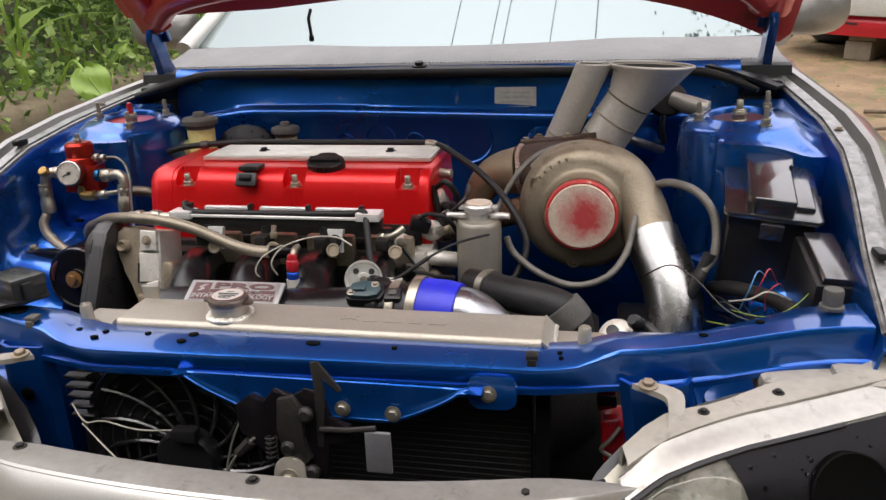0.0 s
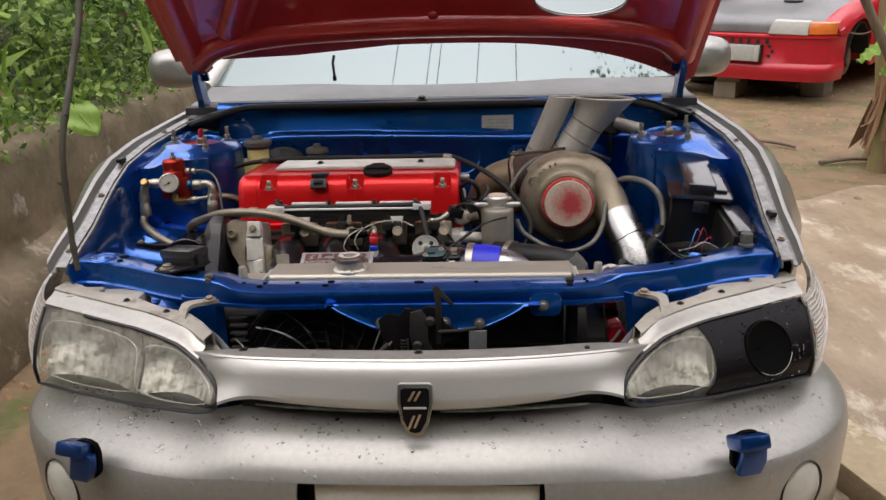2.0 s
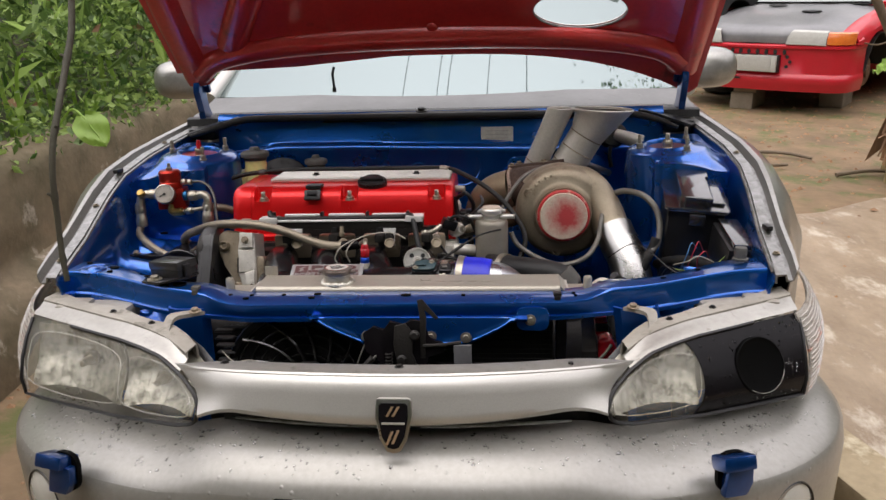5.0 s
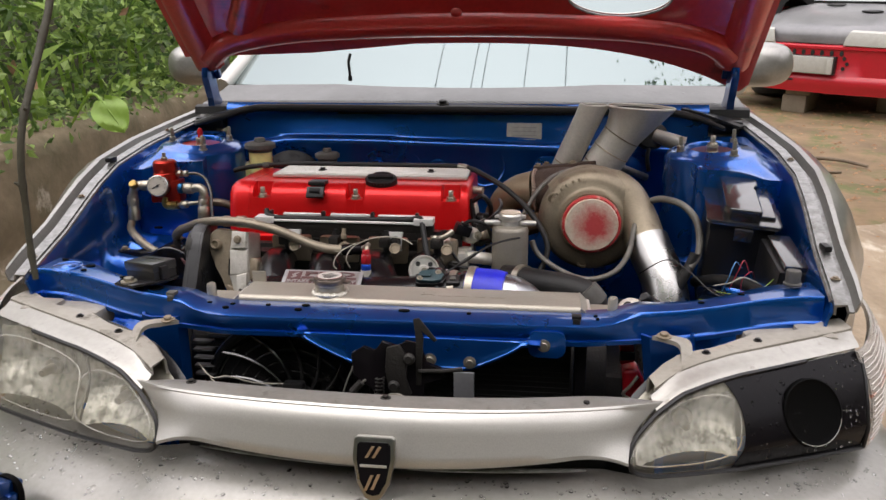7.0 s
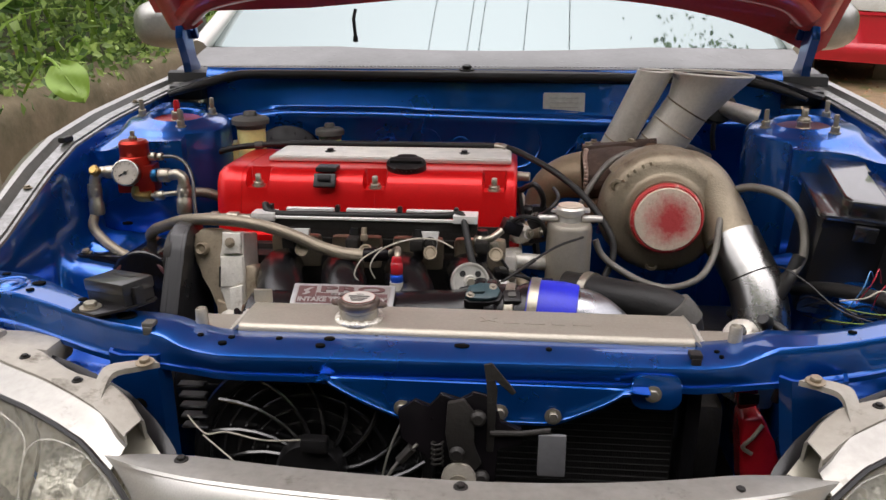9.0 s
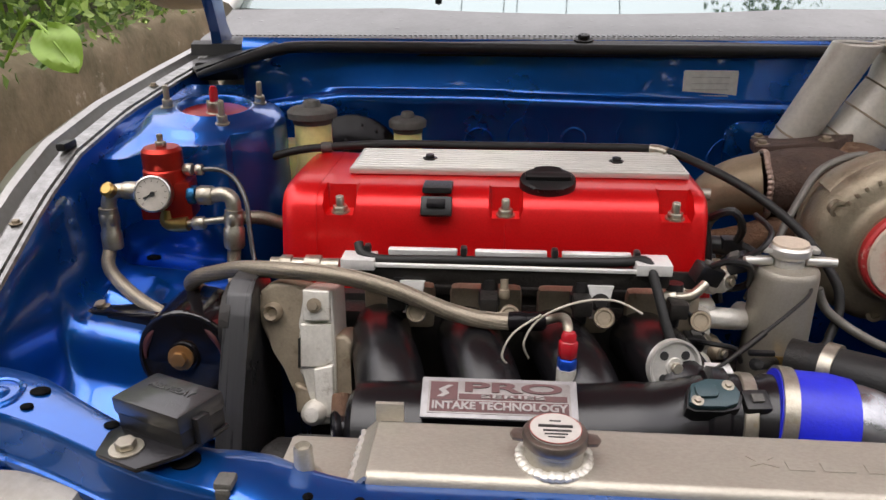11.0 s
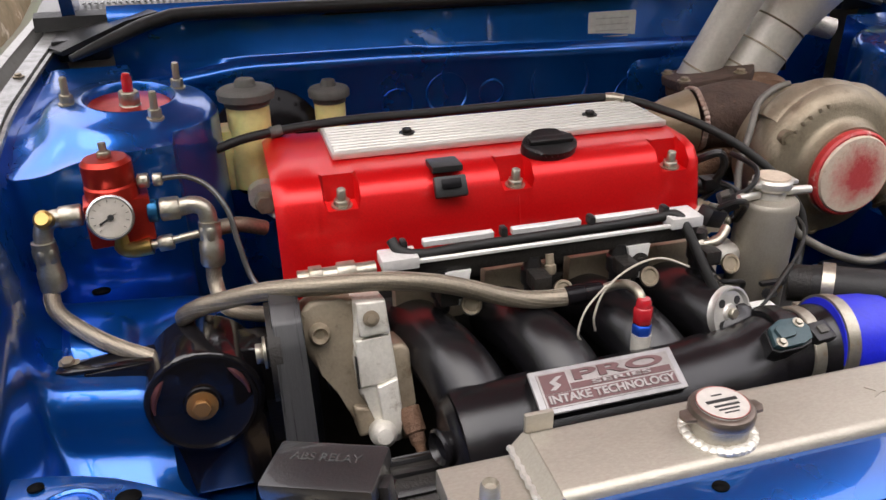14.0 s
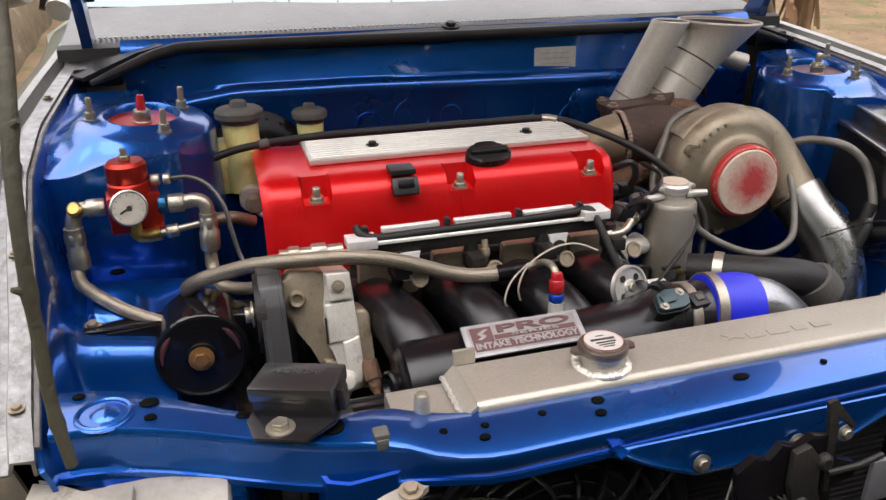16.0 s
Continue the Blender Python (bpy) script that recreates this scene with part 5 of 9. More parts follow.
part("bulkhead_seal", tube(B(), [(-0.60, 0.93, 0.935), (-0.55, 0.965, 0.95), (-0.50, 1.0, 0.963), (-0.42, 1.008, 0.968), (0, 1.003, 0.966), (0.42, 1.008, 0.964), (0.52, 0.99, 0.955), (0.58, 0.94, 0.935)], [0.004, 0.008, 0.009, 0.009, 0.009, 0.009, 0.008, 0.004], 10, smooth=4), RUBBER, bay, "black rubber bulkhead seal")
for s in (-1, 1):
    part("hinge_pocket", box(B(), (s * 0.60, 1.06, 0.93), (0.07, 0.11, 0.03), 0.008), BLACK_PLASTIC, bay)
part("subframe", box(box(box(B(), (0, 0.45, 0.36), (0.9, 0.08, 0.08), 0.01), (0, 0.85, 0.38), (0.9, 0.10, 0.08), 0.01), (0, 0.6, 0.28), (1.1, 0.8, 0.02), 0.004), DARK_METAL, bay, "dark oily subframe")
for s in (-1, 1):
    part("chassis_rail", box(B(), (s * 0.50, 0.60, 0.53), (0.11, 0.78, 0.12), 0.015), BLUE, bay)

# ---- engine ----
engine = thing("engine", "four-cylinder engine with a red valve cover and black intake", "engine", (-0.15, 0.65, 0.45))
part("block", box(box(B(), (-0.155, 0.69, 0.59), (0.44, 0.21, 0.33), 0.012), (-0.155, 0.585, 0.70), (0.42, 0.05, 0.09), 0.008), DARK_METAL, engine, "dark oily engine block")
# valve cover: a section across the car drawn along x
def cover_section(x, lo=0.0):
    return [(x, 0.602, 0.757 + lo), (x, 0.604, 0.785), (x, 0.610, 0.815), (x, 0.616, 0.842), (x, 0.627, 0.855), (x, 0.648, 0.8605), (x, 0.70, 0.8615), (x, 0.78, 0.8615), (x, 0.806, 0.855), (x, 0.815, 0.83), (x, 0.816, 0.757)]


def inset_section(x, f):
    c = Vector((x, 0.706, 0.80))
    return [tuple(c + (Vector(p) - c) * f) for p in cover_section(x)]


NOTCH = (-0.330, -0.149, 0.031)


def notch_section(x):
    """The section through a bolt recess: a ledge and a back wall in place of the shoulder."""
    q = cover_section(x)
    q[3], q[4], q[5] = (x, 0.6130, 0.8335), (x, 0.6370, 0.8345), (x, 0.6440, 0.8600)
    return q


mids = [cover_section(x) for x in (-0.366, 0.050)]
for c in NOTCH:
    mids += [cover_section(c - 0.0185), notch_section(c - 0.0150), notch_section(c + 0.0150), cover_section(c + 0.0185)]
mids.sort(key=lambda q: q[0][0])
secs = [inset_section(-0.383, 0.93), inset_section(-0.381, 0.965), inset_section(-0.375, 0.992)] + mids + [inset_section(0.058, 0.992), inset_section(0.063, 0.965), inset_section(0.065, 0.93)]
cover = part("valve_cover", loft(B(), secs, 0, False, True), RED, engine, "glossy red valve cover")
part("cover_lip", loft(B(), [[(x, y, z) for y, z in ((0.596, 0.752), (0.596, 0.764), (0.603, 0.767), (0.606, 0.752))] for x in (-0.392, -0.2, 0.0, 0.070)], 0, True, True), RED, cover)
# end bulge over the timing chain
part("chain_bulge", loft(B(), [[(x, 0.706 + (y - 0.706) * f, 0.80 + (z - 0.80) * f) for _, y, z in cover_section(0)[:9]] for x, f in ((-0.355, 1.012), (-0.378, 1.012), (-0.388, 0.99), (-0.395, 0.93))], 0.004), RED, cover)
part("cover_seam", tube(B(), [(-0.149, 0.6043, 0.79), (-0.149, 0.6095, 0.816), (-0.149, 0.6125, 0.828)], 0.0010, 6), RED, cover)
top_plate = part("coil_cover", box(B(), (-0.137, 0.727, 0.8655), (0.385, 0.098, 0.007), 0.002), ALU, engine, "ribbed aluminium coil cover")
for k in range(9):
    part("rib", box(B(), (-0.137, 0.688 + 0.0098 * k, 0.8695), (0.378, 0.0042, 0.0028), 0.001, seg=1), ALU, top_plate)
for x in (-0.24, -0.02):
    bolt(top_plate, (x, 0.722, 0.870), (0, 0, 1), 0.0055, BOLT_DARK)
for x in NOTCH:
    piece("acorn_nut", STUD, Matrix.Translation((x, 0.6235, 0.8345)) @ pose(0, 0, 0, 6) @ Matrix.Diagonal((0.0062, 0.0062, 0.0042, 1)), cover, "zinc nut on a washer")
cl = part("cover_clip", box(box(B(), (0, 0, 0.004), (0.034, 0.022, 0.008), 0.003, frame_to((-0.223, 0.612, 0.845), (0, -0.85, 0.52))), (-0.223, 0.632, 0.862), (0.032, 0.030, 0.007), 0.002), BLACK_PLASTIC, cover, "black plastic clip")
part("clip_slot", box(B(), (0, 0.002, 0.010), (0.02, 0.010, 0.003), 0.001, frame_to((-0.223, 0.612, 0.845), (0, -0.85, 0.52))), BLACK_GLOSS, cl)
fm = Matrix.Translation((-0.104, 0.648, 0.857)) @ pose(0, 0, 0, 24) @ Matrix.Scale(1.08, 4)
cap = part("oil_cap", prism(B(), circle(0.019, 28, 0, 0, 1.5, 1.0), 0, 0.015, fm, 0.004), BLACK_PLASTIC, cover, "black oval oil filler cap")
part("cap_grip", box(B(), (0, 0, 0.017), (0.046, 0.009, 0.006), 0.002, fm), BLACK_PLASTIC, cap)
part("breather_stub", tube(B(), [(0.06, 0.70, 0.84), (0.085, 0.695, 0.84)], [0.008, 0.007], 12), ALU_DULL, engine)
part("head_face", box(box(B(), (-0.122, 0.592, 0.742), (0.355, 0.006, 0.088), 0.002), (-0.122, 0.588, 0.760), (0.34, 0.010, 0.010), 0.002), DARK_METAL, engine, "dark oily face of the cylinder head")
# fuel rail
# body coloured dark for the dim bay that its polished side reflects
rail_ob = part("fuel_rail", box(B(), (-0.149, 0.538, 0.8015), (0.320, 0.018, 0.016), 0.003), DARK_METAL, engine, "aluminium fuel rail with its dark reflections put into the colour")
part("front_lip", box(B(), (-0.140, 0.5270, 0.8120), (0.300, 0.0042, 0.0042), 0.0008, seg=1), POLISHED, rail_ob, "bright machined lip")
part("end_plate", box(B(), (-0.294, 0.536, 0.8125), (0.034, 0.026, 0.011), 0.001), POLISHED, rail_ob)
part("end_plate", box(B(), (-0.006, 0.537, 0.8150), (0.034, 0.030, 0.011), 0.001), POLISHED, rail_ob)
for x, w in ((-0.232, 0.070), (-0.143, 0.072), (-0.058, 0.068)):
    part("rear_lip", box(B(), (x, 0.5530, 0.8170), (w, 0.008, 0.007), 0.001, seg=1), POLISHED, rail_ob)
harness = part("rail_harness", tube(B(), [(-0.297, 0.549, 0.826), (-0.291, 0.540, 0.818), (-0.27, 0.534, 0.815), (-0.225, 0.540, 0.8135), (-0.15, 0.541, 0.8135), (-0.07, 0.541, 0.8145), (-0.030, 0.541, 0.816), (-0.012, 0.532, 0.820), (-0.004, 0.515, 0.80), (0.006, 0.49, 0.765), (0.020, 0.475, 0.738)], 0.0050, 10, smooth=5), RUBBER, engine, "black taped wiring harness")
for x in (-0.287, -0.19, -0.10, -0.02):
    part("harness_tie", box(B(), (x, 0.545, 0.822), (0.007, 0.012, 0.010), 0.003, None), BLACK_PLASTIC, harness)
for x in (-0.240, -0.055):
    ms = part("rail_stand", prism(B(), [(-0.013, 0.014), (0.013, 0.014), (0.009, 0.002), (0.008, -0.012), (0.010, -0.020), (-0.010, -0.020), (-0.008, -0.012), (-0.009, 0.002)], -0.005, 0.003, frame_to((x, 0.527, 0.782), (0, -1, 0.1)), 0.001), POLISHED, engine, "aluminium rail stand")
    bolt(ms, (x, 0.522, 0.780), (0, -1, 0.2), 0.006, BOLT_DARK)
part("rail_port", lathe(B(), [(0.004, 0), (0.004, 0.010), (0.0055, 0.011), (0.0055, 0.018), (0.004, 0.020), (0, 0.020)], frame_to((-0.149, 0.528, 0.800), (0, -0.3, -1)), 14), TAN_CAST, rail_ob)
for k in range(4):
    x = -0.262 + 0.0905 * k
    inj = part("injector", lathe(B(), [(0.008, 0), (0.009, 0.012), (0.011, 0.014), (0.011, 0.028), (0.008, 0.032), (0.007, 0.045)], frame_to((x + 0.008, 0.535, 0.798), (0, -0.05, -1)), 16), BLACK_PLASTIC, engine, "black fuel injector")
    part("injector_plug", box(B(), (x + 0.008, 0.517, 0.780), (0.018, 0.024, 0.016), 0.003), DARK_METAL, inj)
    part("port_ring", ring(B(), frame_to((x + 0.028, 0.505, 0.772), (0, -1, 0.5)), 0.0085, 0.0020, 22, 6), TAN_CAST, engine, "round alloy boss")
    part("port_flange", box(B(), (x + 0.004, 0.565, 0.752), (0.075, 0.018, 0.05), 0.008), TAN_CAST, engine)
# intake manifold
manifold = part("intake_plenum", tube(B(), [(-0.288, 0.414, 0.692), (-0.284, 0.414, 0.692), (-0.274, 0.414, 0.693), (-0.258, 0.414, 0.694), (-0.10, 0.415, 0.697), (-0.03, 0.416, 0.703), (0.005, 0.420, 0.712), (0.035, 0.424, 0.722)], [0.018, 0.034, 0.044, 0.048, 0.048, 0.047, 0.040, 0.036], 26, smooth=5), BLACK_SATIN, engine, "satin black intake plenum")
part("plenum_port", lathe(B(), [(0.008, -0.004), (0.010, 0.02), (0.013, 0.022), (0.014, 0.025), (0.012, 0.027), (0.010, 0.022), (0, 0.018)], frame_to((-0.268, 0.404, 0.708), (-1, -0.30, 0.05)) @ Matrix.Scale(1.15, 4), 22), BLACK_SATIN, manifold, "open port at the plenum end")
for k in range(4):
    x = -0.262 + 0.0905 * k
    part("runner", tube(B(), [(x - 0.020, 0.578, 0.716), (x - 0.014, 0.545, 0.727), (x - 0.007, 0.51, 0.731), (x + 0.004, 0.473, 0.725), (x + 0.013, 0.442, 0.706), (x + 0.017, 0.41, 0.681)], [0.029, 0.031, 0.032, 0.033, 0.035, 0.040], 24, smooth=5), BLACK_SATIN, engine, "satin black intake runner")
# throttle body
TB = frame_to((0.028, 0.424, 0.722), (1, -0.08, -0.03))
tb = part("throttle_body", lathe(B(), [(0.0, -0.004), (0.038, -0.004), (0.042, 0.0), (0.042, 0.012), (0.037, 0.016), (0.037, 0.042), (0.040, 0.046), (0.040, 0.058), (0.035, 0.062), (0, 0.062)], TB, 32), BLACK_SATIN, engine, "black throttle body")
TEAL = surface("dark_teal_plastic", (0.022, 0.052, 0.062), (0.03, 0.06, 0.068), 20, 0.4, 0.1, bump=0.1, bscale=300)
SM = Matrix.Translation((0.026, 0.400, 0.752)) @ pose(0, 0, 0, 24, 0, 6)
sensor = part("throttle_sensor", prism(B(), [(-0.026, -0.010), (-0.020, -0.014), (0.004, -0.015), (0.018, -0.012), (0.024, 0.0), (0.018, 0.013), (-0.004, 0.015), (-0.020, 0.010)], -0.012, 0.004, SM, 0.002), BLACK_PLASTIC, tb, "black sensor body")
part("sensor_lid", prism(B(), [(-0.025, -0.009), (-0.019, -0.013), (0.004, -0.014), (0.015, -0.011), (0.020, 0.0), (0.015, 0.012), (-0.004, 0.014), (-0.019, 0.009)], 0.004, 0.0105, SM, 0.002), TEAL, sensor, "dark teal lid")
part("lid_boss", prism(B(), rounded(0.018, 0.012, 0.003), 0.010, 0.014, SM @ Matrix.Translation((-0.009, 0.0, 0)), 0.0012), TEAL, sensor)
for x, y in ((0.011, 0.006), (-0.018, -0.008)):
    bolt(sensor, SM @ Vector((x, y, 0.0105)), SM.to_3x3() @ Vector((0, 0, 1)), 0.0032)
plug = part("sensor_plug", box(box(B(), (0.034, -0.004, -0.002), (0.022, 0.020, 0.015), 0.003, SM), (0.050, -0.006, -0.004), (0.012, 0.014, 0.010), 0.003, SM), BLACK_PLASTIC, sensor, "black plug")
part("plug_lock", box(B(), (0.034, -0.004, 0.0065), (0.010, 0.008, 0.003), 0.001, SM), RUBBER_GREY, plug)
part("plug_lead", tube(B(), [SM @ Vector((0.055, -0.006, -0.004)), SM @ Vector((0.066, -0.012, -0.006)), SM @ Vector((0.074, -0.010, -0.020)), SM @ Vector((0.076, 0.0, -0.040))], 0.0038, 8, smooth=5), BLACK_PLASTIC, plug)
THM = frame_to((0.005, 0.455, 0.750), (0.30, -1, 0.30))
wheel = part("throttle_wheel", lathe(B(), [(0.0, 0.003), (0.008, 0.003), (0.009, 0.001), (0.021, 0.001), (0.0235, 0.004), (0.0255, 0.004), (0.0245, 0.001), (0.0245, -0.001), (0.0255, -0.004), (0.021, -0.004), (0, -0.004)], THM, 36), ALU, tb, "bright throttle cable wheel")
for a in (40, 130, 220, 310):
    part("wheel_slot", prism(B(), circle(0.0042, 12, 0.0148 * math.cos(radians(a)), 0.0148 * math.sin(radians(a))), 0.0009, 0.0016, THM), INK_AND_GAPS, wheel)
part("wheel_nut", prism(B(), circle(0.0055, 6), 0.003, 0.008, THM, 0.0006, 1), ZINC, wheel)
part("cable_stop", box(box(B(), (0.044, 0.458, 0.748), (0.026, 0.018, 0.003), 0.0012), (0.036, 0.452, 0.738), (0.012, 0.004, 0.022), 0.0012), POLISHED, tb, "bright bracket of the throttle cable")
part("cable_end", tube(B(), [(0.052, 0.462, 0.752), (0.075, 0.474, 0.765), (0.090, 0.482, 0.774)], [0.0016, 0.0030, 0.0030], 10), DARK_METAL, tb)
part("throttle_cable", tube(B(), [(0.020, 0.448, 0.742), (0.052, 0.462, 0.752), (0.090, 0.482, 0.774), (0.120, 0.505, 0.786), (0.150, 0.545, 0.785), (0.175, 0.60, 0.775)], 0.0018, 8, smooth=6), RUBBER, tb)
part("throttle_band", lathe(B(), [(0.0385, 0.024), (0.0395, 0.025), (0.0395, 0.035), (0.0385, 0.036)], TB, 32), ZINC, tb)
coupler = thing("intake_coupler", "blue silicone coupler on a polished intake pipe", "hose", (0.15, 0.42, 0.66))
CM = frame_to((0.080, 0.420, 0.727), (1, -0.12, -0.06))
part("sleeve", lathe(B(), [(0.036, 0.0), (0.040, 0.001), (0.041, 0.02), (0.042, 0.045), (0.040, 0.062), (0.036, 0.063)], CM, 36), BLUE_SILICONE, coupler, "bright blue silicone sleeve")
for d in (0.008,):
    cb = part("band_clamp", lathe(B(), [(0.0415, d - 0.006), (0.0428, d - 0.006), (0.0428, d + 0.006), (0.0415, d + 0.006)], CM, 36), ZINC, coupler, "steel band clamp")
    part("clamp_screw", box(B(), (0.046, 0.004, d), (0.010, 0.018, 0.012), 0.003, CM), ZINC, cb)
part("pipe", tube(B(), [CM @ Vector((0, 0, 0.05)), CM @ Vector((0, 0, 0.074)), (0.176, 0.405, 0.708), (0.200, 0.400, 0.680), (0.212, 0.398, 0.64), (0.214, 0.398, 0.58)], 0.0355, 26, smooth=6), DULL_PIPE, coupler, "polished aluminium pipe")
# name plate on the plenum
np_ = thing("intake_name_plate", "printed metal name plate on a black block", "plate", (-0.152, 0.3915, 0.735))
tilt = Matrix.Translation((-0.152, 0.3915, 0.7485)) @ pose(0, 0, 0, 27, 0.0, 0.5) @ Matrix.Diagonal((0.965, 0.72, 1, 1))
blockp = part("block", box(B(), (0, 0, -0.013), (0.134, 0.052, 0.024), 0.002, tilt), BLACK_SATIN, np_)
part("rim", box(B(), (0, 0, 0.0), (0.136, 0.054, 0.0035), 0.0015, tilt), PLATE_RIM, np_, "bare metal rim")
part("face", box(B(), (0, 0, 0.002), (0.124, 0.043, 0.0012), 0.0003, tilt), PLATE_PINK, np_)
part("band", box(B(), (0, -0.0125, 0.0028), (0.120, 0.0145, 0.0006), 0.0, tilt), MAROON, np_)
part("mark", box(B(), (-0.048, 0.0075, 0.0028), (0.024, 0.024, 0.0006), 0.0, tilt), MAROON, np_, "maroon emblem square")
part("mark_stroke", prism(B(), [(-0.054, -0.0005), (-0.049, 0.004), (-0.053, 0.009), (-0.045, 0.015), (-0.040, 0.015), (-0.047, 0.009), (-0.043, 0.004), (-0.049, -0.001)], 0.0031, 0.0036, tilt), PLATE_PINK, np_)
lettering("PRO", 0.021, tilt @ Matrix.Translation((0.012, 0.0125, 0.0030)) @ Matrix.Diagonal((2.15, 0.85, 1, 1)), MAROON, np_, bold=0.0006)
lettering("SERIES", 0.0070, tilt @ Matrix.Translation((0.012, 0.0005, 0.0034)) @ Matrix.Diagonal((2.9, 0.9, 1, 1)), PLATE_PINK, np_, bold=0.0001)
part("band", box(B(), (0.012, 0.0005, 0.0027), (0.094, 0.0075, 0.0006), 0.0, tilt), MAROON, np_)
lettering("INTAKE TECHNOLOGY", 0.0135, tilt @ Matrix.Translation((0, -0.0125, 0.0034)) @ Matrix.Diagonal((0.82, 0.98, 1, 1)), PLATE_PINK, np_, bold=0.00045)
# pulley end
belt_line = [(0.530, 0.806), (0.510, 0.806), (0.494, 0.797), (0.482, 0.78), (0.462, 0.745), (0.440, 0.705), (0.42, 0.66), (0.40, 0.60), (0.41, 0.55), (0.46, 0.52), (0.52, 0.54), (0.555, 0.60), (0.562, 0.70), (0.560, 0.775), (0.548, 0.799)]
belt = part("drive_belt", prism(B(), belt_line, -0.0125, 0.0125, Matrix(((0, 0, 1, -0.4005), (1, 0, 0, -0.014), (0, 1, 0, 0), (0, 0, 0, 1))), 0.0025), RIBBED_RUBBER, engine, "black ribbed drive belt")
part("pulley_face", lathe(B(), [(0.0, 0.006), (0.012, 0.006), (0.014, 0.001), (0.036, 0.0), (0.040, 0.004), (0.043, 0.004), (0.043, -0.006)], frame_to((-0.4135, 0.503, 0.757), (-1, 0, 0)), 32), DARK_METAL, engine, "dark pulley face")
bolt(engine, (-0.420, 0.503, 0.757), (-1, 0, 0), 0.009)
PF = frame_to((0, 0.50, 0.80), (0, -1, 0.28))


def front_cast(name, outline, h0, h1, mat, label="", bevel=0.004, parent=None):
    """A casting drawn as its front outline in x, z and given depth."""
    return part(name, prism(B(), [(x, (z - 0.80) * 1.038) for x, z in outline], h0, h1, PF, bevel, 3), mat, parent or engine, label)


brk = front_cast("tensioner_bracket", [(-0.387, 0.792), (-0.380, 0.800), (-0.370, 0.802), (-0.352, 0.799), (-0.340, 0.797), (-0.342, 0.767), (-0.346, 0.740), (-0.343, 0.715), (-0.334, 0.702), (-0.334, 0.684), (-0.350, 0.682), (-0.356, 0.700), (-0.364, 0.718), (-0.376, 0.736), (-0.386, 0.754), (-0.391, 0.772), (-0.390, 0.788)], -0.045, -0.006, TAN_CAST, "oil-stained cast bracket", 0.006)
front_cast("bracket_arm", [(-0.353, 0.706), (-0.330, 0.700), (-0.320, 0.694), (-0.318, 0.680), (-0.350, 0.676)], -0.03, 0.0, TAN_CAST, "", 0.004, brk)
part("bracket_boss", lathe(B(), [(0.009, -0.01), (0.0095, 0.006), (0.007, 0.010), (0.004, 0.005), (0, 0.005)], PF @ Matrix.Translation((-0.374, -0.028, -0.004)), 18), TAN_CAST, brk)
pump = front_cast("pump_body", [(-0.343, 0.797), (-0.315, 0.796), (-0.312, 0.745), (-0.310, 0.700), (-0.312, 0.668), (-0.330, 0.666), (-0.335, 0.700), (-0.346, 0.716), (-0.348, 0.748), (-0.344, 0.763)], -0.06, 0.002, CAST, "bright cast pump body", 0.003)
front_cast("pump_block", [(-0.342, 0.797), (-0.316, 0.796), (-0.315, 0.768), (-0.341, 0.767)], -0.02, 0.009, CAST, "", 0.002, pump)
front_cast("pump_block", [(-0.345, 0.764), (-0.314, 0.765), (-0.312, 0.730), (-0.322, 0.724), (-0.345, 0.722)], -0.02, 0.005, CAST, "", 0.002, pump)
front_cast("pump_block", [(-0.331, 0.722), (-0.312, 0.727), (-0.311, 0.690), (-0.314, 0.676), (-0.328, 0.676)], -0.02, 0.009, CAST, "", 0.002, pump)
front_cast("pump_slot", [(-0.347, 0.750), (-0.3455, 0.750), (-0.3455, 0.722), (-0.347, 0.722)], 0.0, 0.0055, DARK_METAL, "", 0.0003, pump)
part("pump_knob", lathe(B(), [(0.011, -0.03), (0.0125, -0.004), (0.0115, 0.004), (0.007, 0.009), (0, 0.010)], frame_to((-0.330, 0.456, 0.684), (0, -0.9, 0.35)), 22), CAST, pump, "round cast foot")
bolt(pump, PF @ Vector((-0.330, -0.018, 0.010)), (0, -1, 0.28), 0.0045, BOLT_RUST)
front_cast("pump_cover", [(-0.314, 0.752), (-0.302, 0.753), (-0.296, 0.746), (-0.297, 0.723), (-0.301, 0.699), (-0.297, 0.680), (-0.304, 0.664), (-0.315, 0.666), (-0.321, 0.679), (-0.317, 0.728)], -0.05, -0.004, TAN_CAST, "oil-stained pump cover", 0.005)
part("pump_outlet", lathe(B(), [(0.012, -0.03), (0.012, -0.002), (0.009, 0.0), (0.0085, 0.010), (0.006, 0.013), (0.0055, 0.022), (0.004, 0.024), (0.003, 0.018), (0, 0.018)], frame_to((-0.302, 0.450, 0.682), (0.10, -0.75, -0.66)) @ Matrix.Scale(0.8, 4), 16), RUST, engine)
alt = part("alternator", lathe(B(), [(0, 0.05), (0.045, 0.048), (0.052, 0.04), (0.052, -0.02), (0.045, -0.03), (0, -0.03)], frame_to((-0.335, 0.395, 0.635), (1, 0, 0)), 28), DARK_METAL, engine, "dark alternator with cooling slots")
for k in range(9):
    a = radians(20 + 22 * k)
    part("slot_fin", box(B(), (0.0535, 0, 0.022), (0.005, 0.007, 0.045), 0.001, frame_to((-0.335, 0.395, 0.635), (1, 0, 0)) @ pose(0, 0, 0, 0, 0, math.degrees(a))), BLACK_PLASTIC, alt)
# end of the head by the gearbox
part("thermostat_housing", box(box(B(), (0.035, 0.585, 0.715), (0.065, 0.05, 0.075), 0.010), (0.060, 0.60, 0.74), (0.03, 0.04, 0.03), 0.006), CAST, engine, "cast thermostat housing")
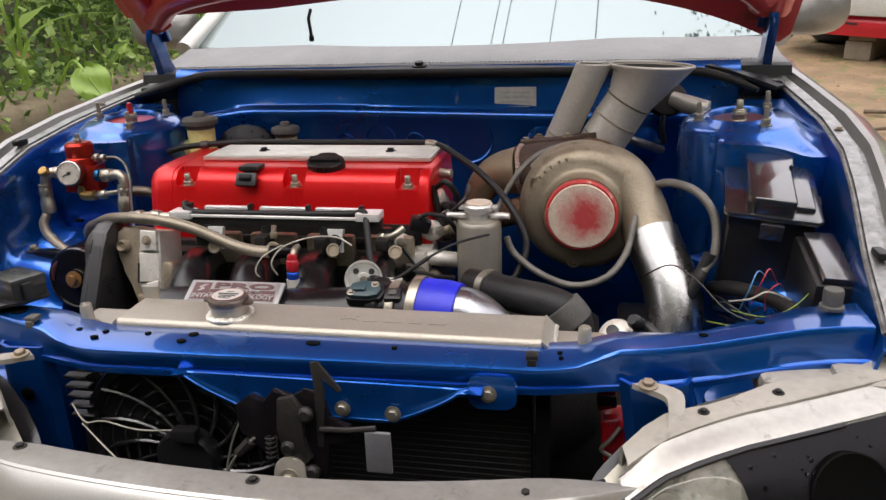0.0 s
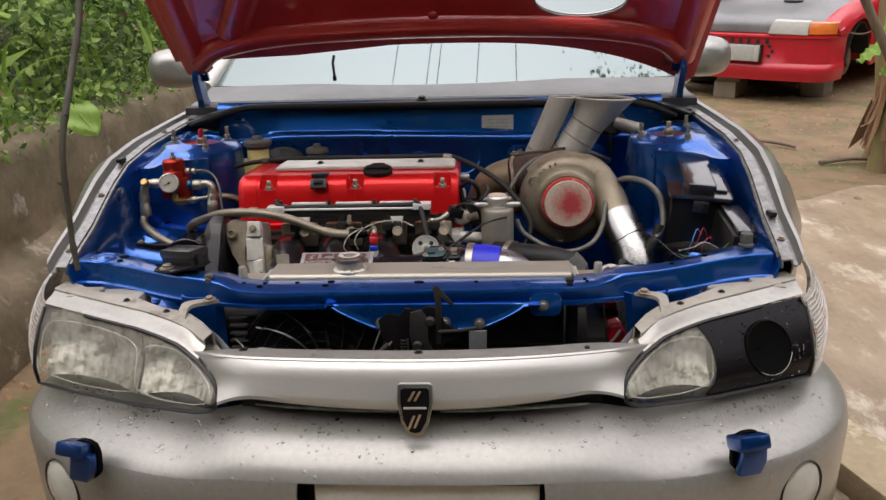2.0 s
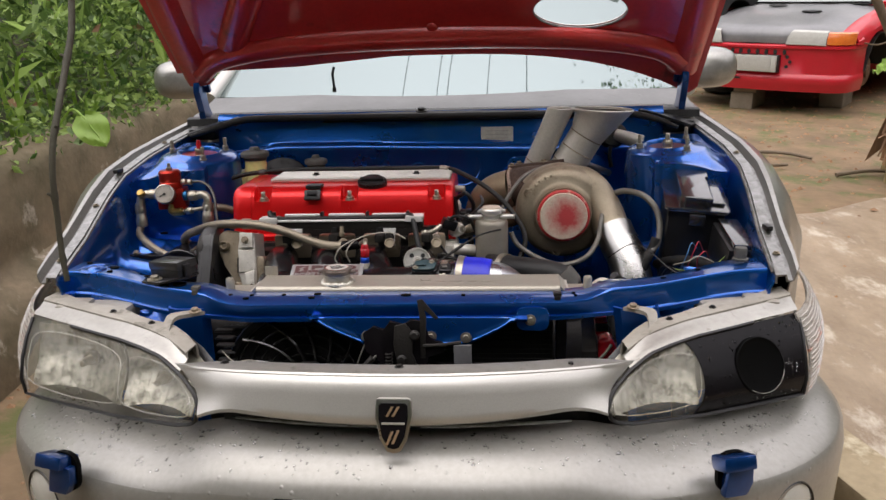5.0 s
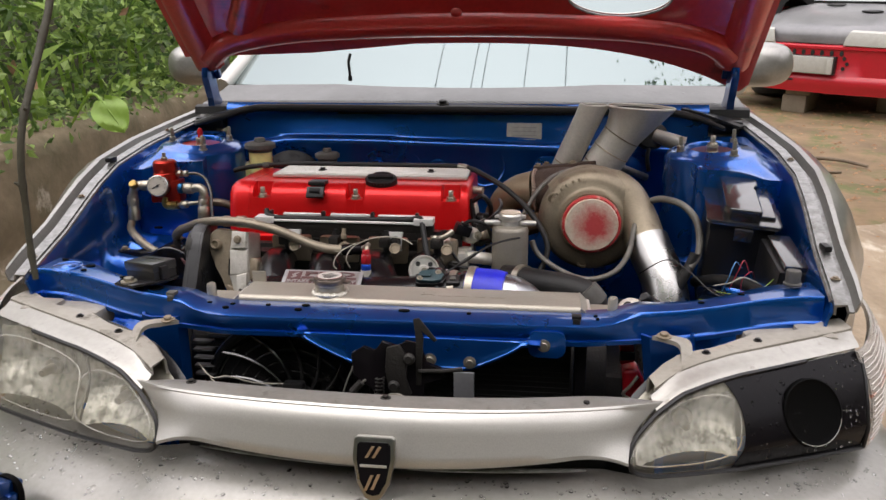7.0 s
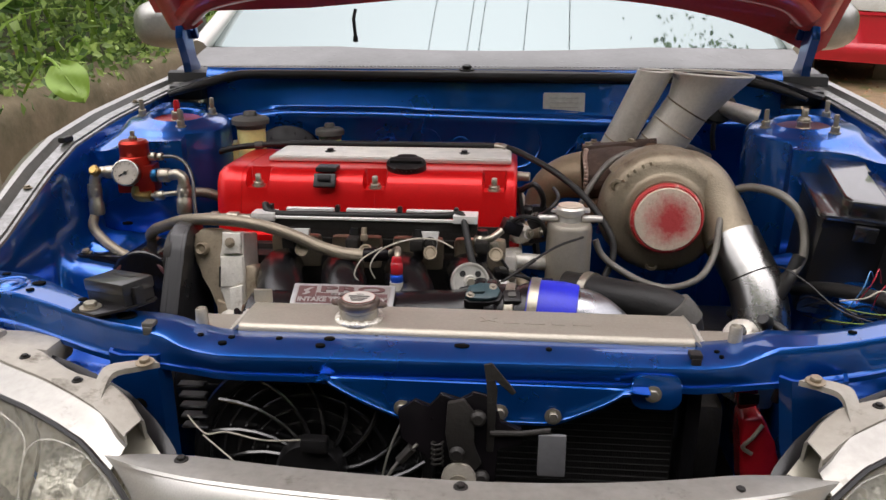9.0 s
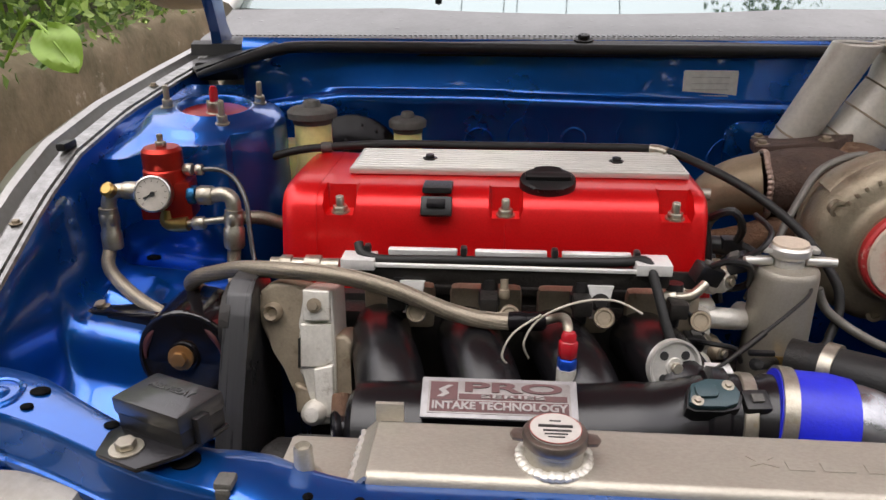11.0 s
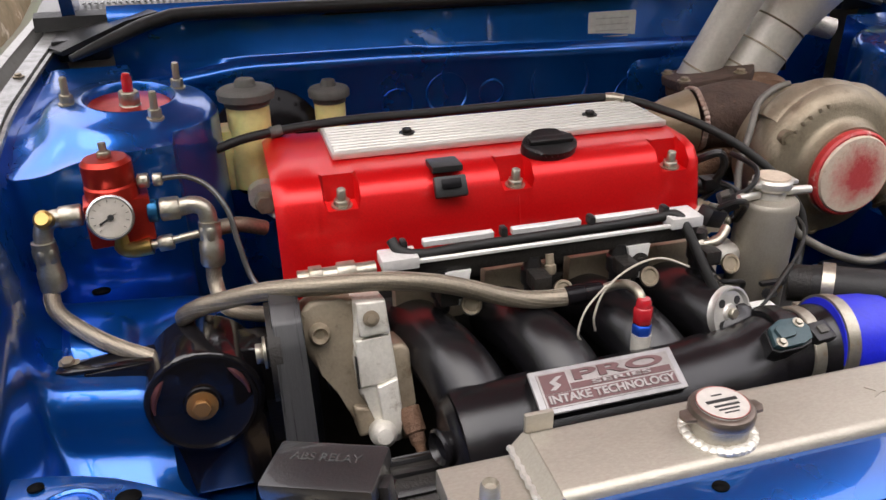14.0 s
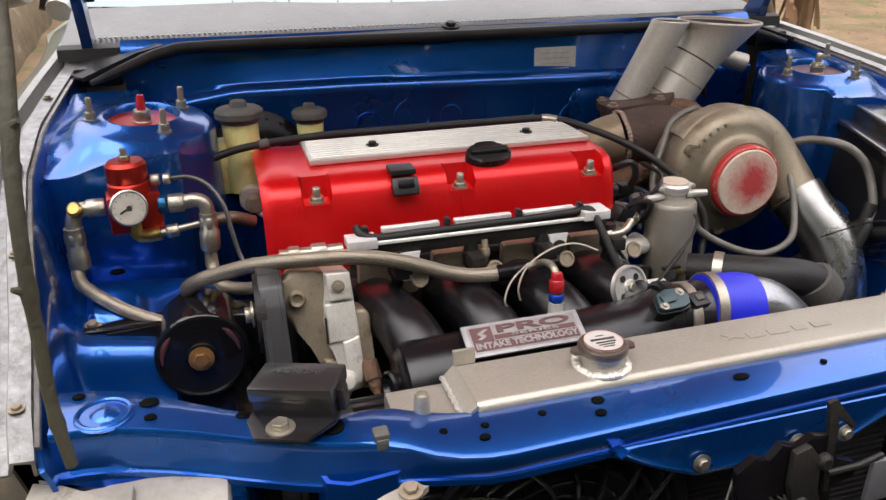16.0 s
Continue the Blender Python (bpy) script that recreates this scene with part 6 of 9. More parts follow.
part("water_pipe", tube(B(), [(0.045, 0.588, 0.738), (0.085, 0.585, 0.737), (0.11, 0.60, 0.73), (0.12, 0.64, 0.72)], 0.0115, 16, smooth=4), CAST, engine)
part("housing_eye", ring(B(), frame_to((0.052, 0.556, 0.695), (0, -1, 0.3)), 0.013, 0.005, 22, 8), CAST, engine)
part("housing_void", lathe(B(), [(0.011, 0), (0, 0)], frame_to((0.052, 0.557, 0.695), (0, -1, 0.3)), 16), INK_AND_GAPS, engine)
for x, z in ((0.020, 0.738), (0.058, 0.722), (0.015, 0.693)):
    bolt(engine, (x, 0.560, z), (0, -1, 0.2), 0.006)
part("cam_sensor", box(lathe(B(), [(0.010, 0), (0.011, 0.02), (0.008, 0.03), (0, 0.03)], frame_to((0.078, 0.655, 0.795), (1, -0.3, 0)), 14), (0.10, 0.645, 0.80), (0.022, 0.018, 0.014), 0.003), BLACK_PLASTIC, engine)
for pts, r in (([(0.066, 0.64, 0.835), (0.072, 0.635, 0.80), (0.075, 0.63, 0.77)], 0.005), ([(0.075, 0.66, 0.79), (0.11, 0.64, 0.80), (0.13, 0.62, 0.785), (0.11, 0.61, 0.765), (0.085, 0.61, 0.76)], 0.004), ([(0.08, 0.64, 0.775), (0.12, 0.65, 0.79), (0.14, 0.66, 0.77), (0.12, 0.63, 0.74)], 0.0035), ([(0.07, 0.70, 0.80), (0.09, 0.68, 0.77), (0.10, 0.66, 0.72)], 0.006)):
    part("sensor_wire", tube(B(), pts, r, 8, smooth=5), BLACK_PLASTIC, engine)
part("cam_plug", lathe(B(), [(0.016, 0), (0.017, 0.008), (0.01, 0.012), (0, 0.012)], frame_to((0.066, 0.668, 0.805), (1, 0, 0)), 18), CAST, engine)
gearbox = part("gearbox", box(lathe(B(), [(0.0, 0.12), (0.10, 0.12), (0.13, 0.06), (0.14, -0.10)], frame_to((0.20, 0.62, 0.53), (1, 0, 0)), 28), (0.26, 0.66, 0.46), (0.24, 0.26, 0.16), 0.02), DARK_METAL, engine, "dark gearbox casing")
# engine mount
mount = thing("engine_mount", "gloss black engine mount with a rusty bolt", "mount", (-0.48, 0.54, 0.62))
MB = Matrix.Translation((-0.478, 0.545, 0.703)) @ pose(0, 0, 0, 90)
part("bracket", prism(B(), [(0.052 * math.cos(radians(a)), 0.004 + 0.052 * math.sin(radians(a))) for a in range(-30, 211, 12)] + [(-0.047, -0.10), (0.055, -0.10)], -0.040, 0.030, MB, 0.005, 3), BLACK_ENAMEL, mount, "gloss black welded bracket")
part("arm", prism(B(), [(-0.130, -0.011), (-0.122, -0.015), (-0.03, -0.018), (-0.03, 0.014), (-0.085, 0.006), (-0.122, 0.005), (-0.130, 0.001)], 0, 0.006, Matrix.Translation((-0.478, 0.568, 0.731)), 0.002), BLACK_ENAMEL, mount, "black mount arm on the inner wing")
part("gusset", prism(B(), [(-0.100, 0.030), (-0.030, 0.034), (-0.035, -0.03), (-0.052, -0.034), (-0.066, -0.022)], 0.0, 0.005, Matrix.Translation((-0.478, 0.555, 0.703)) @ pose(0, 0, 0, 90), 0.0015), BLACK_ENAMEL, mount)
part("engine_arm", prism(B(), [(0.02, 0.044), (0.05, 0.040), (0.088, 0.040), (0.088, 0.006), (0.05, 0.004), (0.02, -0.01)], -0.026, 0.012, MB, 0.004, 2), BLACK_ENAMEL, mount, "gloss black arm to the engine")
fr = frame_to((-0.48, 0.513, 0.708), (0, -1, 0.12))
part("bush", lathe(B(), [(0.046, -0.01), (0.047, 0.001), (0.044, 0.002), (0.043, -0.002), (0.034, -0.003), (0.018, -0.003), (0.016, 0.002), (0, 0.002)], fr, 32), BLACK_ENAMEL, mount)
for a0 in (5, 125):
    part("bush_arc", tube(B(), [fr @ Vector((0.041 * math.cos(a), 0.041 * math.sin(a), -0.0005)) for a in (radians(a0 + 6 * k) for k in range(11))], [0.001, 0.0042, 0.001], 8), MAROON, mount, "dark red rubber bush")
bolt(mount, (-0.48, 0.508, 0.710), (0, -1, 0.12), 0.0085, BOLT_BRASS, "rusty mounting bolt")
bolt(mount, (-0.592, 0.568, 0.736), (0, -0.2, 1), 0.006, BOLT_RUST)

# ---- radiator ----
rad = thing("radiator", "welded aluminium radiator with a printed cap", "radiator", (0.0, 0.31, 0.40))
TANK = [(0.270, 0.730), (0.270, 0.755), (0.275, 0.760), (0.335, 0.761), (0.341, 0.756), (0.341, 0.730)]
part("top_tank", prism(B(), TANK, -0.245, 0.256, Matrix(((0, 0, 1, 0), (1, 0, 0, 0), (0, 1, 0, 0), (0, 0, 0, 1))), 0.003, 2), ALU_DULL, rad, "welded aluminium top tank")
for x0, x1, z in ((-0.314, -0.243, 0.744), (0.256, 0.322, 0.744)):
    part("end_tank", prism(B(), [(y, min(zz, z) if zz > 0.74 else zz) for y, zz in ((0.272, 0.722), (0.272, z - 0.003), (0.277, z), (0.335, z), (0.340, z - 0.003), (0.340, 0.722))], x0, x1, Matrix(((0, 0, 1, 0), (1, 0, 0, 0), (0, 1, 0, 0), (0, 0, 0, 1))), 0.003, 2), ALU_DULL, rad, "aluminium end tank")
for s, x in ((-1, -0.245), (1, 0.256)):
    part("weld_slope", loft(B(), [[(x, 0.271, 0.759), (x, 0.341, 0.760)], [(x + s * 0.014, 0.272, 0.7455), (x + s * 0.014, 0.340, 0.7455)]], 0.003), ALU_DULL, rad)
    part("weld_bead", tube(B(), [(x + s * 0.012 + 0.001 * math.sin(k * 2.1), 0.272 + 0.0034 * k, 0.747 + 0.0006 * (k % 2)) for k in range(21)], 0.0026, 6), ALU, rad)
for x, y in ((-0.291, 0.285), (0.30, 0.287)):
    part("mount_pin", lathe(B(), [(0.0135, 0), (0.0125, 0.003), (0.0075, 0.006), (0.0068, 0.026), (0.0055, 0.028), (0.004, 0.024), (0, 0.024)], Matrix.Translation((x, y, 0.744)), 18), ALU_DULL, rad, "aluminium mounting pin")
part("tab", box(B(), (-0.236, 0.338, 0.768), (0.022, 0.004, 0.016), 0.001), ALU_DULL, rad)
neck = Matrix.Translation((-0.112, 0.300, 0.7600)) @ Matrix.Diagonal((0.90, 0.90, 0.88, 1))
part("filler_neck", lathe(B(), [(0.0235, -0.001), (0.0235, 0.013), (0.0255, 0.015), (0.0255, 0.017), (0, 0.017)], neck, 36), ALU_DULL, rad)
for k in range(30):
    a = 2 * math.pi * k / 30
    part("weld_bead", lathe(B(), [(0.0052, -0.001), (0.0050, 0.0018), (0.0028, 0.0036), (0, 0.0042)], neck @ Matrix.Translation((0.0265 * math.cos(a), 0.0265 * math.sin(a), 0.0005 + 0.0008 * math.sin(3 * a))) @ Matrix.Diagonal((1, 1, 1 + 0.2 * math.sin(k * 2.3), 1)), 8), CAST, rad)
rcap = part("radiator_cap", lathe(B(), [(0.0250, 0.0165), (0.0262, 0.0185), (0.0262, 0.0235), (0.0248, 0.0258), (0.0218, 0.0268), (0, 0.0272)], neck, 40), CAP_METAL, rad, "worn brown metal pressure cap")
for s in (-1, 1):
    part("cap_ear", prism(B(), [(s * 0.020, -0.0085), (s * 0.033, -0.0065), (s * 0.036, 0.0), (s * 0.033, 0.0065), (s * 0.020, 0.0085)][::s], 0.018, 0.0215, neck @ pose(0, 0, 0, 0, 0, -4), 0.0012), CAP_METAL, rcap)
part("cap_label", lathe(B(), [(0.0205, 0.0268), (0.0205, 0.0290), (0, 0.0291)], neck, 32), CAP_LABEL, rcap, "pale printed label")
part("cap_label_rim", ring(B(), neck @ Matrix.Translation((0, 0, 0.0286)), 0.0203, 0.0006, 32, 6), surface("pink_print", (0.38, 0.12, 0.10), None, 20, 0.4, 0.1), rcap)
for dx, dy, w, h in ((0.0, 0.002, 0.027, 0.0040), (0.001, -0.0040, 0.022, 0.0026), (0.0, -0.0085, 0.018, 0.0018), (0, 0.009, 0.009, 0.0014), (0, -0.0125, 0.013, 0.0014)):
    part("label_bar", box(B(), (dx, dy, 0.0293), (w, h * 0.8, 0.0006), 0.0, neck), INK_AND_GAPS, rcap)
emb = part("tank_emblem", prism(B(), [(-0.010, -0.006), (0.0, -0.002), (0.010, -0.006), (0.004, 0.002), (0.010, 0.006), (0.0, 0.003), (-0.010, 0.006), (-0.004, 0.0)], 0, 0.0007, Matrix.Translation((0.035, 0.305, 0.7605))), ALU_DULL, rad, "raised emblem")
for k, w in enumerate((0.018, 0.022, 0.014, 0.02)):
    part("emblem_bar", box(B(), (0.06 + 0.026 * k, 0.302, 0.7610), (w, 0.010, 0.0006), 0.0002, None, 1), ALU_DULL, rad)
part("core", box(B(), (0.0, 0.305, 0.575), (0.49, 0.045, 0.32), 0.002), FIN, rad, "black finned core")
fin = finish(box(B(), (0, 0, 0), (0.47, 0.003, 0.0022)), FIN)
for k in range(38):
    piece("core_tube", fin, Matrix.Translation((0.008, 0.2815, 0.425 + 0.0082 * k)), rad)
part("side_channel", box(B(), (0.258, 0.285, 0.575), (0.016, 0.05, 0.32), 0.003), BLACK_SATIN, rad)
# cooling fan in front of the core
fan = thing("cooling_fan", "black electric fan with curved guard ribs", "fan", (-0.19, 0.255, 0.47))
FC = frame_to((-0.165, 0.262, 0.59), (0, -1, 0))
part("shroud", ring(B(), FC, 0.135, 0.008, 48, 8), BLACK_PLASTIC, fan)
part("motor", lathe(B(), [(0, 0.022), (0.036, 0.020), (0.040, 0.014), (0.040, -0.006)], FC, 28), BLACK_PLASTIC, fan, "black fan motor")
for k in range(1, 6):
    part("guard_ring", ring(B(), FC, 0.04 + 0.0165 * k, 0.0022, 44, 6), BLACK_LID, fan)
for k in range(16):
    a0 = 2 * math.pi * k / 16
    part("guard_rib", tube(B(), [FC @ Vector(((0.038 + 0.019 * j) * math.cos(a0 + 0.10 * j), (0.038 + 0.019 * j) * math.sin(a0 + 0.10 * j), 0.006)) for j in range(6)], 0.0026, 6), BLACK_LID, fan)
for k in range(7):
    a0 = 2 * math.pi * k / 7
    part("blade", loft(B(), [[FC @ Vector((r * math.cos(a0 + d + 1.2 * r), r * math.sin(a0 + d + 1.2 * r), -0.014 - 0.02 * d)) for d in (0, 0.18, 0.36)] for r in (0.038, 0.08, 0.125)], 0.002), BLACK_PLASTIC, fan)
part("motor_plug", box(B(), (-0.155, 0.238, 0.632), (0.032, 0.016, 0.018), 0.005, None), BLACK_PLASTIC, fan)
part("fan_wire", tube(B(), [(-0.30, 0.24, 0.66), (-0.275, 0.225, 0.647), (-0.25, 0.225, 0.65), (-0.21, 0.228, 0.64), (-0.17, 0.235, 0.638)], 0.0010, 8, smooth=5), WIRE_WHITE, fan, "dirty white cable")
part("fan_wire", tube(B(), [(-0.275, 0.22, 0.648), (-0.24, 0.205, 0.63), (-0.20, 0.195, 0.60), (-0.17, 0.19, 0.575)], 0.0009, 6, smooth=5), WIRE_WHITE, fan)
part("fan_wire", tube(B(), [(-0.10, 0.20, 0.61), (-0.11, 0.19, 0.59), (-0.13, 0.19, 0.565)], 0.0016, 6, smooth=4), BLACK_PLASTIC, fan)
for k in range(5):
    part("shroud_louvre", box(B(), (-0.298, 0.256, 0.690 - 0.013 * k), (0.032, 0.014, 0.004), 0.0015, None, 1), BLACK_PLASTIC, fan)
# dark sheet behind the front opening
part("under_tray", box(B(), (0.0, 0.20, 0.40), (0.75, 0.16, 0.01), 0.003), BLACK_PLASTIC, bay, "black tray below the radiator")
# bonnet latch
latch = thing("bonnet_latch", "black rusty bonnet latch", "latch", (0.015, 0.18, 0.60))
LM = frame_to((0.012, 0.172, 0.70), (0, -1, 0.1))
part("plate", prism(B(), [(-0.062, 0.018), (-0.045, 0.030), (-0.030, 0.022), (-0.02, 0.038), (0.0, 0.030), (0.012, 0.040), (0.032, 0.036), (0.038, 0.01), (0.060, 0.004), (0.062, -0.012), (0.036, -0.016), (0.036, -0.055), (0.016, -0.066), (-0.012, -0.055), (-0.03, -0.03), (-0.058, -0.012)], -0.004, 0.004, LM, 0.0015), BLACK_GLOSS, latch, "black pressed latch plate")
part("jaw", prism(B(), [(-0.012, 0.032), (0.004, 0.036), (0.016, 0.02), (0.012, -0.01), (0.022, -0.03), (0.010, -0.045), (-0.008, -0.03), (-0.014, 0.0)], 0.005, 0.013, LM, 0.002), DARK_METAL, latch)
part("hook", prism(B(), [(0.026, -0.02), (0.033, -0.02), (0.036, 0.045), (0.030, 0.060), (0.050, 0.040), (0.054, 0.043), (0.030, 0.072), (0.022, 0.070), (0.027, 0.04)], 0.002, 0.006, LM, 0.001), DARK_METAL, latch, "dark safety hook")
part("spring", tube(B(), [LM @ Vector((-0.022 + 0.006 * math.cos(k * 0.9), -0.01 - 0.0015 * k * 0.5, 0.008 + 0.006 * math.sin(k * 0.9))) for k in range(36)], 0.0012, 5), DARK_METAL, latch)
part("lever", box(B(), (0.102, 0.165, 0.680), (0.027, 0.005, 0.046), 0.002, None), surface("grey_plastic_pad", (0.14, 0.14, 0.145), None, 20, 0.5, 0.1), latch, "grey release pad")
part("lever_arm", tube(B(), [LM @ Vector((0.03, 0.0, 0.006)), LM @ Vector((0.06, 0.002, 0.008)), (0.10, 0.167, 0.706)], 0.003, 8), DARK_METAL, latch)
for dx, dy in ((0.022, -0.045), (-0.002, -0.02), (0.018, 0.018)):
    part("rivet", lathe(B(), [(0.008, 0), (0.008, 0.004), (0.005, 0.007), (0, 0.007)], LM @ Matrix.Translation((dx, dy, 0.010)), 16), DARK_METAL, latch)
part("release_cable", tube(B(), [(-0.03, 0.165, 0.685), (-0.05, 0.16, 0.665), (-0.065, 0.16, 0.64), (-0.08, 0.165, 0.61)], 0.0018, 6, smooth=5), GREY_HOSE, latch)
part("cable_end", tube(B(), [(-0.035, 0.163, 0.682), (-0.048, 0.160, 0.668)], 0.005, 8), DARK_METAL, latch)
part("cable", tube(B(), [(-0.046, 0.178, 0.705), (-0.06, 0.17, 0.67), (-0.072, 0.165, 0.62)], 0.0012, 6, smooth=5), GREY_HOSE, latch)
stay = part("lower_stay", prism(B(), rounded(0.034, 0.05, 0.015), -0.002, 0.002, frame_to((0.012, 0.150, 0.648), (0, -1, 0.2)), 0.001), ALU_DULL, latch, "zinc stay with a bolt")
bolt(stay, (0.012, 0.147, 0.652), (0, -1, 0.2), 0.007)
bottle = thing("red_bottle", "red plastic bottle with a metal clip beside the radiator", "bottle", (0.345, 0.30, 0.56))
RBM = frame_to((0, 0.300, 0), (0, -1, 0))
part("body", prism(B(), [(0.319, 0.659), (0.322, 0.625), (0.330, 0.560), (0.372, 0.560), (0.368, 0.605), (0.358, 0.632), (0.342, 0.664)], -0.024, 0.012, RBM, 0.007, 3), RED_LENS, bottle)
part("neck", prism(B(), [(0.314, 0.700), (0.334, 0.700), (0.338, 0.672), (0.316, 0.666)], -0.014, 0.006, RBM, 0.004, 2), RED_LENS, bottle)
part("band", prism(B(), [(0.315, 0.688), (0.336, 0.688), (0.337, 0.676), (0.316, 0.674)], -0.016, 0.0085, RBM, 0.001, 1), DARK_METAL, bottle, "dark band round the neck")
part("clip", tube(B(), [(0.341, 0.284, 0.655), (0.330, 0.280, 0.640), (0.321, 0.280, 0.628), (0.332, 0.280, 0.620)], 0.0024, 8, smooth=3), ZINC, bottle, "bent metal clip")

# ---- turbocharger and exhaust ----
turbo = thing("turbocharger", "large aged turbocharger with a capped inlet", "turbocharger", (0.29, 0.70, 0.66))
BASE[turbo.name] = Vector((0.29, 0.67, 0.665))
TA = Vector((-0.03, -1, 0.02))
TM = frame_to((0.291, 0.660, 0.797), TA)
part("compressor_cover", lathe(B(), [(0.0, -0.045), (0.060, -0.045), (0.082, -0.040), (0.094, -0.026), (0.0985, -0.006), (0.096, 0.012), (0.088, 0.024), (0.076, 0.030), (0.066, 0.031), (0.060, 0.036), (0.057, 0.046), (0.056, 0.05), (0.0, 0.05)], TM, 56), TURBO, turbo, "aged cast compressor housing")
part("scroll", tube(B(), [TM @ Vector((0.072 * math.cos(a), 0.072 * math.sin(a), -0.012)) for a in (radians(-95 + 10 * k) for k in range(25))] , [0.020 + 0.012 * k / 24 for k in range(25)], 16), TURBO, turbo)
part("outlet", tube(B(), [(0.300, 0.672, 0.868), (0.330, 0.668, 0.862), (0.356, 0.662, 0.840), (0.376, 0.645, 0.802), (0.388, 0.625, 0.770), (0.393, 0.614, 0.757)], [0.022, 0.029, 0.034, 0.037, 0.038, 0.038], 24, smooth=5), TURBO, turbo)
part("outlet_bead", ring(B(), frame_to((0.3925, 0.6155, 0.759), (0.30, -0.62, -0.72)), 0.0385, 0.0030, 36, 6), TURBO, turbo)
part("inlet_ring", lathe(B(), [(0.0525, 0.040), (0.0535, 0.043), (0.0535, 0.058), (0.051, 0.061), (0.046, 0.060)], TM, 44), surface("flaking_red_paint", (0.55, 0.03, 0.03), (0.40, 0.03, 0.03), 30, 0.5, 0.1, stain=(0.62, 0.5, 0.42), stain_scale=40, stain_at=0.56), turbo, "flaking red inlet ring")
part("inlet_cap", lathe(B(), [(0.0485, 0.052), (0.0485, 0.062), (0.047, 0.0640), (0.030, 0.0650), (0.0, 0.0652)], TM, 44), WHITE_PAINT, turbo, "chipped white cap with red wear")
for a in (35, 150, 262, -20):
    m = TM @ Matrix.Translation((0.083 * math.cos(radians(a)), 0.083 * math.sin(radians(a)), 0.022))
    part("boss", lathe(B(), [(0.011, -0.004), (0.010, 0.004), (0.006, 0.005), (0.005, 0.002), (0, 0.002)], m, 18), TURBO, turbo)
for k, a in enumerate((142, 134, 126, 116, 108)):
    m = TM @ pose(0, 0, 0, 0, 0, a - 90) @ Matrix.Translation((0, 0.081, 0.0275))
    part("cast_mark", box(B(), (0, 0, 0), (0.0045, 0.008, 0.0024), 0.0008, m, 1), TURBO, turbo)
part("port_fitting", box(box(B(), (0.378, 0.636, 0.820), (0.020, 0.02, 0.03), 0.004), (0.381, 0.632, 0.792), (0.018, 0.018, 0.022), 0.004), TAN_CAST, turbo)
part("backplate", lathe(B(), [(0.085, -0.062), (0.088, -0.044), (0.07, -0.04)], TM, 40), TAN_CAST, turbo)
part("centre_housing", lathe(B(), [(0.045, -0.12), (0.05, -0.07), (0.06, -0.06)], TM, 28), RUST, turbo)
part("turbine_housing", lathe(B(), [(0, -0.20), (0.05, -0.195), (0.075, -0.175), (0.082, -0.15), (0.075, -0.125), (0.05, -0.115)], TM, 36), RUST, turbo, "rusty turbine housing")
exhaust = thing("exhaust_manifold", "rusty welded exhaust manifold below the stacks", "manifold", (0.19, 0.82, 0.75))
part("elbow", tube(B(), [(0.098, 0.826, 0.735), (0.108, 0.830, 0.772), (0.126, 0.830, 0.798), (0.152, 0.826, 0.812), (0.182, 0.820, 0.818)], [0.024, 0.026, 0.031, 0.037, 0.042], 28, smooth=5), ELBOW, exhaust, "tan tapered exhaust elbow")
WM = frame_to((0.186, 0.8195, 0.8185), (1, -0.12, 0.10))
for k in range(40):
    a = 2 * math.pi * k / 40
    part("weld_bead", lathe(B(), [(0.0042, -0.002), (0.0044, 0.0006), (0.0028, 0.0024), (0, 0.0030)], WM @ pose(0.0425 * math.cos(a), 0.0425 * math.sin(a), 0.001 * math.sin(5 * a), 0, 0, 0) @ frame_to((0, 0, 0), (math.cos(a), math.sin(a), 0.25)), 8), WELD, exhaust)
part("merge_pipe", tube(B(), [(0.188, 0.819, 0.8185), (0.215, 0.816, 0.821), (0.250, 0.812, 0.820), (0.280, 0.805, 0.812)], [0.041, 0.045, 0.050, 0.050], 26, smooth=5), RUST_DARK, exhaust, "dark rusty merge pipe")
fl = Matrix.Translation((0.232, 0.868, 0.860)) @ pose(0, 0, 0, -6, -8, -10)
plate = part("flange_plate", prism(B(), [(-0.050, -0.030), (-0.040, -0.042), (0.045, -0.042), (0.060, -0.02), (0.085, 0.03), (0.075, 0.075), (-0.030, 0.080), (-0.048, 0.05)], -0.008, 0.006, fl, 0.003), RUST_DARK, exhaust, "rusty flange plate under the stacks")
part("flange_plate", prism(B(), [(-0.046, -0.026), (-0.036, -0.038), (0.041, -0.038), (0.056, -0.018), (0.080, 0.03), (0.070, 0.070), (-0.028, 0.075), (-0.044, 0.048)], -0.024, -0.010, fl, 0.003), RUST, exhaust)
for x, y in ((-0.040, -0.020), (0.035, -0.032), (-0.036, 0.055), (0.072, 0.035)):
    bolt(plate, fl @ Vector((x, y, 0.006)), (0, 0, 1), 0.006, BOLT_RUST)
part("riser", lathe(B(), [(0.050, -0.040), (0.046, -0.005), (0.044, 0.0)], frame_to((0.250, 0.862, 0.848), (0.1, 0.35, 1)), 26), RUST_DARK, exhaust)
part("runner_pipe", tube(B(), [(0.10, 0.80, 0.735), (0.14, 0.80, 0.740), (0.18, 0.80, 0.752), (0.24, 0.80, 0.775)], 0.022, 18, smooth=4), RUST, exhaust)


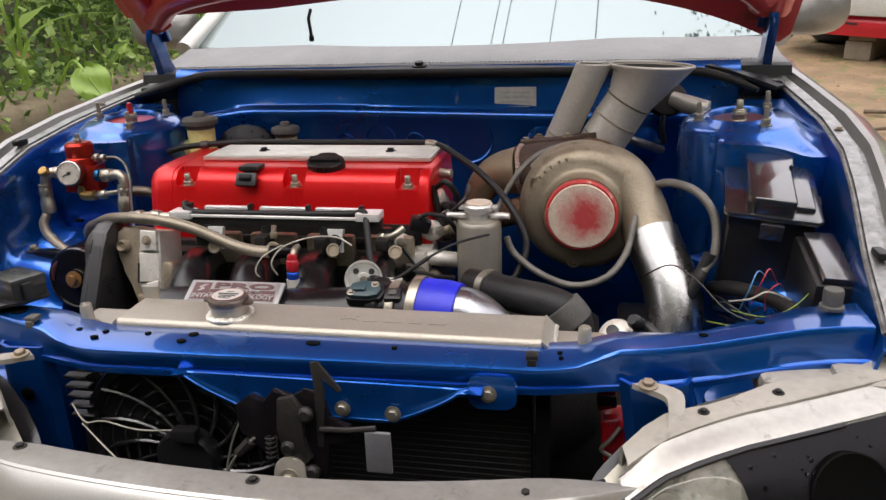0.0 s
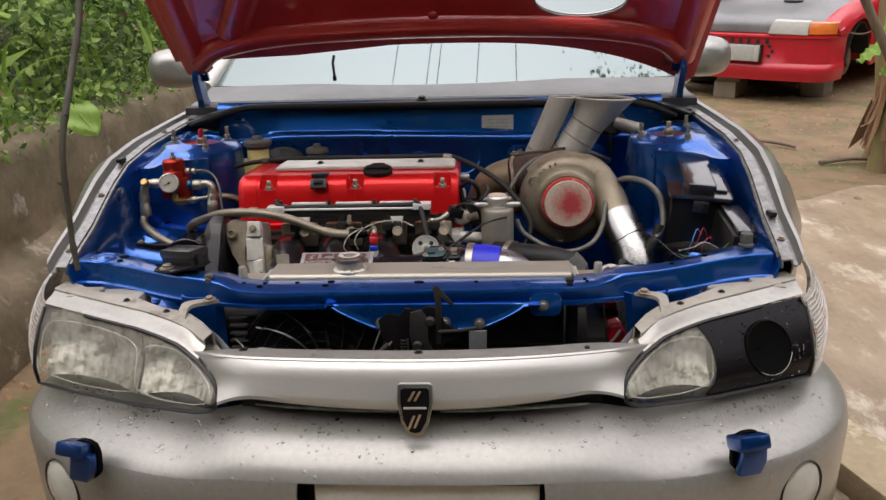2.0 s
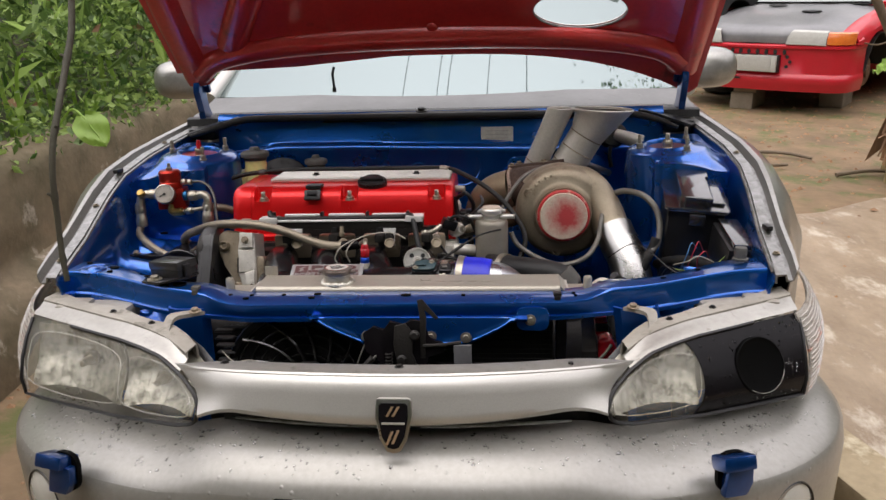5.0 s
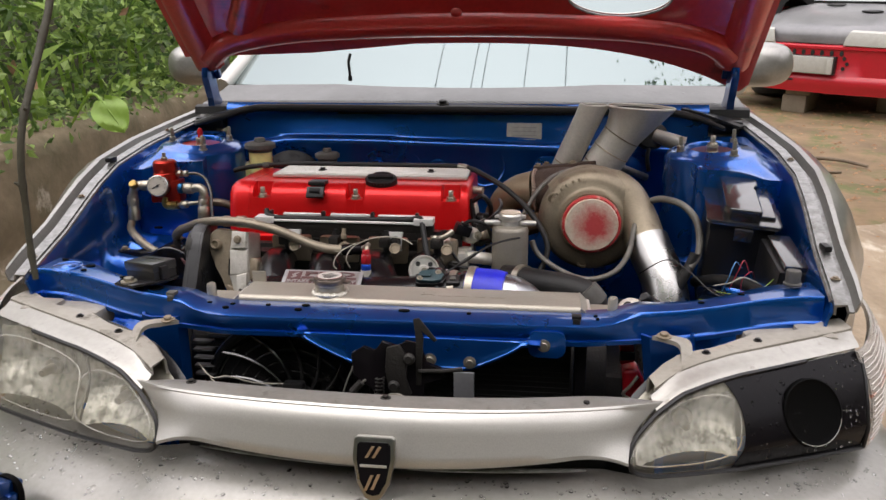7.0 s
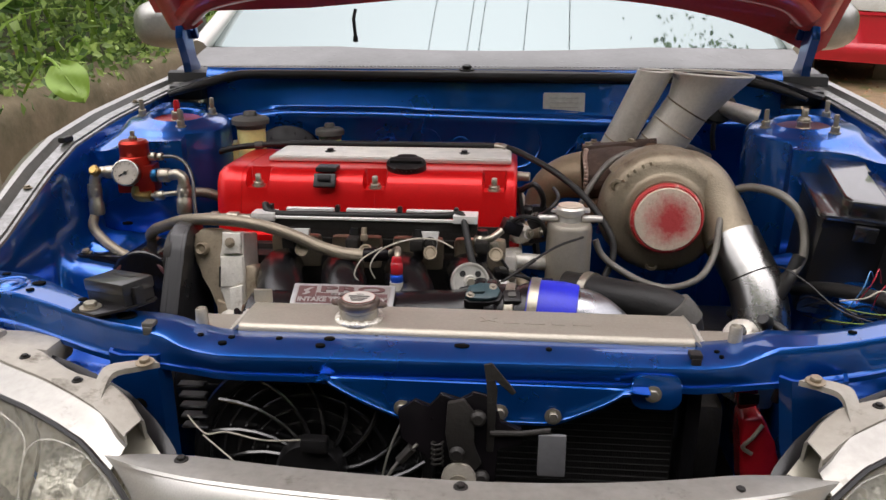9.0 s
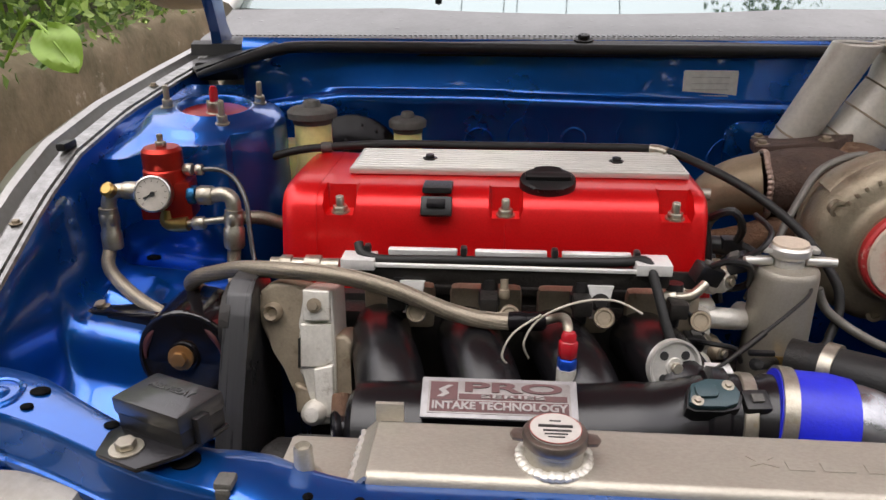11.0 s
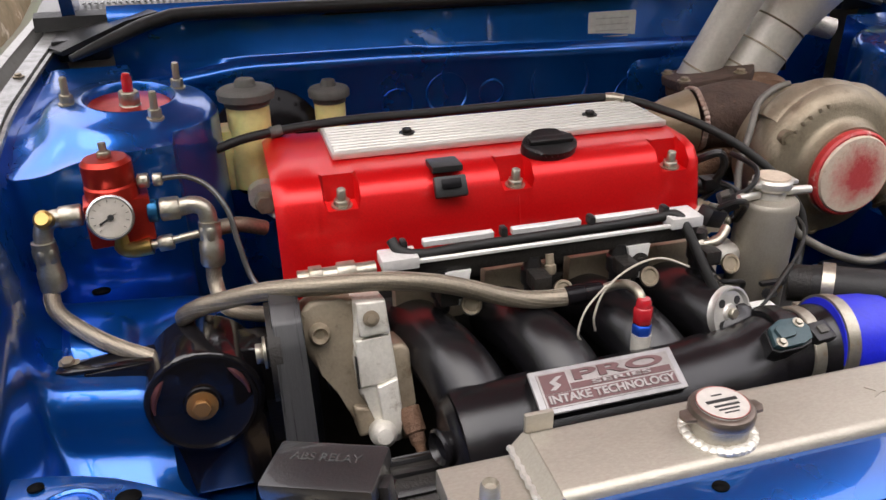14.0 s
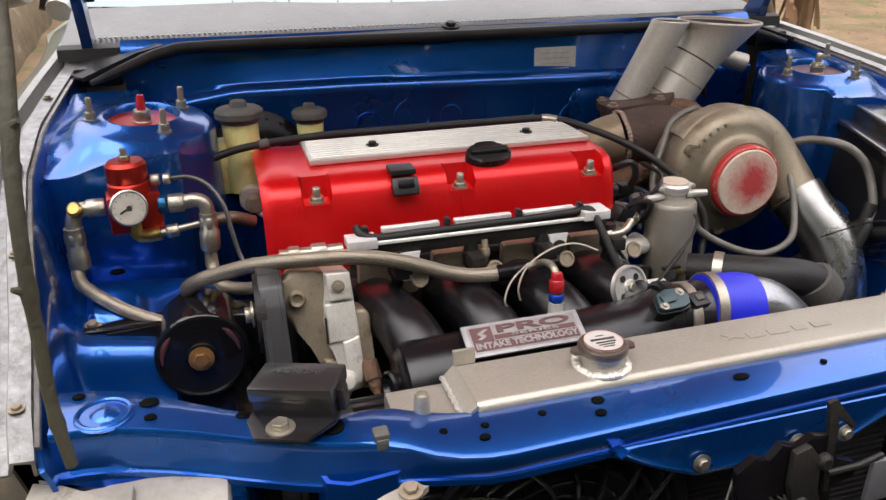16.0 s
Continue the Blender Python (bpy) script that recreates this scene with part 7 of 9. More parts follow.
def stack(name, bottom, top, r, tilt_cut, flare, label, bands):
    ob = thing(name, label, "pipe", bottom)
    a, b = Vector(bottom), Vector(top)
    ax = (b - a).normalized()
    rows = []
    n = 36
    M = frame_to((0, 0, 0), ax)
    for f in (0.0, 0.3, 0.6, 0.85, 1.0):
        c = a + (b - a) * f
        rr = r * (1 + flare * max(0, (f - 0.6) / 0.4) ** 1.5)
        row = []
        for k in range(n):
            t = 2 * math.pi * k / n
            p = c + (M @ Vector((rr * math.cos(t), rr * math.sin(t), 0)))
            if f > 0.8:  # level mouth
                p += ax * ((c.z - p.z) / ax.z) * (tilt_cut if f == 1.0 else tilt_cut * 0.4)
            row.append(p)
        rows.append(row)
    t = B()
    loft(t, rows, 0.0, True)
    bmesh.ops.recalc_face_normals(t, faces=t.faces)
    bmesh.ops.solidify(t, geom=t.faces[:], thickness=-0.0025)
    part("wall", t, STEEL, ob)
    part("rolled_lip", tube(B(), rows[-1] + rows[-1][:1], 0.0024, 8), STEEL, ob)
    for f in bands:
        part("weld_seam", ring(B(), frame_to(a + (b - a) * f, ax), r * (1.0 + (0.5 * flare * max(0, (f - 0.6) / 0.4))) + 0.0022, 0.0016, 36, 6), TAN_CAST, ob)
    # dark brown liner keeps the lit inner wall from showing in the mouth
    liner = [[p.lerp(c, 0.10) for p in row] for row, c in zip(rows[2:], (a + (b - a) * 0.6, a + (b - a) * 0.85, a + (b - a) * 0.985))]
    liner[-1] = [p - ax * 0.003 for p in liner[-1]]
    part("soot_lining", loft(B(), liner, 0, True), PIPE_LINING, ob, "dark brown inside of the pipe")
    # black disc stands for the unlit depth of the pipe
    part("soot", lathe(B(), [(r * 0.95, 0), (0, 0)], frame_to(a + (b - a) * 0.55, ax), 24), INK_AND_GAPS, ob)
    return ob


stack("wastegate_pipe", (0.240, 0.915, 0.842), (0.301, 0.890, 0.988), 0.0250, 0.9, 0.05, "narrow raw steel exhaust stack", (0.15,))
stack("exhaust_stack", (0.312, 0.905, 0.840), (0.397, 0.893, 0.984), 0.0375, 0.9, 0.62, "wide raw steel exhaust stack with an open mouth", (0.12, 0.35, 0.58))
single("support_rod", tube(B(), [(0.345, 0.925, 0.860), (0.381, 0.942, 0.845), (0.429, 0.985, 0.821)], 0.008, 12), ZINC, "short steel rod with a rubber end", "rod", (0.38, 0.94, 0.84))
single("boost_pipe", tube(B(), [(0.392, 0.648, 0.762), (0.401, 0.628, 0.740), (0.418, 0.596, 0.704), (0.424, 0.570, 0.66), (0.417, 0.552, 0.61), (0.405, 0.545, 0.55)], 0.0395, 32, smooth=6), CHROME, "polished aluminium boost pipe below the turbo", "pipe", (0.41, 0.53, 0.55))
# catch can
can = thing("catch_can", "bead-blasted aluminium catch can", "canister", (0.145, 0.60, 0.66))
CMX = Matrix.Translation((0.1425, 0.592, 0))
part("body", lathe(B(), [(0, 0.655), (0.031, 0.655), (0.033, 0.659), (0.033, 0.789), (0.0322, 0.7935), (0.030, 0.7965), (0.022, 0.798), (0.0, 0.800)], CMX, 40), CAN_ALU, can)
part("neck", lathe(B(), [(0.0165, 0.798), (0.0165, 0.807), (0.020, 0.809), (0.0215, 0.812), (0.0215, 0.818), (0.0195, 0.8205), (0, 0.821)], CMX, 32), ALU, can)
part("cap_top", lathe(B(), [(0.0185, 0.8205), (0.018, 0.8228), (0.012, 0.8235), (0, 0.8233)], CMX, 30), WHITE_PAINT, can, "worn pale cap")
for s in (-1, 1):
    part("cap_ear", box(B(), (0.1425 + s * 0.023, 0.590, 0.815), (0.010, 0.014, 0.005), 0.0015), ALU, can)
for s in (-1, 1):
    part("barb", tube(B(), [(0.1425 + s * 0.018, 0.590, 0.803), (0.1425 + s * 0.040, 0.585, 0.804), (0.1425 + s * 0.046, 0.584, 0.804)], [0.0055, 0.005, 0.0045], 12), ALU, can, "hose barb")
# hoses
def hose(name, pts, r, mat, label, cat="hose", k=6, n=14):
    return single(name, tube(B(), pts, r, n, smooth=k), mat, label, cat, pts[len(pts) // 2])


bh = thing("breather_hose", "thin black breather hose across the engine", "hose", (-0.19, 0.785, 0.872))
part("tube", tube(B(), [(-0.447, 0.765, 0.858), (-0.40, 0.775, 0.867), (-0.30, 0.785, 0.872), (-0.19, 0.785, 0.872), (-0.05, 0.785, 0.872), (0.04, 0.775, 0.872), (0.09, 0.725, 0.862), (0.135, 0.685, 0.842), (0.175, 0.65, 0.812), (0.205, 0.62, 0.772), (0.210, 0.605, 0.742), (0.198, 0.59, 0.715)], 0.0052, 14, smooth=6), RUBBER, bh)
part("sleeve", tube(B(), [(0.028, 0.7785, 0.872), (0.038, 0.7755, 0.872), (0.048, 0.768, 0.8705)], 0.0068, 12), ZINC, bh, "silver sleeve")
part("sleeve", tube(B(), [(-0.385, 0.777, 0.868), (-0.372, 0.779, 0.869)], 0.0068, 12), RUBBER_GREY, bh)
hose("breather_end", [(0.204, 0.596, 0.722), (0.190, 0.582, 0.708), (0.165, 0.57, 0.700), (0.135, 0.55, 0.703), (0.10, 0.51, 0.725)], 0.0045, RUBBER, "thin black hose below the catch can")
hose("oil_feed_hose", [(0.275, 0.752, 0.876), (0.25, 0.745, 0.874), (0.215, 0.728, 0.862), (0.188, 0.70, 0.838), (0.165, 0.68, 0.80), (0.155, 0.66, 0.765)], 0.0044, GREY_HOSE, "grey braided oil hose over the manifold")
hose("oil_loop_hose", [(0.182, 0.600, 0.768), (0.196, 0.595, 0.742), (0.240, 0.575, 0.718), (0.285, 0.565, 0.709), (0.329, 0.570, 0.723), (0.355, 0.600, 0.750), (0.364, 0.625, 0.783), (0.372, 0.650, 0.801)], 0.0050, GREY_HOSE, "grey hose looped below the turbo")
hose("boost_hose", [(0.378, 0.690, 0.817), (0.392, 0.682, 0.826), (0.415, 0.660, 0.838), (0.445, 0.625, 0.836), (0.467, 0.605, 0.815), (0.474, 0.59, 0.785), (0.470, 0.575, 0.755), (0.455, 0.565, 0.735)], 0.0062, GREY_HOSE, "grey braided hose beside the turbo")
single("hose_fitting", tube(B(), [(0.374, 0.692, 0.815), (0.394, 0.681, 0.827)], 0.009, 6), ZINC, "hexagonal zinc fitting on a hose", "fitting", (0.384, 0.66, 0.826))
big = thing("intercooler_hose", "thick black rubber hose with clamps", "hose", (0.24, 0.45, 0.70))
part("tube", tube(B(), [(0.156, 0.520, 0.722), (0.180, 0.500, 0.724), (0.212, 0.478, 0.725), (0.248, 0.462, 0.724), (0.276, 0.454, 0.714), (0.287, 0.452, 0.694), (0.288, 0.451, 0.64)], [0.0215, 0.0225, 0.0235, 0.024, 0.0245, 0.0245, 0.0245], 24, smooth=6), RUBBER, big)
part("clamp", lathe(B(), [(0.0235, -0.006), (0.025, -0.006), (0.025, 0.006), (0.0235, 0.006)], frame_to((0.168, 0.5105, 0.723), (0.75, -0.65, 0.05)), 28), ZINC, big, "steel clamp")
part("clamp", lathe(B(), [(0.0245, -0.016), (0.0275, -0.015), (0.0285, 0.0), (0.0275, 0.015), (0.0245, 0.016)], frame_to((0.277, 0.4535, 0.711), (0.65, -0.15, -0.75)), 28), RUBBER_GREY, big, "fat dusty rubber joint")
part("stub", tube(B(), [(0.138, 0.534, 0.720), (0.162, 0.515, 0.7225)], 0.0205, 20), DARK_METAL, big)
ck = thing("breather_tap", "small brass and black hose tap", "tap", (0.115, 0.53, 0.715))
part("body", tube(B(), [(0.098, 0.515, 0.722), (0.128, 0.545, 0.708)], 0.006, 10), BLACK_PLASTIC, ck)
part("collar", tube(B(), [(0.128, 0.545, 0.708), (0.140, 0.552, 0.704)], 0.0075, 6), BRASS, ck)
part("lever", box(B(), (0.105, 0.522, 0.731), (0.026, 0.007, 0.005), 0.002), BLACK_PLASTIC, ck)
# braided fuel lines
def strands(pts, r, k, turns=0.7, n=16):
    """Bright wires of the braid laid along a hose."""
    pts = spline(pts, k)
    t = B()
    for j in range(n):
        line, side = [], None
        for i, p in enumerate(pts):
            d = (pts[min(i + 1, len(pts) - 1)] - pts[max(i - 1, 0)]).normalized()
            side = d.orthogonal().normalized() if side is None else (side - d * side.dot(d)).normalized()
            a = 2 * math.pi * (j / n + turns * i / len(pts))
            line.append(p + (side * math.cos(a) + d.cross(side) * math.sin(a)) * r * 0.985)
        tube(t, line, r * 0.028, 4)
    return t


MAIN_LINE = [(-0.470, 0.600, 0.735), (-0.489, 0.577, 0.760), (-0.474, 0.561, 0.778), (-0.453, 0.549, 0.788), (-0.412, 0.526, 0.804), (-0.362, 0.504, 0.813), (-0.310, 0.500, 0.811), (-0.258, 0.500, 0.799), (-0.204, 0.499, 0.778), (-0.170, 0.498, 0.770), (-0.138, 0.497, 0.769)]
main = thing("braided_fuel_line", "braided steel fuel line with red and blue fittings", "hose", (-0.27, 0.49, 0.80))
part("braid", tube(B(), MAIN_LINE, 0.0083, 16, smooth=7), BRAID, main, "braided steel hose")
part("braid_wire", strands(MAIN_LINE, 0.0083, 7), BRAID_LIGHT, main, kind="stuff")
part("hose_end", lathe(B(), [(0.0085, 0), (0.0098, 0.001), (0.0098, 0.016), (0.0085, 0.018), (0.0092, 0.020), (0.0092, 0.032), (0.0065, 0.036)], frame_to((-0.144, 0.497, 0.769), (1, -0.10, 0.10)), 18), BLACK_GLOSS, main, "black hose end")
part("bend_pipe", tube(B(), [(-0.111, 0.4935, 0.7725), (-0.100, 0.488, 0.779), (-0.0935, 0.474, 0.786), (-0.0915, 0.458, 0.786), (-0.0915, 0.449, 0.777)], 0.0045, 12, smooth=5), ZINC, main)
part("red_nut", prism(lathe(B(), [(0.007, 0.012), (0.007, 0.018), (0.0055, 0.021), (0, 0.021)], frame_to((-0.0915, 0.4470, 0.764), (0.02, 0.08, 1)), 16), circle(0.0092, 6), -0.003, 0.013, frame_to((-0.0915, 0.4470, 0.764), (0.02, 0.08, 1)), 0.001, 1), RED_LENS, main, "red anodised nut")
part("blue_nut", prism(B(), circle(0.0092, 6), -0.014, -0.004, frame_to((-0.0915, 0.4470, 0.764), (0.02, 0.08, 1)), 0.001, 1), BLUE_ANOD, main, "blue anodised nut")
part("bung", lathe(B(), [(0.009, -0.045), (0.009, -0.014)], frame_to((-0.0915, 0.4470, 0.764), (0.02, 0.08, 1)), 16), CAST, main)
part("rail_joint", prism(prism(lathe(B(), [(0.008, -0.01), (0.008, 0.06)], frame_to((-0.375, 0.537, 0.805), (1, 0, 0)), 16), circle(0.011, 6), 0.0, 0.012, frame_to((-0.375, 0.537, 0.805), (1, 0, 0)), 0.001, 1), circle(0.0115, 6), 0.025, 0.042, frame_to((-0.375, 0.537, 0.805), (1, 0, 0)), 0.001, 1), ZINC, main, "zinc union on the fuel rail")
# fuel pressure regulator
reg = thing("fuel_pressure_regulator", "red anodised fuel pressure regulator with a dial gauge", "regulator", (-0.542, 0.66, 0.82))
RM = Matrix.Translation((-0.540, 0.656, 0.842)) @ pose(0, 0, 0, 0, 0, 8)
part("block", box(B(), (0.002, 0, -0.006), (0.058, 0.036, 0.044), 0.003, RM), RED_ANOD, reg, "red anodised block")
part("dome", lathe(B(), [(0.0235, 0.013), (0.0235, 0.028), (0.0215, 0.030), (0.0225, 0.032), (0.0225, 0.050), (0.019, 0.054), (0, 0.054)], RM, 32), RED_ANOD, reg)
part("adjuster", prism(lathe(B(), [(0.0035, 0.05), (0.0035, 0.068), (0, 0.068)], RM, 12), circle(0.0065, 6), 0.054, 0.060, RM, 0.0005, 1), ZINC, reg)
gm = frame_to((-0.5395, 0.618, 0.8515), (0.18, -1, 0.28))
g = part("gauge", lathe(B(), [(0.0, -0.016), (0.019, -0.016), (0.0205, -0.012), (0.0205, 0.001), (0.0190, 0.002), (0.0180, 0.0), (0, 0.0)], gm, 36), CHROME, reg, "round dial gauge")
part("dial", lathe(B(), [(0.0180, 0.0004), (0, 0.0005)], gm, 32), DIAL_FACE, g, "white dial with black ticks")
for k in range(11):
    a = radians(225 - 27 * k)
    part("tick", box(B(), (0.0148 * math.cos(a), 0.0148 * math.sin(a), 0.0008), (0.0026, 0.0005, 0.0004), 0, gm @ Matrix.Translation((0.0148 * math.cos(a), 0.0148 * math.sin(a), 0)) @ pose(0, 0, 0, 0, 0, math.degrees(a)) @ Matrix.Translation((-0.0148 * math.cos(a), -0.0148 * math.sin(a), 0))), INK_AND_GAPS, g)
part("needle", prism(lathe(B(), [(0.0028, 0.001), (0.0025, 0.0022), (0, 0.0022)], gm, 14), [(0.0065, 0.004), (-0.0105, -0.0040), (-0.0095, -0.0062)], 0.0012, 0.0018, gm), INK_AND_GAPS, g)
part("inlet_nut", prism(B(), circle(0.0112, 6), 0, 0.020, frame_to((-0.568, 0.648, 0.846), (-1, -0.1, 0)), 0.0015, 1), ZINC, reg)
el = part("inlet_elbow", tube(B(), [(-0.582, 0.646, 0.846), (-0.595, 0.643, 0.846), (-0.602, 0.640, 0.838), (-0.604, 0.638, 0.822)], 0.0086, 14, smooth=4), ZINC, reg)
part("elbow_plug", lathe(B(), [(0.0085, 0), (0.0085, 0.008), (0.006, 0.010), (0, 0.010)], frame_to((-0.597, 0.636, 0.848), (-0.1, -0.8, 0.6)), 14), BRASS, el)
part("collet", prism(prism(lathe(B(), [(0.010, -0.05), (0.0118, -0.048), (0.0118, -0.03), (0.0105, -0.028), (0.0105, 0.0)], frame_to((-0.604, 0.637, 0.828), (0.02, 0.02, 1)), 18), circle(0.0118, 6), -0.020, -0.006, frame_to((-0.604, 0.637, 0.828), (0.02, 0.02, 1)), 0.001, 1), circle(0.0118, 6), -0.040, -0.030, frame_to((-0.604, 0.637, 0.828), (0.02, 0.02, 1)), 0.001, 1), ZINC, reg, "hexagonal hose end")
part("return_hose", tube(B(), [(-0.605, 0.636, 0.785), (-0.607, 0.629, 0.775), (-0.601, 0.612, 0.766), (-0.581, 0.592, 0.757), (-0.552, 0.576, 0.743), (-0.518, 0.562, 0.732), (-0.49, 0.55, 0.728)], 0.0074, 16, smooth=6), BRAID, reg, "braided steel return hose")
part("braid_wire", strands([(-0.605, 0.636, 0.785), (-0.607, 0.629, 0.775), (-0.601, 0.612, 0.766), (-0.581, 0.592, 0.757), (-0.552, 0.576, 0.743), (-0.518, 0.562, 0.732), (-0.49, 0.55, 0.728)], 0.0074, 6), BRAID_LIGHT, reg, kind="stuff")
part("teal_collar", prism(B(), circle(0.0115, 6), 0, 0.009, frame_to((-0.511, 0.648, 0.842), (1, 0.0, 0)), 0.001, 1), TEAL_ANOD, reg)
part("outlet_nut", prism(B(), circle(0.0120, 6), 0, 0.018, frame_to((-0.500, 0.648, 0.842), (1, 0, 0)), 0.0015, 1), ZINC, reg)
part("outlet_elbow", tube(B(), [(-0.483, 0.648, 0.842), (-0.468, 0.646, 0.844), (-0.459, 0.643, 0.838), (-0.457, 0.64, 0.822)], 0.0086, 14, smooth=4), ZINC, reg)
part("outlet_collet", prism(lathe(B(), [(0.0105, -0.045), (0.012, -0.042), (0.012, -0.022), (0.0105, -0.02), (0.0105, 0)], frame_to((-0.457, 0.640, 0.828), (0.05, 0.1, 1)), 18), circle(0.0118, 6), -0.018, -0.004, frame_to((-0.457, 0.640, 0.828), (0.05, 0.1, 1)), 0.001, 1), ZINC, reg)
part("outlet_hose", tube(B(), [(-0.459, 0.636, 0.787), (-0.460, 0.63, 0.765), (-0.452, 0.61, 0.748), (-0.43, 0.59, 0.748), (-0.40, 0.56, 0.76)], 0.0076, 16, smooth=6), BRAID, reg)
part("braid_wire", strands([(-0.459, 0.636, 0.787), (-0.460, 0.63, 0.765), (-0.452, 0.61, 0.748), (-0.43, 0.59, 0.748), (-0.40, 0.56, 0.76)], 0.0076, 6), BRAID_LIGHT, reg, kind="stuff")
part("spare_hose", tube(B(), [(-0.452, 0.65, 0.815), (-0.43, 0.66, 0.812), (-0.405, 0.67, 0.80)], 0.008, 12, smooth=4), BRAID, reg)
part("vacuum_nut", prism(prism(B(), circle(0.0075, 6), 0, 0.010, frame_to((-0.516, 0.656, 0.870), (1, -0.05, 0)), 0.0008, 1), circle(0.0068, 6), 0.014, 0.022, frame_to((-0.516, 0.656, 0.870), (1, -0.05, 0)), 0.0008, 1), ZINC, reg)
part("vacuum_hose", tube(B(), [(-0.495, 0.656, 0.870), (-0.472, 0.654, 0.870), (-0.452, 0.645, 0.860), (-0.438, 0.630, 0.840), (-0.432, 0.615, 0.81), (-0.424, 0.60, 0.78), (-0.405, 0.575, 0.762)], 0.0028, 12, smooth=6), DARK_HOSE, reg, "thin dark hose")
part("lower_elbow", tube(B(), [(-0.538, 0.645, 0.824), (-0.538, 0.642, 0.812), (-0.530, 0.640, 0.808), (-0.512, 0.639, 0.810)], 0.0085, 12, smooth=4), BRASS, reg, "brass lower elbow")
part("lower_pipe", prism(tube(B(), [(-0.512, 0.639, 0.810), (-0.468, 0.64, 0.816)], 0.0042, 10), circle(0.0082, 6), 0, 0.014, frame_to((-0.506, 0.639, 0.8105), (1, 0, 0.1)), 0.001, 1), ZINC, reg)
part("foot_bracket", box(B(), (-0.540, 0.672, 0.838), (0.03, 0.022, 0.05), 0.003), ZINC, reg)
# reservoirs and brake booster
def reservoir(name, at, r, drop, label, side):
    ob = thing(name, label, "reservoir", (at[0], at[1], at[2] - drop))
    M = Matrix.Translation(at)
    part("cap", lathe(B(), [(r * 1.05, -0.022), (r * 1.08, -0.016), (r * 1.32, -0.014), (r * 1.34, -0.006), (r * 1.24, -0.003), (r * 1.10, -0.0015), (r * 0.50, 0.000), (r * 0.46, 0.006), (r * 0.38, 0.008), (0, 0.008)], M, 32), RUBBER_GREY, ob, "dusty black rubber cap")
    part("bottle", lathe(B(), [(r * 1.0, -0.018), (r * 1.0, -0.075), (r * 1.1, -0.082), (r * 1.1, -drop), (0, -drop)], M, 32), RESERVOIR, ob, "yellowed translucent bottle")
    if side:
        part("side_tank", box(B(), (-0.026, 0.01, -0.085), (0.045, 0.042, 0.075), 0.008, M), RESERVOIR, ob)
        part("neck_pipe", tube(B(), [M @ Vector((0.004, -0.01, -drop)), M @ Vector((0.008, -0.012, -drop - 0.03))], 0.011, 14), TAN_CAST, ob)
    return ob


reservoir("brake_fluid_reservoir", (-0.405, 0.820, 0.913), 0.0245, 0.118, "yellowed brake fluid reservoir with a black cap", True)
reservoir("clutch_fluid_reservoir", (-0.295, 0.950, 0.874), 0.021, 0.09, "small yellowed clutch fluid reservoir", False)
boost = thing("brake_booster", "black round brake booster on the bulkhead", "booster", (-0.375, 0.94, 0.74))
part("drum", lathe(B(), [(0, 0.05), (0.05, 0.046), (0.085, 0.03), (0.10, 0.018), (0.108, 0.014), (0.108, 0.004), (0.10, 0.0), (0.095, -0.03)], frame_to((-0.380, 0.962, 0.798), (0, -1, 0)) @ Matrix.Diagonal((0.72, 0.72, 0.8, 1)), 44), BLACK_GLOSS, boost)
part("master_cylinder", tube(B(), [(-0.40, 0.91, 0.80), (-0.40, 0.78, 0.79)], 0.018, 18), CAST, boost, "cast master cylinder")
part("pipe_nut", prism(B(), circle(0.012, 6), 0, 0.02, frame_to((-0.40, 0.775, 0.79), (0, -1, 0)), 0.001, 1), TAN_CAST, boost)
for pts in ([(-0.385, 0.79, 0.80), (-0.36, 0.775, 0.81), (-0.345, 0.80, 0.835), (-0.36, 0.84, 0.83)], [(-0.40, 0.77, 0.78), (-0.385, 0.755, 0.775), (-0.365, 0.77, 0.79), (-0.35, 0.82, 0.80)]):
    part("brake_pipe", tube(B(), pts, 0.0035, 8, smooth=6), CAST, boost)
# relay box
relay = thing("relay_box", "black plastic relay box on a bracket", "relay box", (-0.398, 0.31, 0.76))
LMX = Matrix.Translation((-0.392, 0.299, 0.781)) @ pose(0, 0, 0, 0, -5, -27)
part("bracket", prism(B(), [(-0.038, -0.028), (-0.022, -0.050), (0.022, -0.050), (0.038, -0.022), (0.038, 0.02), (-0.038, 0.02)], -0.010, -0.006, LMX, 0.0015), BLACK_SATIN, relay)
part("body", box(B(), (0, 0, -0.002), (0.070, 0.040, 0.022), 0.003, LMX), BLACK_PLASTIC, relay)
lid = part("lid", box(B(), (0, 0, 0.013), (0.073, 0.042, 0.014), 0.003, LMX), RELAY_LID, relay, "black lid with raised lettering")
part("latch_tab", box(B(), (0.039, -0.004, 0.004), (0.007, 0.012, 0.020), 0.0015, LMX), BLACK_PLASTIC, relay)
lettering("ABS RELAY", 0.0095, LMX @ Matrix.Translation((-0.001, 0.006, 0.0203)), PRINT_DARK, lid, 0.0004)
bolt(relay, LMX @ Vector((-0.004, -0.037, -0.006)), (0, 0, 1), 0.0075)
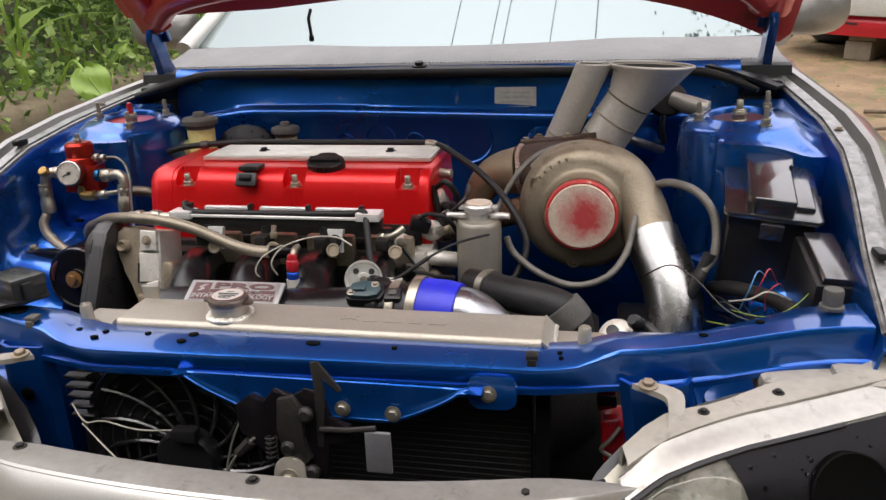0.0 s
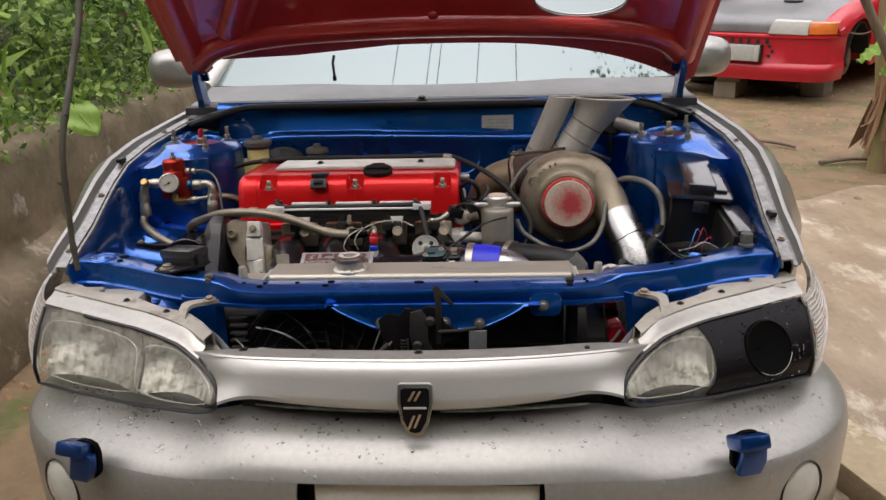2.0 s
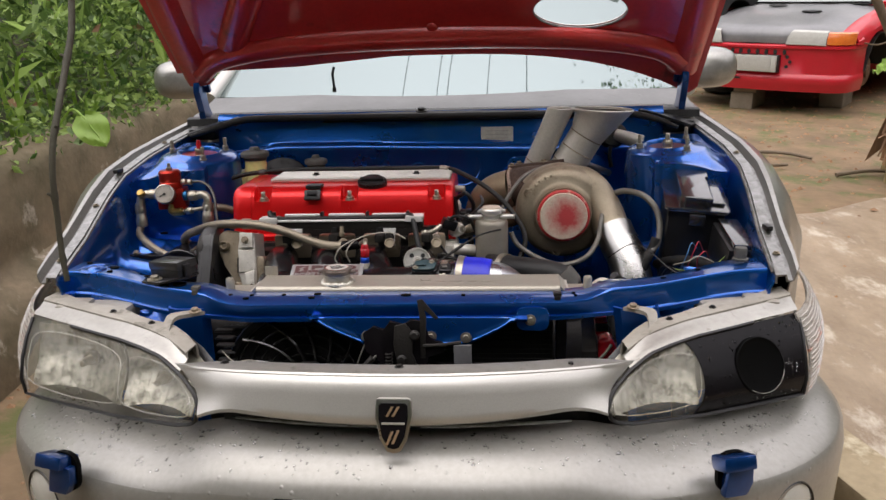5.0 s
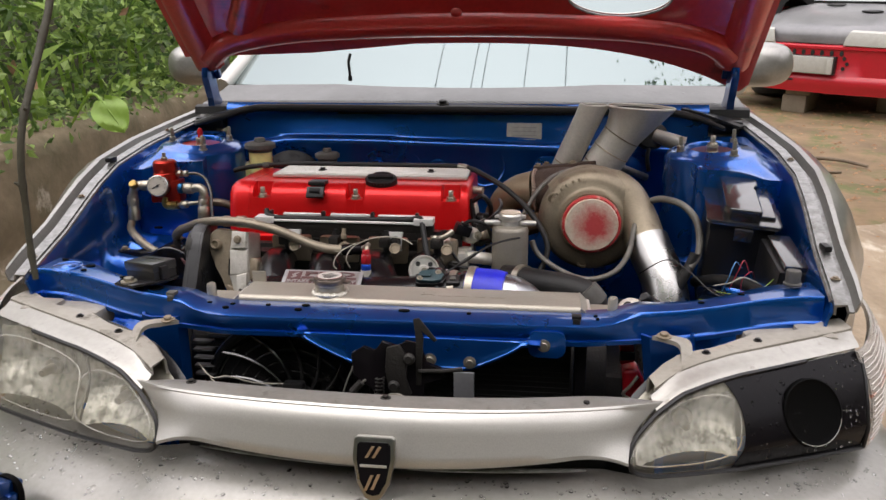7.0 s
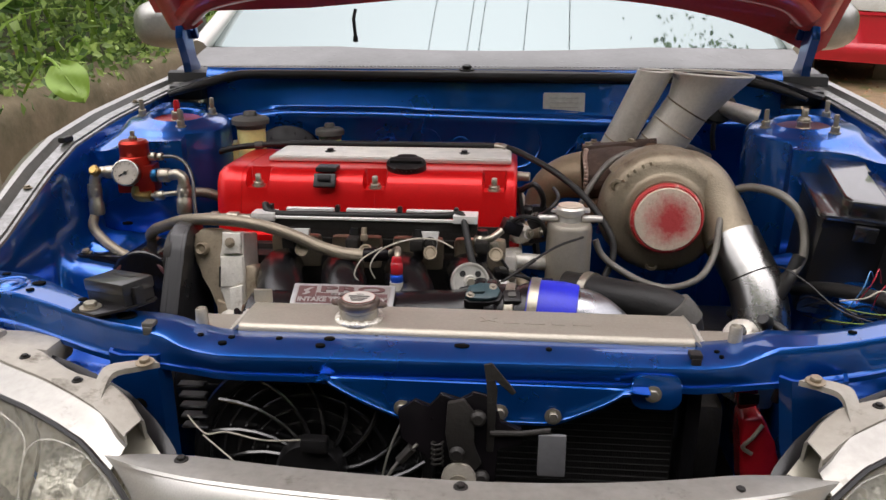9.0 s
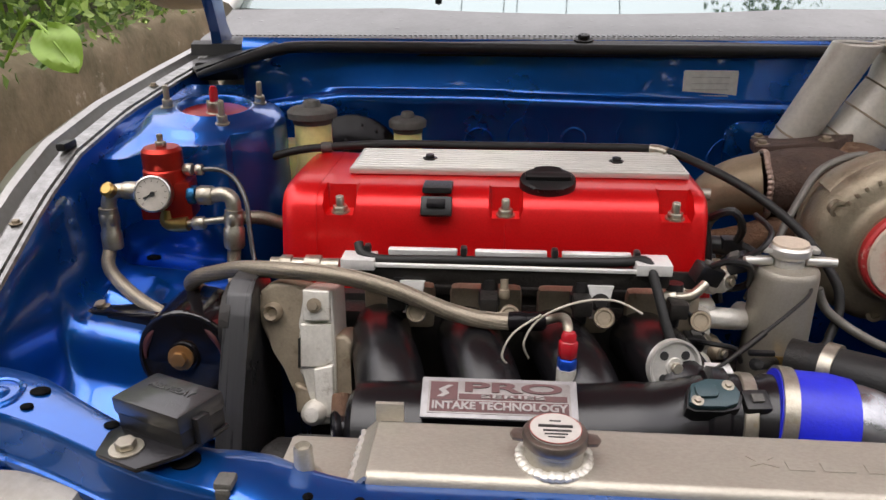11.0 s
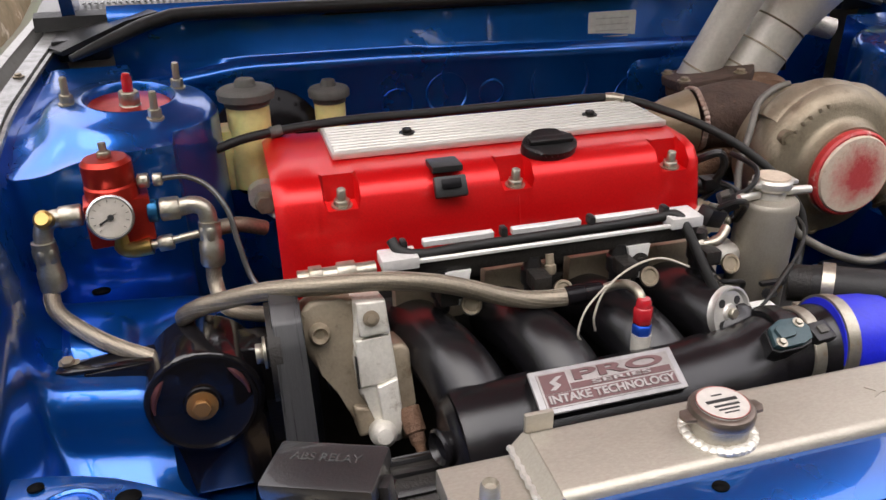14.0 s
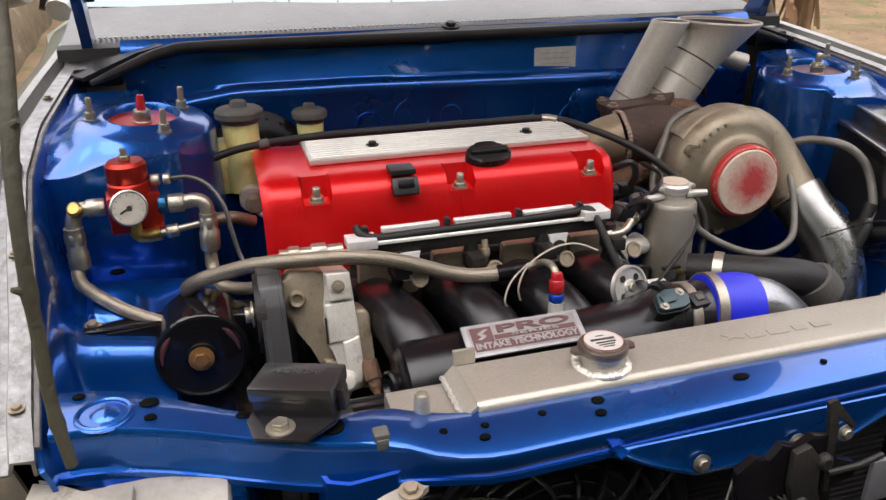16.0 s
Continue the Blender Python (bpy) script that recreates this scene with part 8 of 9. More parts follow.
# fuse boxes
fuse = thing("fuse_box", "black fuse box with a stepped lid", "fuse box", (0.535, 0.57, 0.74))
FMX = Matrix.Translation((0.543, 0.625, 0.845)) @ pose(0, 0, 0, 10, 5, -7)
part("base", box(B(), (0.000, 0.002, -0.092), (0.098, 0.164, 0.155), 0.010, FMX), BLACK_PLASTIC, fuse)
lid = part("lid", prism(B(), [(-0.050, -0.088), (0.058, -0.088), (0.065, -0.080), (0.065, 0.086), (0.058, 0.092), (-0.050, 0.092), (-0.057, 0.084), (-0.057, -0.078)], -0.014, -0.006, FMX, 0.003), BLACK_LID, fuse, "glossy black lid")
part("lid_skirt", prism(B(), [(-0.050, -0.080), (0.056, -0.080), (0.056, 0.084), (-0.050, 0.084)], -0.030, -0.013, FMX, 0.004), BLACK_PLASTIC, lid)
part("lid_top", prism(B(), [(-0.022, -0.084), (0.027, -0.084), (0.029, -0.080), (0.028, 0.020), (0.018, 0.034), (0.032, 0.040), (0.034, 0.086), (-0.026, 0.086), (-0.032, 0.080), (-0.030, -0.070)], -0.008, 0.017, FMX, 0.004, 3), BLACK_LID, lid, "raised middle of the lid")
part("lid_step", prism(B(), [(0.026, -0.062), (0.054, -0.062), (0.056, -0.058), (0.056, 0.082), (0.026, 0.082)], -0.008, 0.001, FMX, 0.003), BLACK_LID, lid)
part("clip", box(B(), (0.004, -0.091, -0.026), (0.030, 0.008, 0.022), 0.002, FMX), BLACK_LID, fuse)
part("clip", box(B(), (0.066, 0.0, -0.022), (0.008, 0.026, 0.020), 0.002, FMX), BLACK_LID, fuse)
fuse2 = thing("relay_block", "black relay block with a flat grey-sheened lid", "relay box", (0.588, 0.478, 0.72))
F2 = Matrix.Translation((0.586, 0.478, 0.787)) @ pose(0, 0, 0, 11, 3, 0)
part("body", box(B(), (-0.003, 0, -0.052), (0.046, 0.122, 0.106), 0.005, F2), BLACK_PLASTIC, fuse2)
part("lid", box(B(), (0, 0, 0.004), (0.037, 0.114, 0.012), 0.003, F2), BLACK_LID, fuse2)
# blow-off valve and odd parts by the corner
horn = thing("chrome_horn", "round metal horn behind the radiator", "horn", (0.335, 0.37, 0.70))
part("disc", lathe(B(), [(0, 0.014), (0.016, 0.014), (0.028, 0.010), (0.036, 0.004), (0.038, 0), (0.036, -0.006), (0.02, -0.014), (0, -0.014)], frame_to((0.335, 0.378, 0.722), (-0.35, -0.6, 0.75)) @ Matrix.Scale(0.55, 4), 32), CAST, horn)
part("cap", lathe(B(), [(0, 0.014), (0.007, 0.013), (0.008, 0.006)], frame_to((0.335, 0.378, 0.722), (-0.35, -0.6, 0.75)), 18), BLACK_PLASTIC, horn)
plug = thing("wiring_plug", "black wiring plug with a corrugated lead", "plug", (0.365, 0.37, 0.74))
part("shell", lathe(B(), [(0.008, 0), (0.009, 0.004), (0.0085, 0.014), (0.006, 0.018), (0, 0.018)], frame_to((0.362, 0.372, 0.738), (-0.5, -0.5, 0.6)), 18), BLACK_PLASTIC, plug)
part("lead", tube(B(), [(0.365, 0.375, 0.74), (0.378, 0.36, 0.735), (0.384, 0.348, 0.72), (0.382, 0.345, 0.69), (0.375, 0.35, 0.65)], 0.0055, 10, smooth=5), BLACK_PLASTIC, plug)
# wiper motor in the far corner
wip = thing("wiper_motor", "wiper motor with a metal drum", "motor", (0.46, 0.97, 0.88))
part("gear_case", prism(B(), circle(0.030, 24, 0, 0, 1.2, 1), -0.012, 0.012, frame_to((0.432, 0.975, 0.915), (0.2, -1, 0.4)), 0.004), DARK_METAL, wip)
part("drum", tube(B(), [(0.44, 0.97, 0.917), (0.47, 0.955, 0.908), (0.50, 0.945, 0.900)], [0.014, 0.0165, 0.0165], 18), CAST, wip, "metal drum")
part("lead", tube(B(), [(0.43, 0.965, 0.90), (0.425, 0.955, 0.87), (0.43, 0.955, 0.84)], 0.005, 8, smooth=4), BLACK_PLASTIC, wip)
for k, (mat_, pts) in enumerate((
    (WIRE_GREEN, [(0.47, 0.42, 0.742), (0.50, 0.39, 0.748), (0.53, 0.40, 0.755), (0.56, 0.44, 0.76)]),
    (WIRE_GREEN, [(0.44, 0.40, 0.735), (0.47, 0.37, 0.744), (0.51, 0.375, 0.75), (0.55, 0.40, 0.75)]),
    (WIRE_RED, [(0.50, 0.46, 0.735), (0.505, 0.44, 0.77), (0.515, 0.45, 0.785), (0.53, 0.47, 0.76)]),
    (WIRE_RED, [(0.515, 0.45, 0.73), (0.51, 0.43, 0.76), (0.525, 0.44, 0.77), (0.54, 0.47, 0.75)]),
    (WIRE_BLUE, [(0.485, 0.45, 0.73), (0.49, 0.43, 0.765), (0.50, 0.44, 0.785), (0.515, 0.46, 0.77)]),
    (BLACK_PLASTIC, [(0.372, 0.56, 0.725), (0.405, 0.50, 0.768), (0.435, 0.47, 0.760), (0.47, 0.43, 0.735), (0.52, 0.41, 0.725)]),
    (WIRE_WHITE, [(0.47, 0.44, 0.745), (0.49, 0.42, 0.757), (0.51, 0.425, 0.765), (0.54, 0.44, 0.75)]))):
    single("loose_wire", tube(B(), pts, 0.0008 if k < 5 else 0.0011, 6, smooth=6), mat_, "loose thin wire across the inner wing", "wire", pts[0], "loose wires")
for pts, r in (([(-0.125, 0.47, 0.745), (-0.13, 0.465, 0.765), (-0.115, 0.475, 0.785), (-0.08, 0.49, 0.795), (-0.045, 0.50, 0.793), (-0.02, 0.49, 0.785)], 0.0022), ([(-0.14, 0.46, 0.74), (-0.15, 0.455, 0.755), (-0.14, 0.462, 0.775), (-0.115, 0.475, 0.788)], 0.002)):
    single("vacuum_line", tube(B(), pts, r * 0.5, 8, smooth=6), WIRE_WHITE, "thin pale vacuum line", "hose", pts[0], "thin lines")
bat = thing("gear_linkage", "dark linkage and brackets beside the gearbox", "linkage", (0.40, 0.62, 0.55))
part("bracket", box(B(), (0.40, 0.66, 0.60), (0.10, 0.12, 0.05), 0.01), DARK_METAL, bat)
part("cable", tube(B(), [(0.44, 0.56, 0.70), (0.455, 0.565, 0.735), (0.44, 0.60, 0.70), (0.40, 0.64, 0.64)], 0.008, 10, smooth=5), RUBBER, bat)

wr = np.random.default_rng(11)
for k in range(6):
    a = Vector((wr.uniform(0.475, 0.50), wr.uniform(0.54, 0.60), wr.uniform(0.66, 0.70)))
    b = Vector((wr.uniform(0.50, 0.58), wr.uniform(0.38, 0.50), wr.uniform(0.70, 0.745)))
    mid1, mid2 = a.lerp(b, 0.35) + Vector((wr.uniform(-0.02, 0.02), wr.uniform(-0.05, 0.0), wr.uniform(0.0, 0.03))), a.lerp(b, 0.7) + Vector((0, wr.uniform(-0.04, 0.01), wr.uniform(-0.01, 0.02)))
    single("loose_wire", tube(B(), [a, mid1, mid2, b], wr.uniform(0.0009, 0.0019), 6, smooth=6), BLACK_PLASTIC, "loose dark wire across the inner wing", "wire", tuple(a), "loose wires")
part("loom", tube(B(), [(0.475, 0.60, 0.70), (0.49, 0.55, 0.72), (0.505, 0.50, 0.735), (0.53, 0.46, 0.74), (0.55, 0.42, 0.735)], 0.010, 10, smooth=5), RUBBER, fuse, "taped black loom")
part("loom", tube(B(), [(0.44, 0.585, 0.70), (0.452, 0.57, 0.725), (0.466, 0.575, 0.76)], 0.009, 10, smooth=5), RUBBER, fuse)

# fittings at the gearbox end of the head
for at, axis, r, h, mat_ in (((0.070, 0.600, 0.775), (0.6, -0.8, 0.2), 0.013, 0.022, CAST), ((0.085, 0.635, 0.765), (0.9, -0.3, 0.1), 0.016, 0.018, TAN_CAST), ((0.030, 0.570, 0.765), (0.1, -1, 0.3), 0.011, 0.016, CAST), ((0.072, 0.588, 0.702), (0.5, -0.8, 0), 0.012, 0.020, TAN_CAST)):
    m = frame_to(at, axis)
    ft = part("head_fitting", lathe(B(), [(r * 1.2, -0.008), (r * 1.2, 0.004), (r, 0.006), (r * 0.95, h * 0.7), (r * 0.6, h), (0, h)], m, 20), mat_, engine, "cast coolant fitting")
    bolt(ft, m @ Vector((r * 0.2, 0, h)), axis, 0.0045)
for at, size_, turn in (((0.058, 0.575, 0.792), (0.030, 0.018, 0.020), 20), ((0.095, 0.600, 0.795), (0.020, 0.024, 0.016), -25), ((0.045, 0.548, 0.728), (0.022, 0.016, 0.016), 10)):
    pl = part("sensor_plug", box(B(), (0, 0, 0), size_, 0.003, Matrix.Translation(at) @ pose(0, 0, 0, 10, turn, turn)), BLACK_PLASTIC, engine, "black sensor plug")
    part("plug_clip", box(B(), (0, 0, size_[2] * 0.6), (size_[0] * 0.5, size_[1] * 0.5, 0.004), 0.001, Matrix.Translation(at) @ pose(0, 0, 0, 10, turn, turn)), RUBBER_GREY, pl)
for pts, r in (([(0.058, 0.572, 0.80), (0.075, 0.56, 0.812), (0.10, 0.575, 0.80), (0.11, 0.60, 0.77)], 0.0035), ([(0.095, 0.598, 0.80), (0.11, 0.585, 0.815), (0.125, 0.60, 0.83), (0.12, 0.64, 0.835)], 0.003), ([(0.045, 0.545, 0.73), (0.06, 0.53, 0.735), (0.085, 0.54, 0.725), (0.10, 0.56, 0.70)], 0.0028), ([(0.02, 0.565, 0.77), (0.04, 0.555, 0.755), (0.055, 0.55, 0.735)], 0.0025), ([(0.07, 0.64, 0.83), (0.09, 0.62, 0.845), (0.105, 0.63, 0.82), (0.10, 0.65, 0.79)], 0.0045)):
    part("sensor_lead", tube(B(), pts, r, 8, smooth=5), BLACK_PLASTIC, engine)
part("fuel_tee", prism(tube(B(), [(0.012, 0.530, 0.785), (0.03, 0.522, 0.790), (0.045, 0.53, 0.80)], 0.005, 10, smooth=4), circle(0.0075, 6), 0, 0.012, frame_to((0.008, 0.532, 0.784), (1, -0.4, 0.2)), 0.0008, 1), ZINC, engine, "zinc fuel fitting")

# ---- ground and surroundings ----
rng = np.random.default_rng(4)


def lumpy(x, y, amp):
    return amp * noise.noise((x * 0.9, y * 0.9, 3.1)) + amp * 0.4 * noise.noise((x * 3.1, y * 3.1, 7.7)) + amp * 0.12 * noise.noise((x * 11, y * 11, 1.3))


def ground_z(x, y):
    z = 0.0
    if x < -1.75:
        z += min(1.0, (-1.75 - x) / 1.5) * 0.75
    return z + lumpy(x, y, 0.035 if x > 1.2 or x < -1.0 else 0.01) - 0.02


def axis_steps(lo, hi, fine_lo, fine_hi, step):
    v = list(np.arange(fine_lo, fine_hi + 1e-6, step))
    a, b = fine_lo, fine_hi
    d = step
    while a > lo:
        d *= 1.6
        a -= d
        v.insert(0, max(a, lo))
    d = step
    while b < hi:
        d *= 1.6
        b += d
        v.append(min(b, hi))
    return v


gx, gy = axis_steps(-800, 800, -4, 6, 0.10), axis_steps(-800, 800, -1.5, 9, 0.10)
t = B()
loft(t, [[(x, y, ground_z(x, y) if abs(x) < 20 and abs(y) < 20 else 0.0) for x in gx] for y in gy])
ground = single("ground", t, SOIL, "bare brown earth with moss and litter", "ground", kind="structure", car=False, sharp=80)
t = B()
loft(t, [[(x, y + 0.55 * max(0.0, (y - 1.6) / 1.7) * noise.noise((x * 1.7, 2.0, 0.4)) - 0.9 * max(0.0, (y - 1.6) / 1.7) * max(0.0, (x - 1.6) / 1.4) ** 2, 0.012 - 0.03 * max(0.0, (y - 3.05) / 0.23) + lumpy(x, y, 0.012)) for x in [0.86 + 0.12 * k + (0.12 * noise.noise((k * 0.7, y, 0)) if k in (0, 18) else 0) for k in range(19)]] for y in [-1.4 + 0.12 * k for k in range(40)]])
slab = single("concrete_yard", t, CONCRETE, "worn pale concrete yard beside the car", "pavement", kind="structure", car=False, sharp=80)
pl = B()
box(pl, (1.02, 0.62, 0.045), (0.16, 0.9, 0.075), 0.012, Matrix.Translation((1.02, 0.62, 0)) @ pose(0, 0, 0, 0, 0, 19) @ Matrix.Translation((-1.02, -0.62, 0)))
single("concrete_strip", pl, KERB, "rough concrete strip on the yard", "kerb", (1.02, 0.62, 0.0), car=False)
# litter: stones, chips and dry leaves
vs, fs = [], []
for k in range(2600):
    x, y = rng.uniform(1.3, 5.5), rng.uniform(1.8, 7.5)
    if k % 5 == 0:
        x, y = rng.uniform(-1.6, -0.9), rng.uniform(-0.5, 4)
    if 0.9 < x < 3.0 and y < 3.3 and k % 6:
        x += 2.1
    z = max(ground_z(x, y), 0.02 if x < 3.0 and y < 3.3 and x > 0.9 else -9)
    r = rng.uniform(0.005, 0.022)
    a = rng.uniform(0, 6.28)
    c, s_ = math.cos(a) * r, math.sin(a) * r
    i = len(vs)
    h = r * rng.uniform(0.3, 0.9)
    vs += [(x + c, y + s_, z), (x - s_, y + c * 0.7, z), (x - c, y - s_, z), (x + s_, y - c * 0.7, z), (x, y, z + h)]
    fs += [(i, i + 1, i + 4), (i + 1, i + 2, i + 4), (i + 2, i + 3, i + 4), (i + 3, i, i + 4)]
me = bpy.data.meshes.new("litter")
me.from_pydata(vs, [], fs)
me.materials.append(DRY_LEAF)
tagged(new("ground_litter", me), "dry leaf litter and small stones on the earth", "litter", kind="stuff")

# mossy wall on the bank side
def wall_profile(y):
    top = 0.62 - 0.03 * (y - 1.9) + 0.03 * noise.noise((0, y * 1.7, 2)) + 0.014 * noise.noise((0, y * 8, 2))
    x = -1.49 - 0.03 * y + 0.035 * noise.noise((4, y * 1.3, 0))
    j = lambda s: 0.030 * noise.noise((s, y * 3, 1)) + 0.012 * noise.noise((s, y * 11, 5))
    low = 0.27 + 0.03 * noise.noise((7, y * 1.1, 0))
    face = [(x + 0.13 + j(1), -0.05), (x + 0.12 + j(2), 0.07), (x + 0.10 + j(3), low - 0.08), (x + 0.06 + j(4), low - 0.025), (x - 0.005 + j(5) * 0.5, low), (x - 0.012 + j(6), low + 0.05), (x - 0.006 + j(7), low + 0.11), (x - 0.012 + j(8), low + 0.18), (x - 0.02 + j(9), top - 0.07), (x - 0.03 + j(10), top - 0.03), (x - 0.06 + j(11) * 0.5, top - 0.006), (x - 0.10, top + j(12) * 0.4), (x - 0.22, top + 0.01), (x - 0.34, top - 0.02), (x - 0.36, -0.05)]
    return [(px, y, z) for px, z in face]


t = B()
loft(t, [wall_profile(-1.2 + 0.045 * k) for k in range(220)], 0, True, True)
single("garden_wall", t, WALL, "low mossy plastered wall with pale patches", "wall", (-1.7, 3, 0), kind="structure", car=False, sharp=60)


def leaf_cloud(name, label, count, place, size, material, droop=0.3, slim=(0.22, 0.42)):
    """Many small pointed leaves, each folded along its rib."""
    vs, fs = [], []
    for k in range(count):
        p, s = place(k), rng.uniform(*size)
        d = Vector(rng.normal(size=3))
        d.z -= droop
        d.normalize()
        side = d.cross(Vector(rng.normal(size=3))).normalized()
        up = side.cross(d)
        w = s * rng.uniform(*slim)
        i = len(vs)
        p = Vector(p)
        vs += [tuple(p), tuple(p + d * s * 0.45 + side * w + up * s * 0.10), tuple(p + d * s), tuple(p + d * s * 0.45 - side * w + up * s * 0.10), tuple(p + d * s * 0.5)]
        fs += [(i, i + 1, i + 4), (i + 1, i + 2, i + 4), (i, i + 4, i + 3), (i + 4, i + 2, i + 3)]
    me = bpy.data.meshes.new("leaves")
    me.from_pydata(vs, [], fs)
    me.materials.append(material)
    return tagged(new(name, me), label, "foliage", kind="stuff")


clumps = []
for _ in range(330):
    x = -1.80 - 3.2 * rng.random() ** 1.5
    clumps.append((x, rng.uniform(0.6, 9.5), 0.55 + max(0, (-2.0 - x)) * 0.72 + rng.uniform(0.0, 0.75), rng.uniform(0.14, 0.38)))


def in_clump(k):
    c = clumps[k % len(clumps)]
    v = rng.normal(size=3)
    v /= np.linalg.norm(v)
    r = c[3] * rng.uniform(0.45, 1.0) ** 0.5
    return (c[0] + v[0] * r, c[1] + v[1] * r, max(0.5, c[2] + v[2] * r * 0.9))


leaf_cloud("bank_shrubs", "dense green shrubs and weeds on the bank behind the wall", 62000, in_clump, (0.018, 0.062), LEAVES)
leaf_cloud("bank_ferns", "long narrow leaves and grass among the shrubs", 5200, in_clump, (0.10, 0.24), LEAVES, 0.1, (0.05, 0.10))
leaf_cloud("dry_leaves", "withered brown leaves among the shrubs", 700, in_clump, (0.03, 0.08), DRY_LEAF)
leaf_cloud("wall_weeds", "small weeds growing over the wall top", 2600, lambda k: (-1.70 + rng.normal() * 0.10, 1.0 + 6 * rng.random(), 0.58 + abs(rng.normal()) * 0.10), (0.02, 0.055), LEAVES, -0.2)
# added out of view: leaf clumps that cut the low sky and darken reflections
behind = [(rng.uniform(-8, 9), rng.uniform(-6.5, -5), rng.uniform(0.2, 6.5), rng.uniform(0.6, 1.2)) for _ in range(200)] + [(rng.uniform(8, 9.5), rng.uniform(-6, 9), rng.uniform(0.2, 3.6), rng.uniform(0.5, 1.0)) for _ in range(90)]


def in_behind(k):
    c = behind[k % len(behind)]
    v = rng.normal(size=3)
    v /= np.linalg.norm(v)
    return (c[0] + v[0] * c[3], c[1] + v[1] * c[3], max(0.05, c[2] + v[2] * c[3]))


leaf_cloud("yard_thicket", "unseen green thicket added to block low sky and darken reflections", 15000, in_behind, (0.35, 0.65), LEAVES_FAR)
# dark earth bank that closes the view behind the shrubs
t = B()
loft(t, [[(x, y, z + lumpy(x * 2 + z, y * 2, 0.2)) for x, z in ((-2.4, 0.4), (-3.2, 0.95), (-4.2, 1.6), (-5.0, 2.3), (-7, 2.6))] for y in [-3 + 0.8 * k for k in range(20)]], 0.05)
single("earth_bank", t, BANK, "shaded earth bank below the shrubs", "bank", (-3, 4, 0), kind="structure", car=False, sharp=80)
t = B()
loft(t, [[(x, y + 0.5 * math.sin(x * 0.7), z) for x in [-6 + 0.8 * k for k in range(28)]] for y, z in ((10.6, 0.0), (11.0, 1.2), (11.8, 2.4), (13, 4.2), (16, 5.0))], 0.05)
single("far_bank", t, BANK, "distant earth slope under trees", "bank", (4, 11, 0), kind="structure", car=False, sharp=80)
far = [(rng.uniform(-5, 14), rng.uniform(9.0, 11.2), rng.uniform(0.2, 3.6), rng.uniform(0.3, 0.7)) for _ in range(190)]


def in_far(k):
    c = far[k % len(far)]
    v = rng.normal(size=3)
    v /= np.linalg.norm(v)
    r = c[3] * rng.uniform(0.3, 1.0) ** 0.5
    return (c[0] + v[0] * r, c[1] + v[1] * r, max(0.05, c[2] + v[2] * r))


leaf_cloud("far_thicket", "pale green thicket at the end of the yard", 17000, in_far, (0.08, 0.20), LEAVES_FAR)
for x, y, lean in ((-2.6, 1.7, 0.2), (-3.0, 3.2, -0.1), (-2.4, 4.6, 0.15), (4.5, 9.2, 0.1), (3.2, 9.6, -0.1), (6.0, 9.3, 0.2)):
    z0 = ground_z(x, y)
    hgt = rng.uniform(1.6, 2.6)
    tr = thing("sapling", "thin-stemmed shrub with bare lower stems", "shrub", (x, y, z0), "saplings", car=False)
    part("trunk", tube(B(), [(x, y, z0 - 0.1), (x + lean * 0.3, y, z0 + hgt * 0.4), (x + lean, y + 0.1, z0 + hgt)], [0.022, 0.016, 0.006], 8, smooth=4), BARK, tr)
    for k in range(6):
        a, h = rng.uniform(0, 6.28), hgt * (0.35 + 0.1 * k)
        b = Vector((x + lean * h / hgt, y, z0 + h))
        part("limb", tube(B(), [b, b + Vector((math.cos(a) * 0.2, math.sin(a) * 0.2, 0.14)), b + Vector((math.cos(a) * 0.42, math.sin(a) * 0.42, 0.22))], [0.008, 0.006, 0.003], 6, smooth=3), BARK, tr)
# arching grass blades
for k in range(40):
    bx, by = rng.uniform(-2.1, -1.75), rng.uniform(1.4, 4.6)
    dx, dy, h = rng.uniform(-0.3, 0.4), rng.uniform(-0.4, 0.3), rng.uniform(0.35, 0.8)
    rows = []
    for j in range(9):
        f = j / 8
        w = 0.010 * (1 - f) ** 0.6 + 0.0006
        c = Vector((bx + dx * f * f, by + dy * f * f, 0.6 + h * (f * 1.5 - f * f * 0.9)))
        rows.append([c + Vector((-w, 0, 0)), c + Vector((0, 0, -w * 0.5)), c + Vector((w, 0, 0))])
    single("grass_blade", loft(B(), rows, 0.0006), BIG_LEAF, "long arching grass blade on the wall", "grass", (bx, by, 0.6), "grass blades", car=False)


def heart_leaf(at, length, m_rot, name, label):
    rows = []
    for j in range(13):
        f = j / 12
        w = length * 0.46 * (math.sin(math.pi * min(1, f * 0.86 + 0.14)) ** 0.7) * (1.0 if f > 0.12 else 0.55 + f * 3.5)
        z = -0.10 * length * f * f
        rows.append([Vector((w * u, length * f - 0.12 * length * abs(u) * (1 - f), z + 0.05 * length * (abs(u) ** 1.3) + 0.008 * math.sin(9 * f + 4 * u))) for u in (-1, -0.66, -0.33, 0, 0.33, 0.66, 1)])
    M = Matrix.Translation(at) @ m_rot
    ob = thing(name, label, "leaf", at, car=False)
    part("blade", loft(B(), [[M @ p for p in r] for r in rows], 0.001), BIG_LEAF, ob)
    part("rib", tube(B(), [M @ Vector((0, length * k / 6, -0.10 * length * (k / 6) ** 2 + 0.004)) for k in range(7)], [0.004, 0.001], 6), BIG_LEAF, ob)
    part("stalk", tube(B(), [Vector(at), Vector(at) + Vector((-0.08, 0.05, 0.02)), Vector(at) + Vector((-0.22, 0.10, -0.12))], 0.005, 6, smooth=4), BIG_LEAF, ob)
    return ob


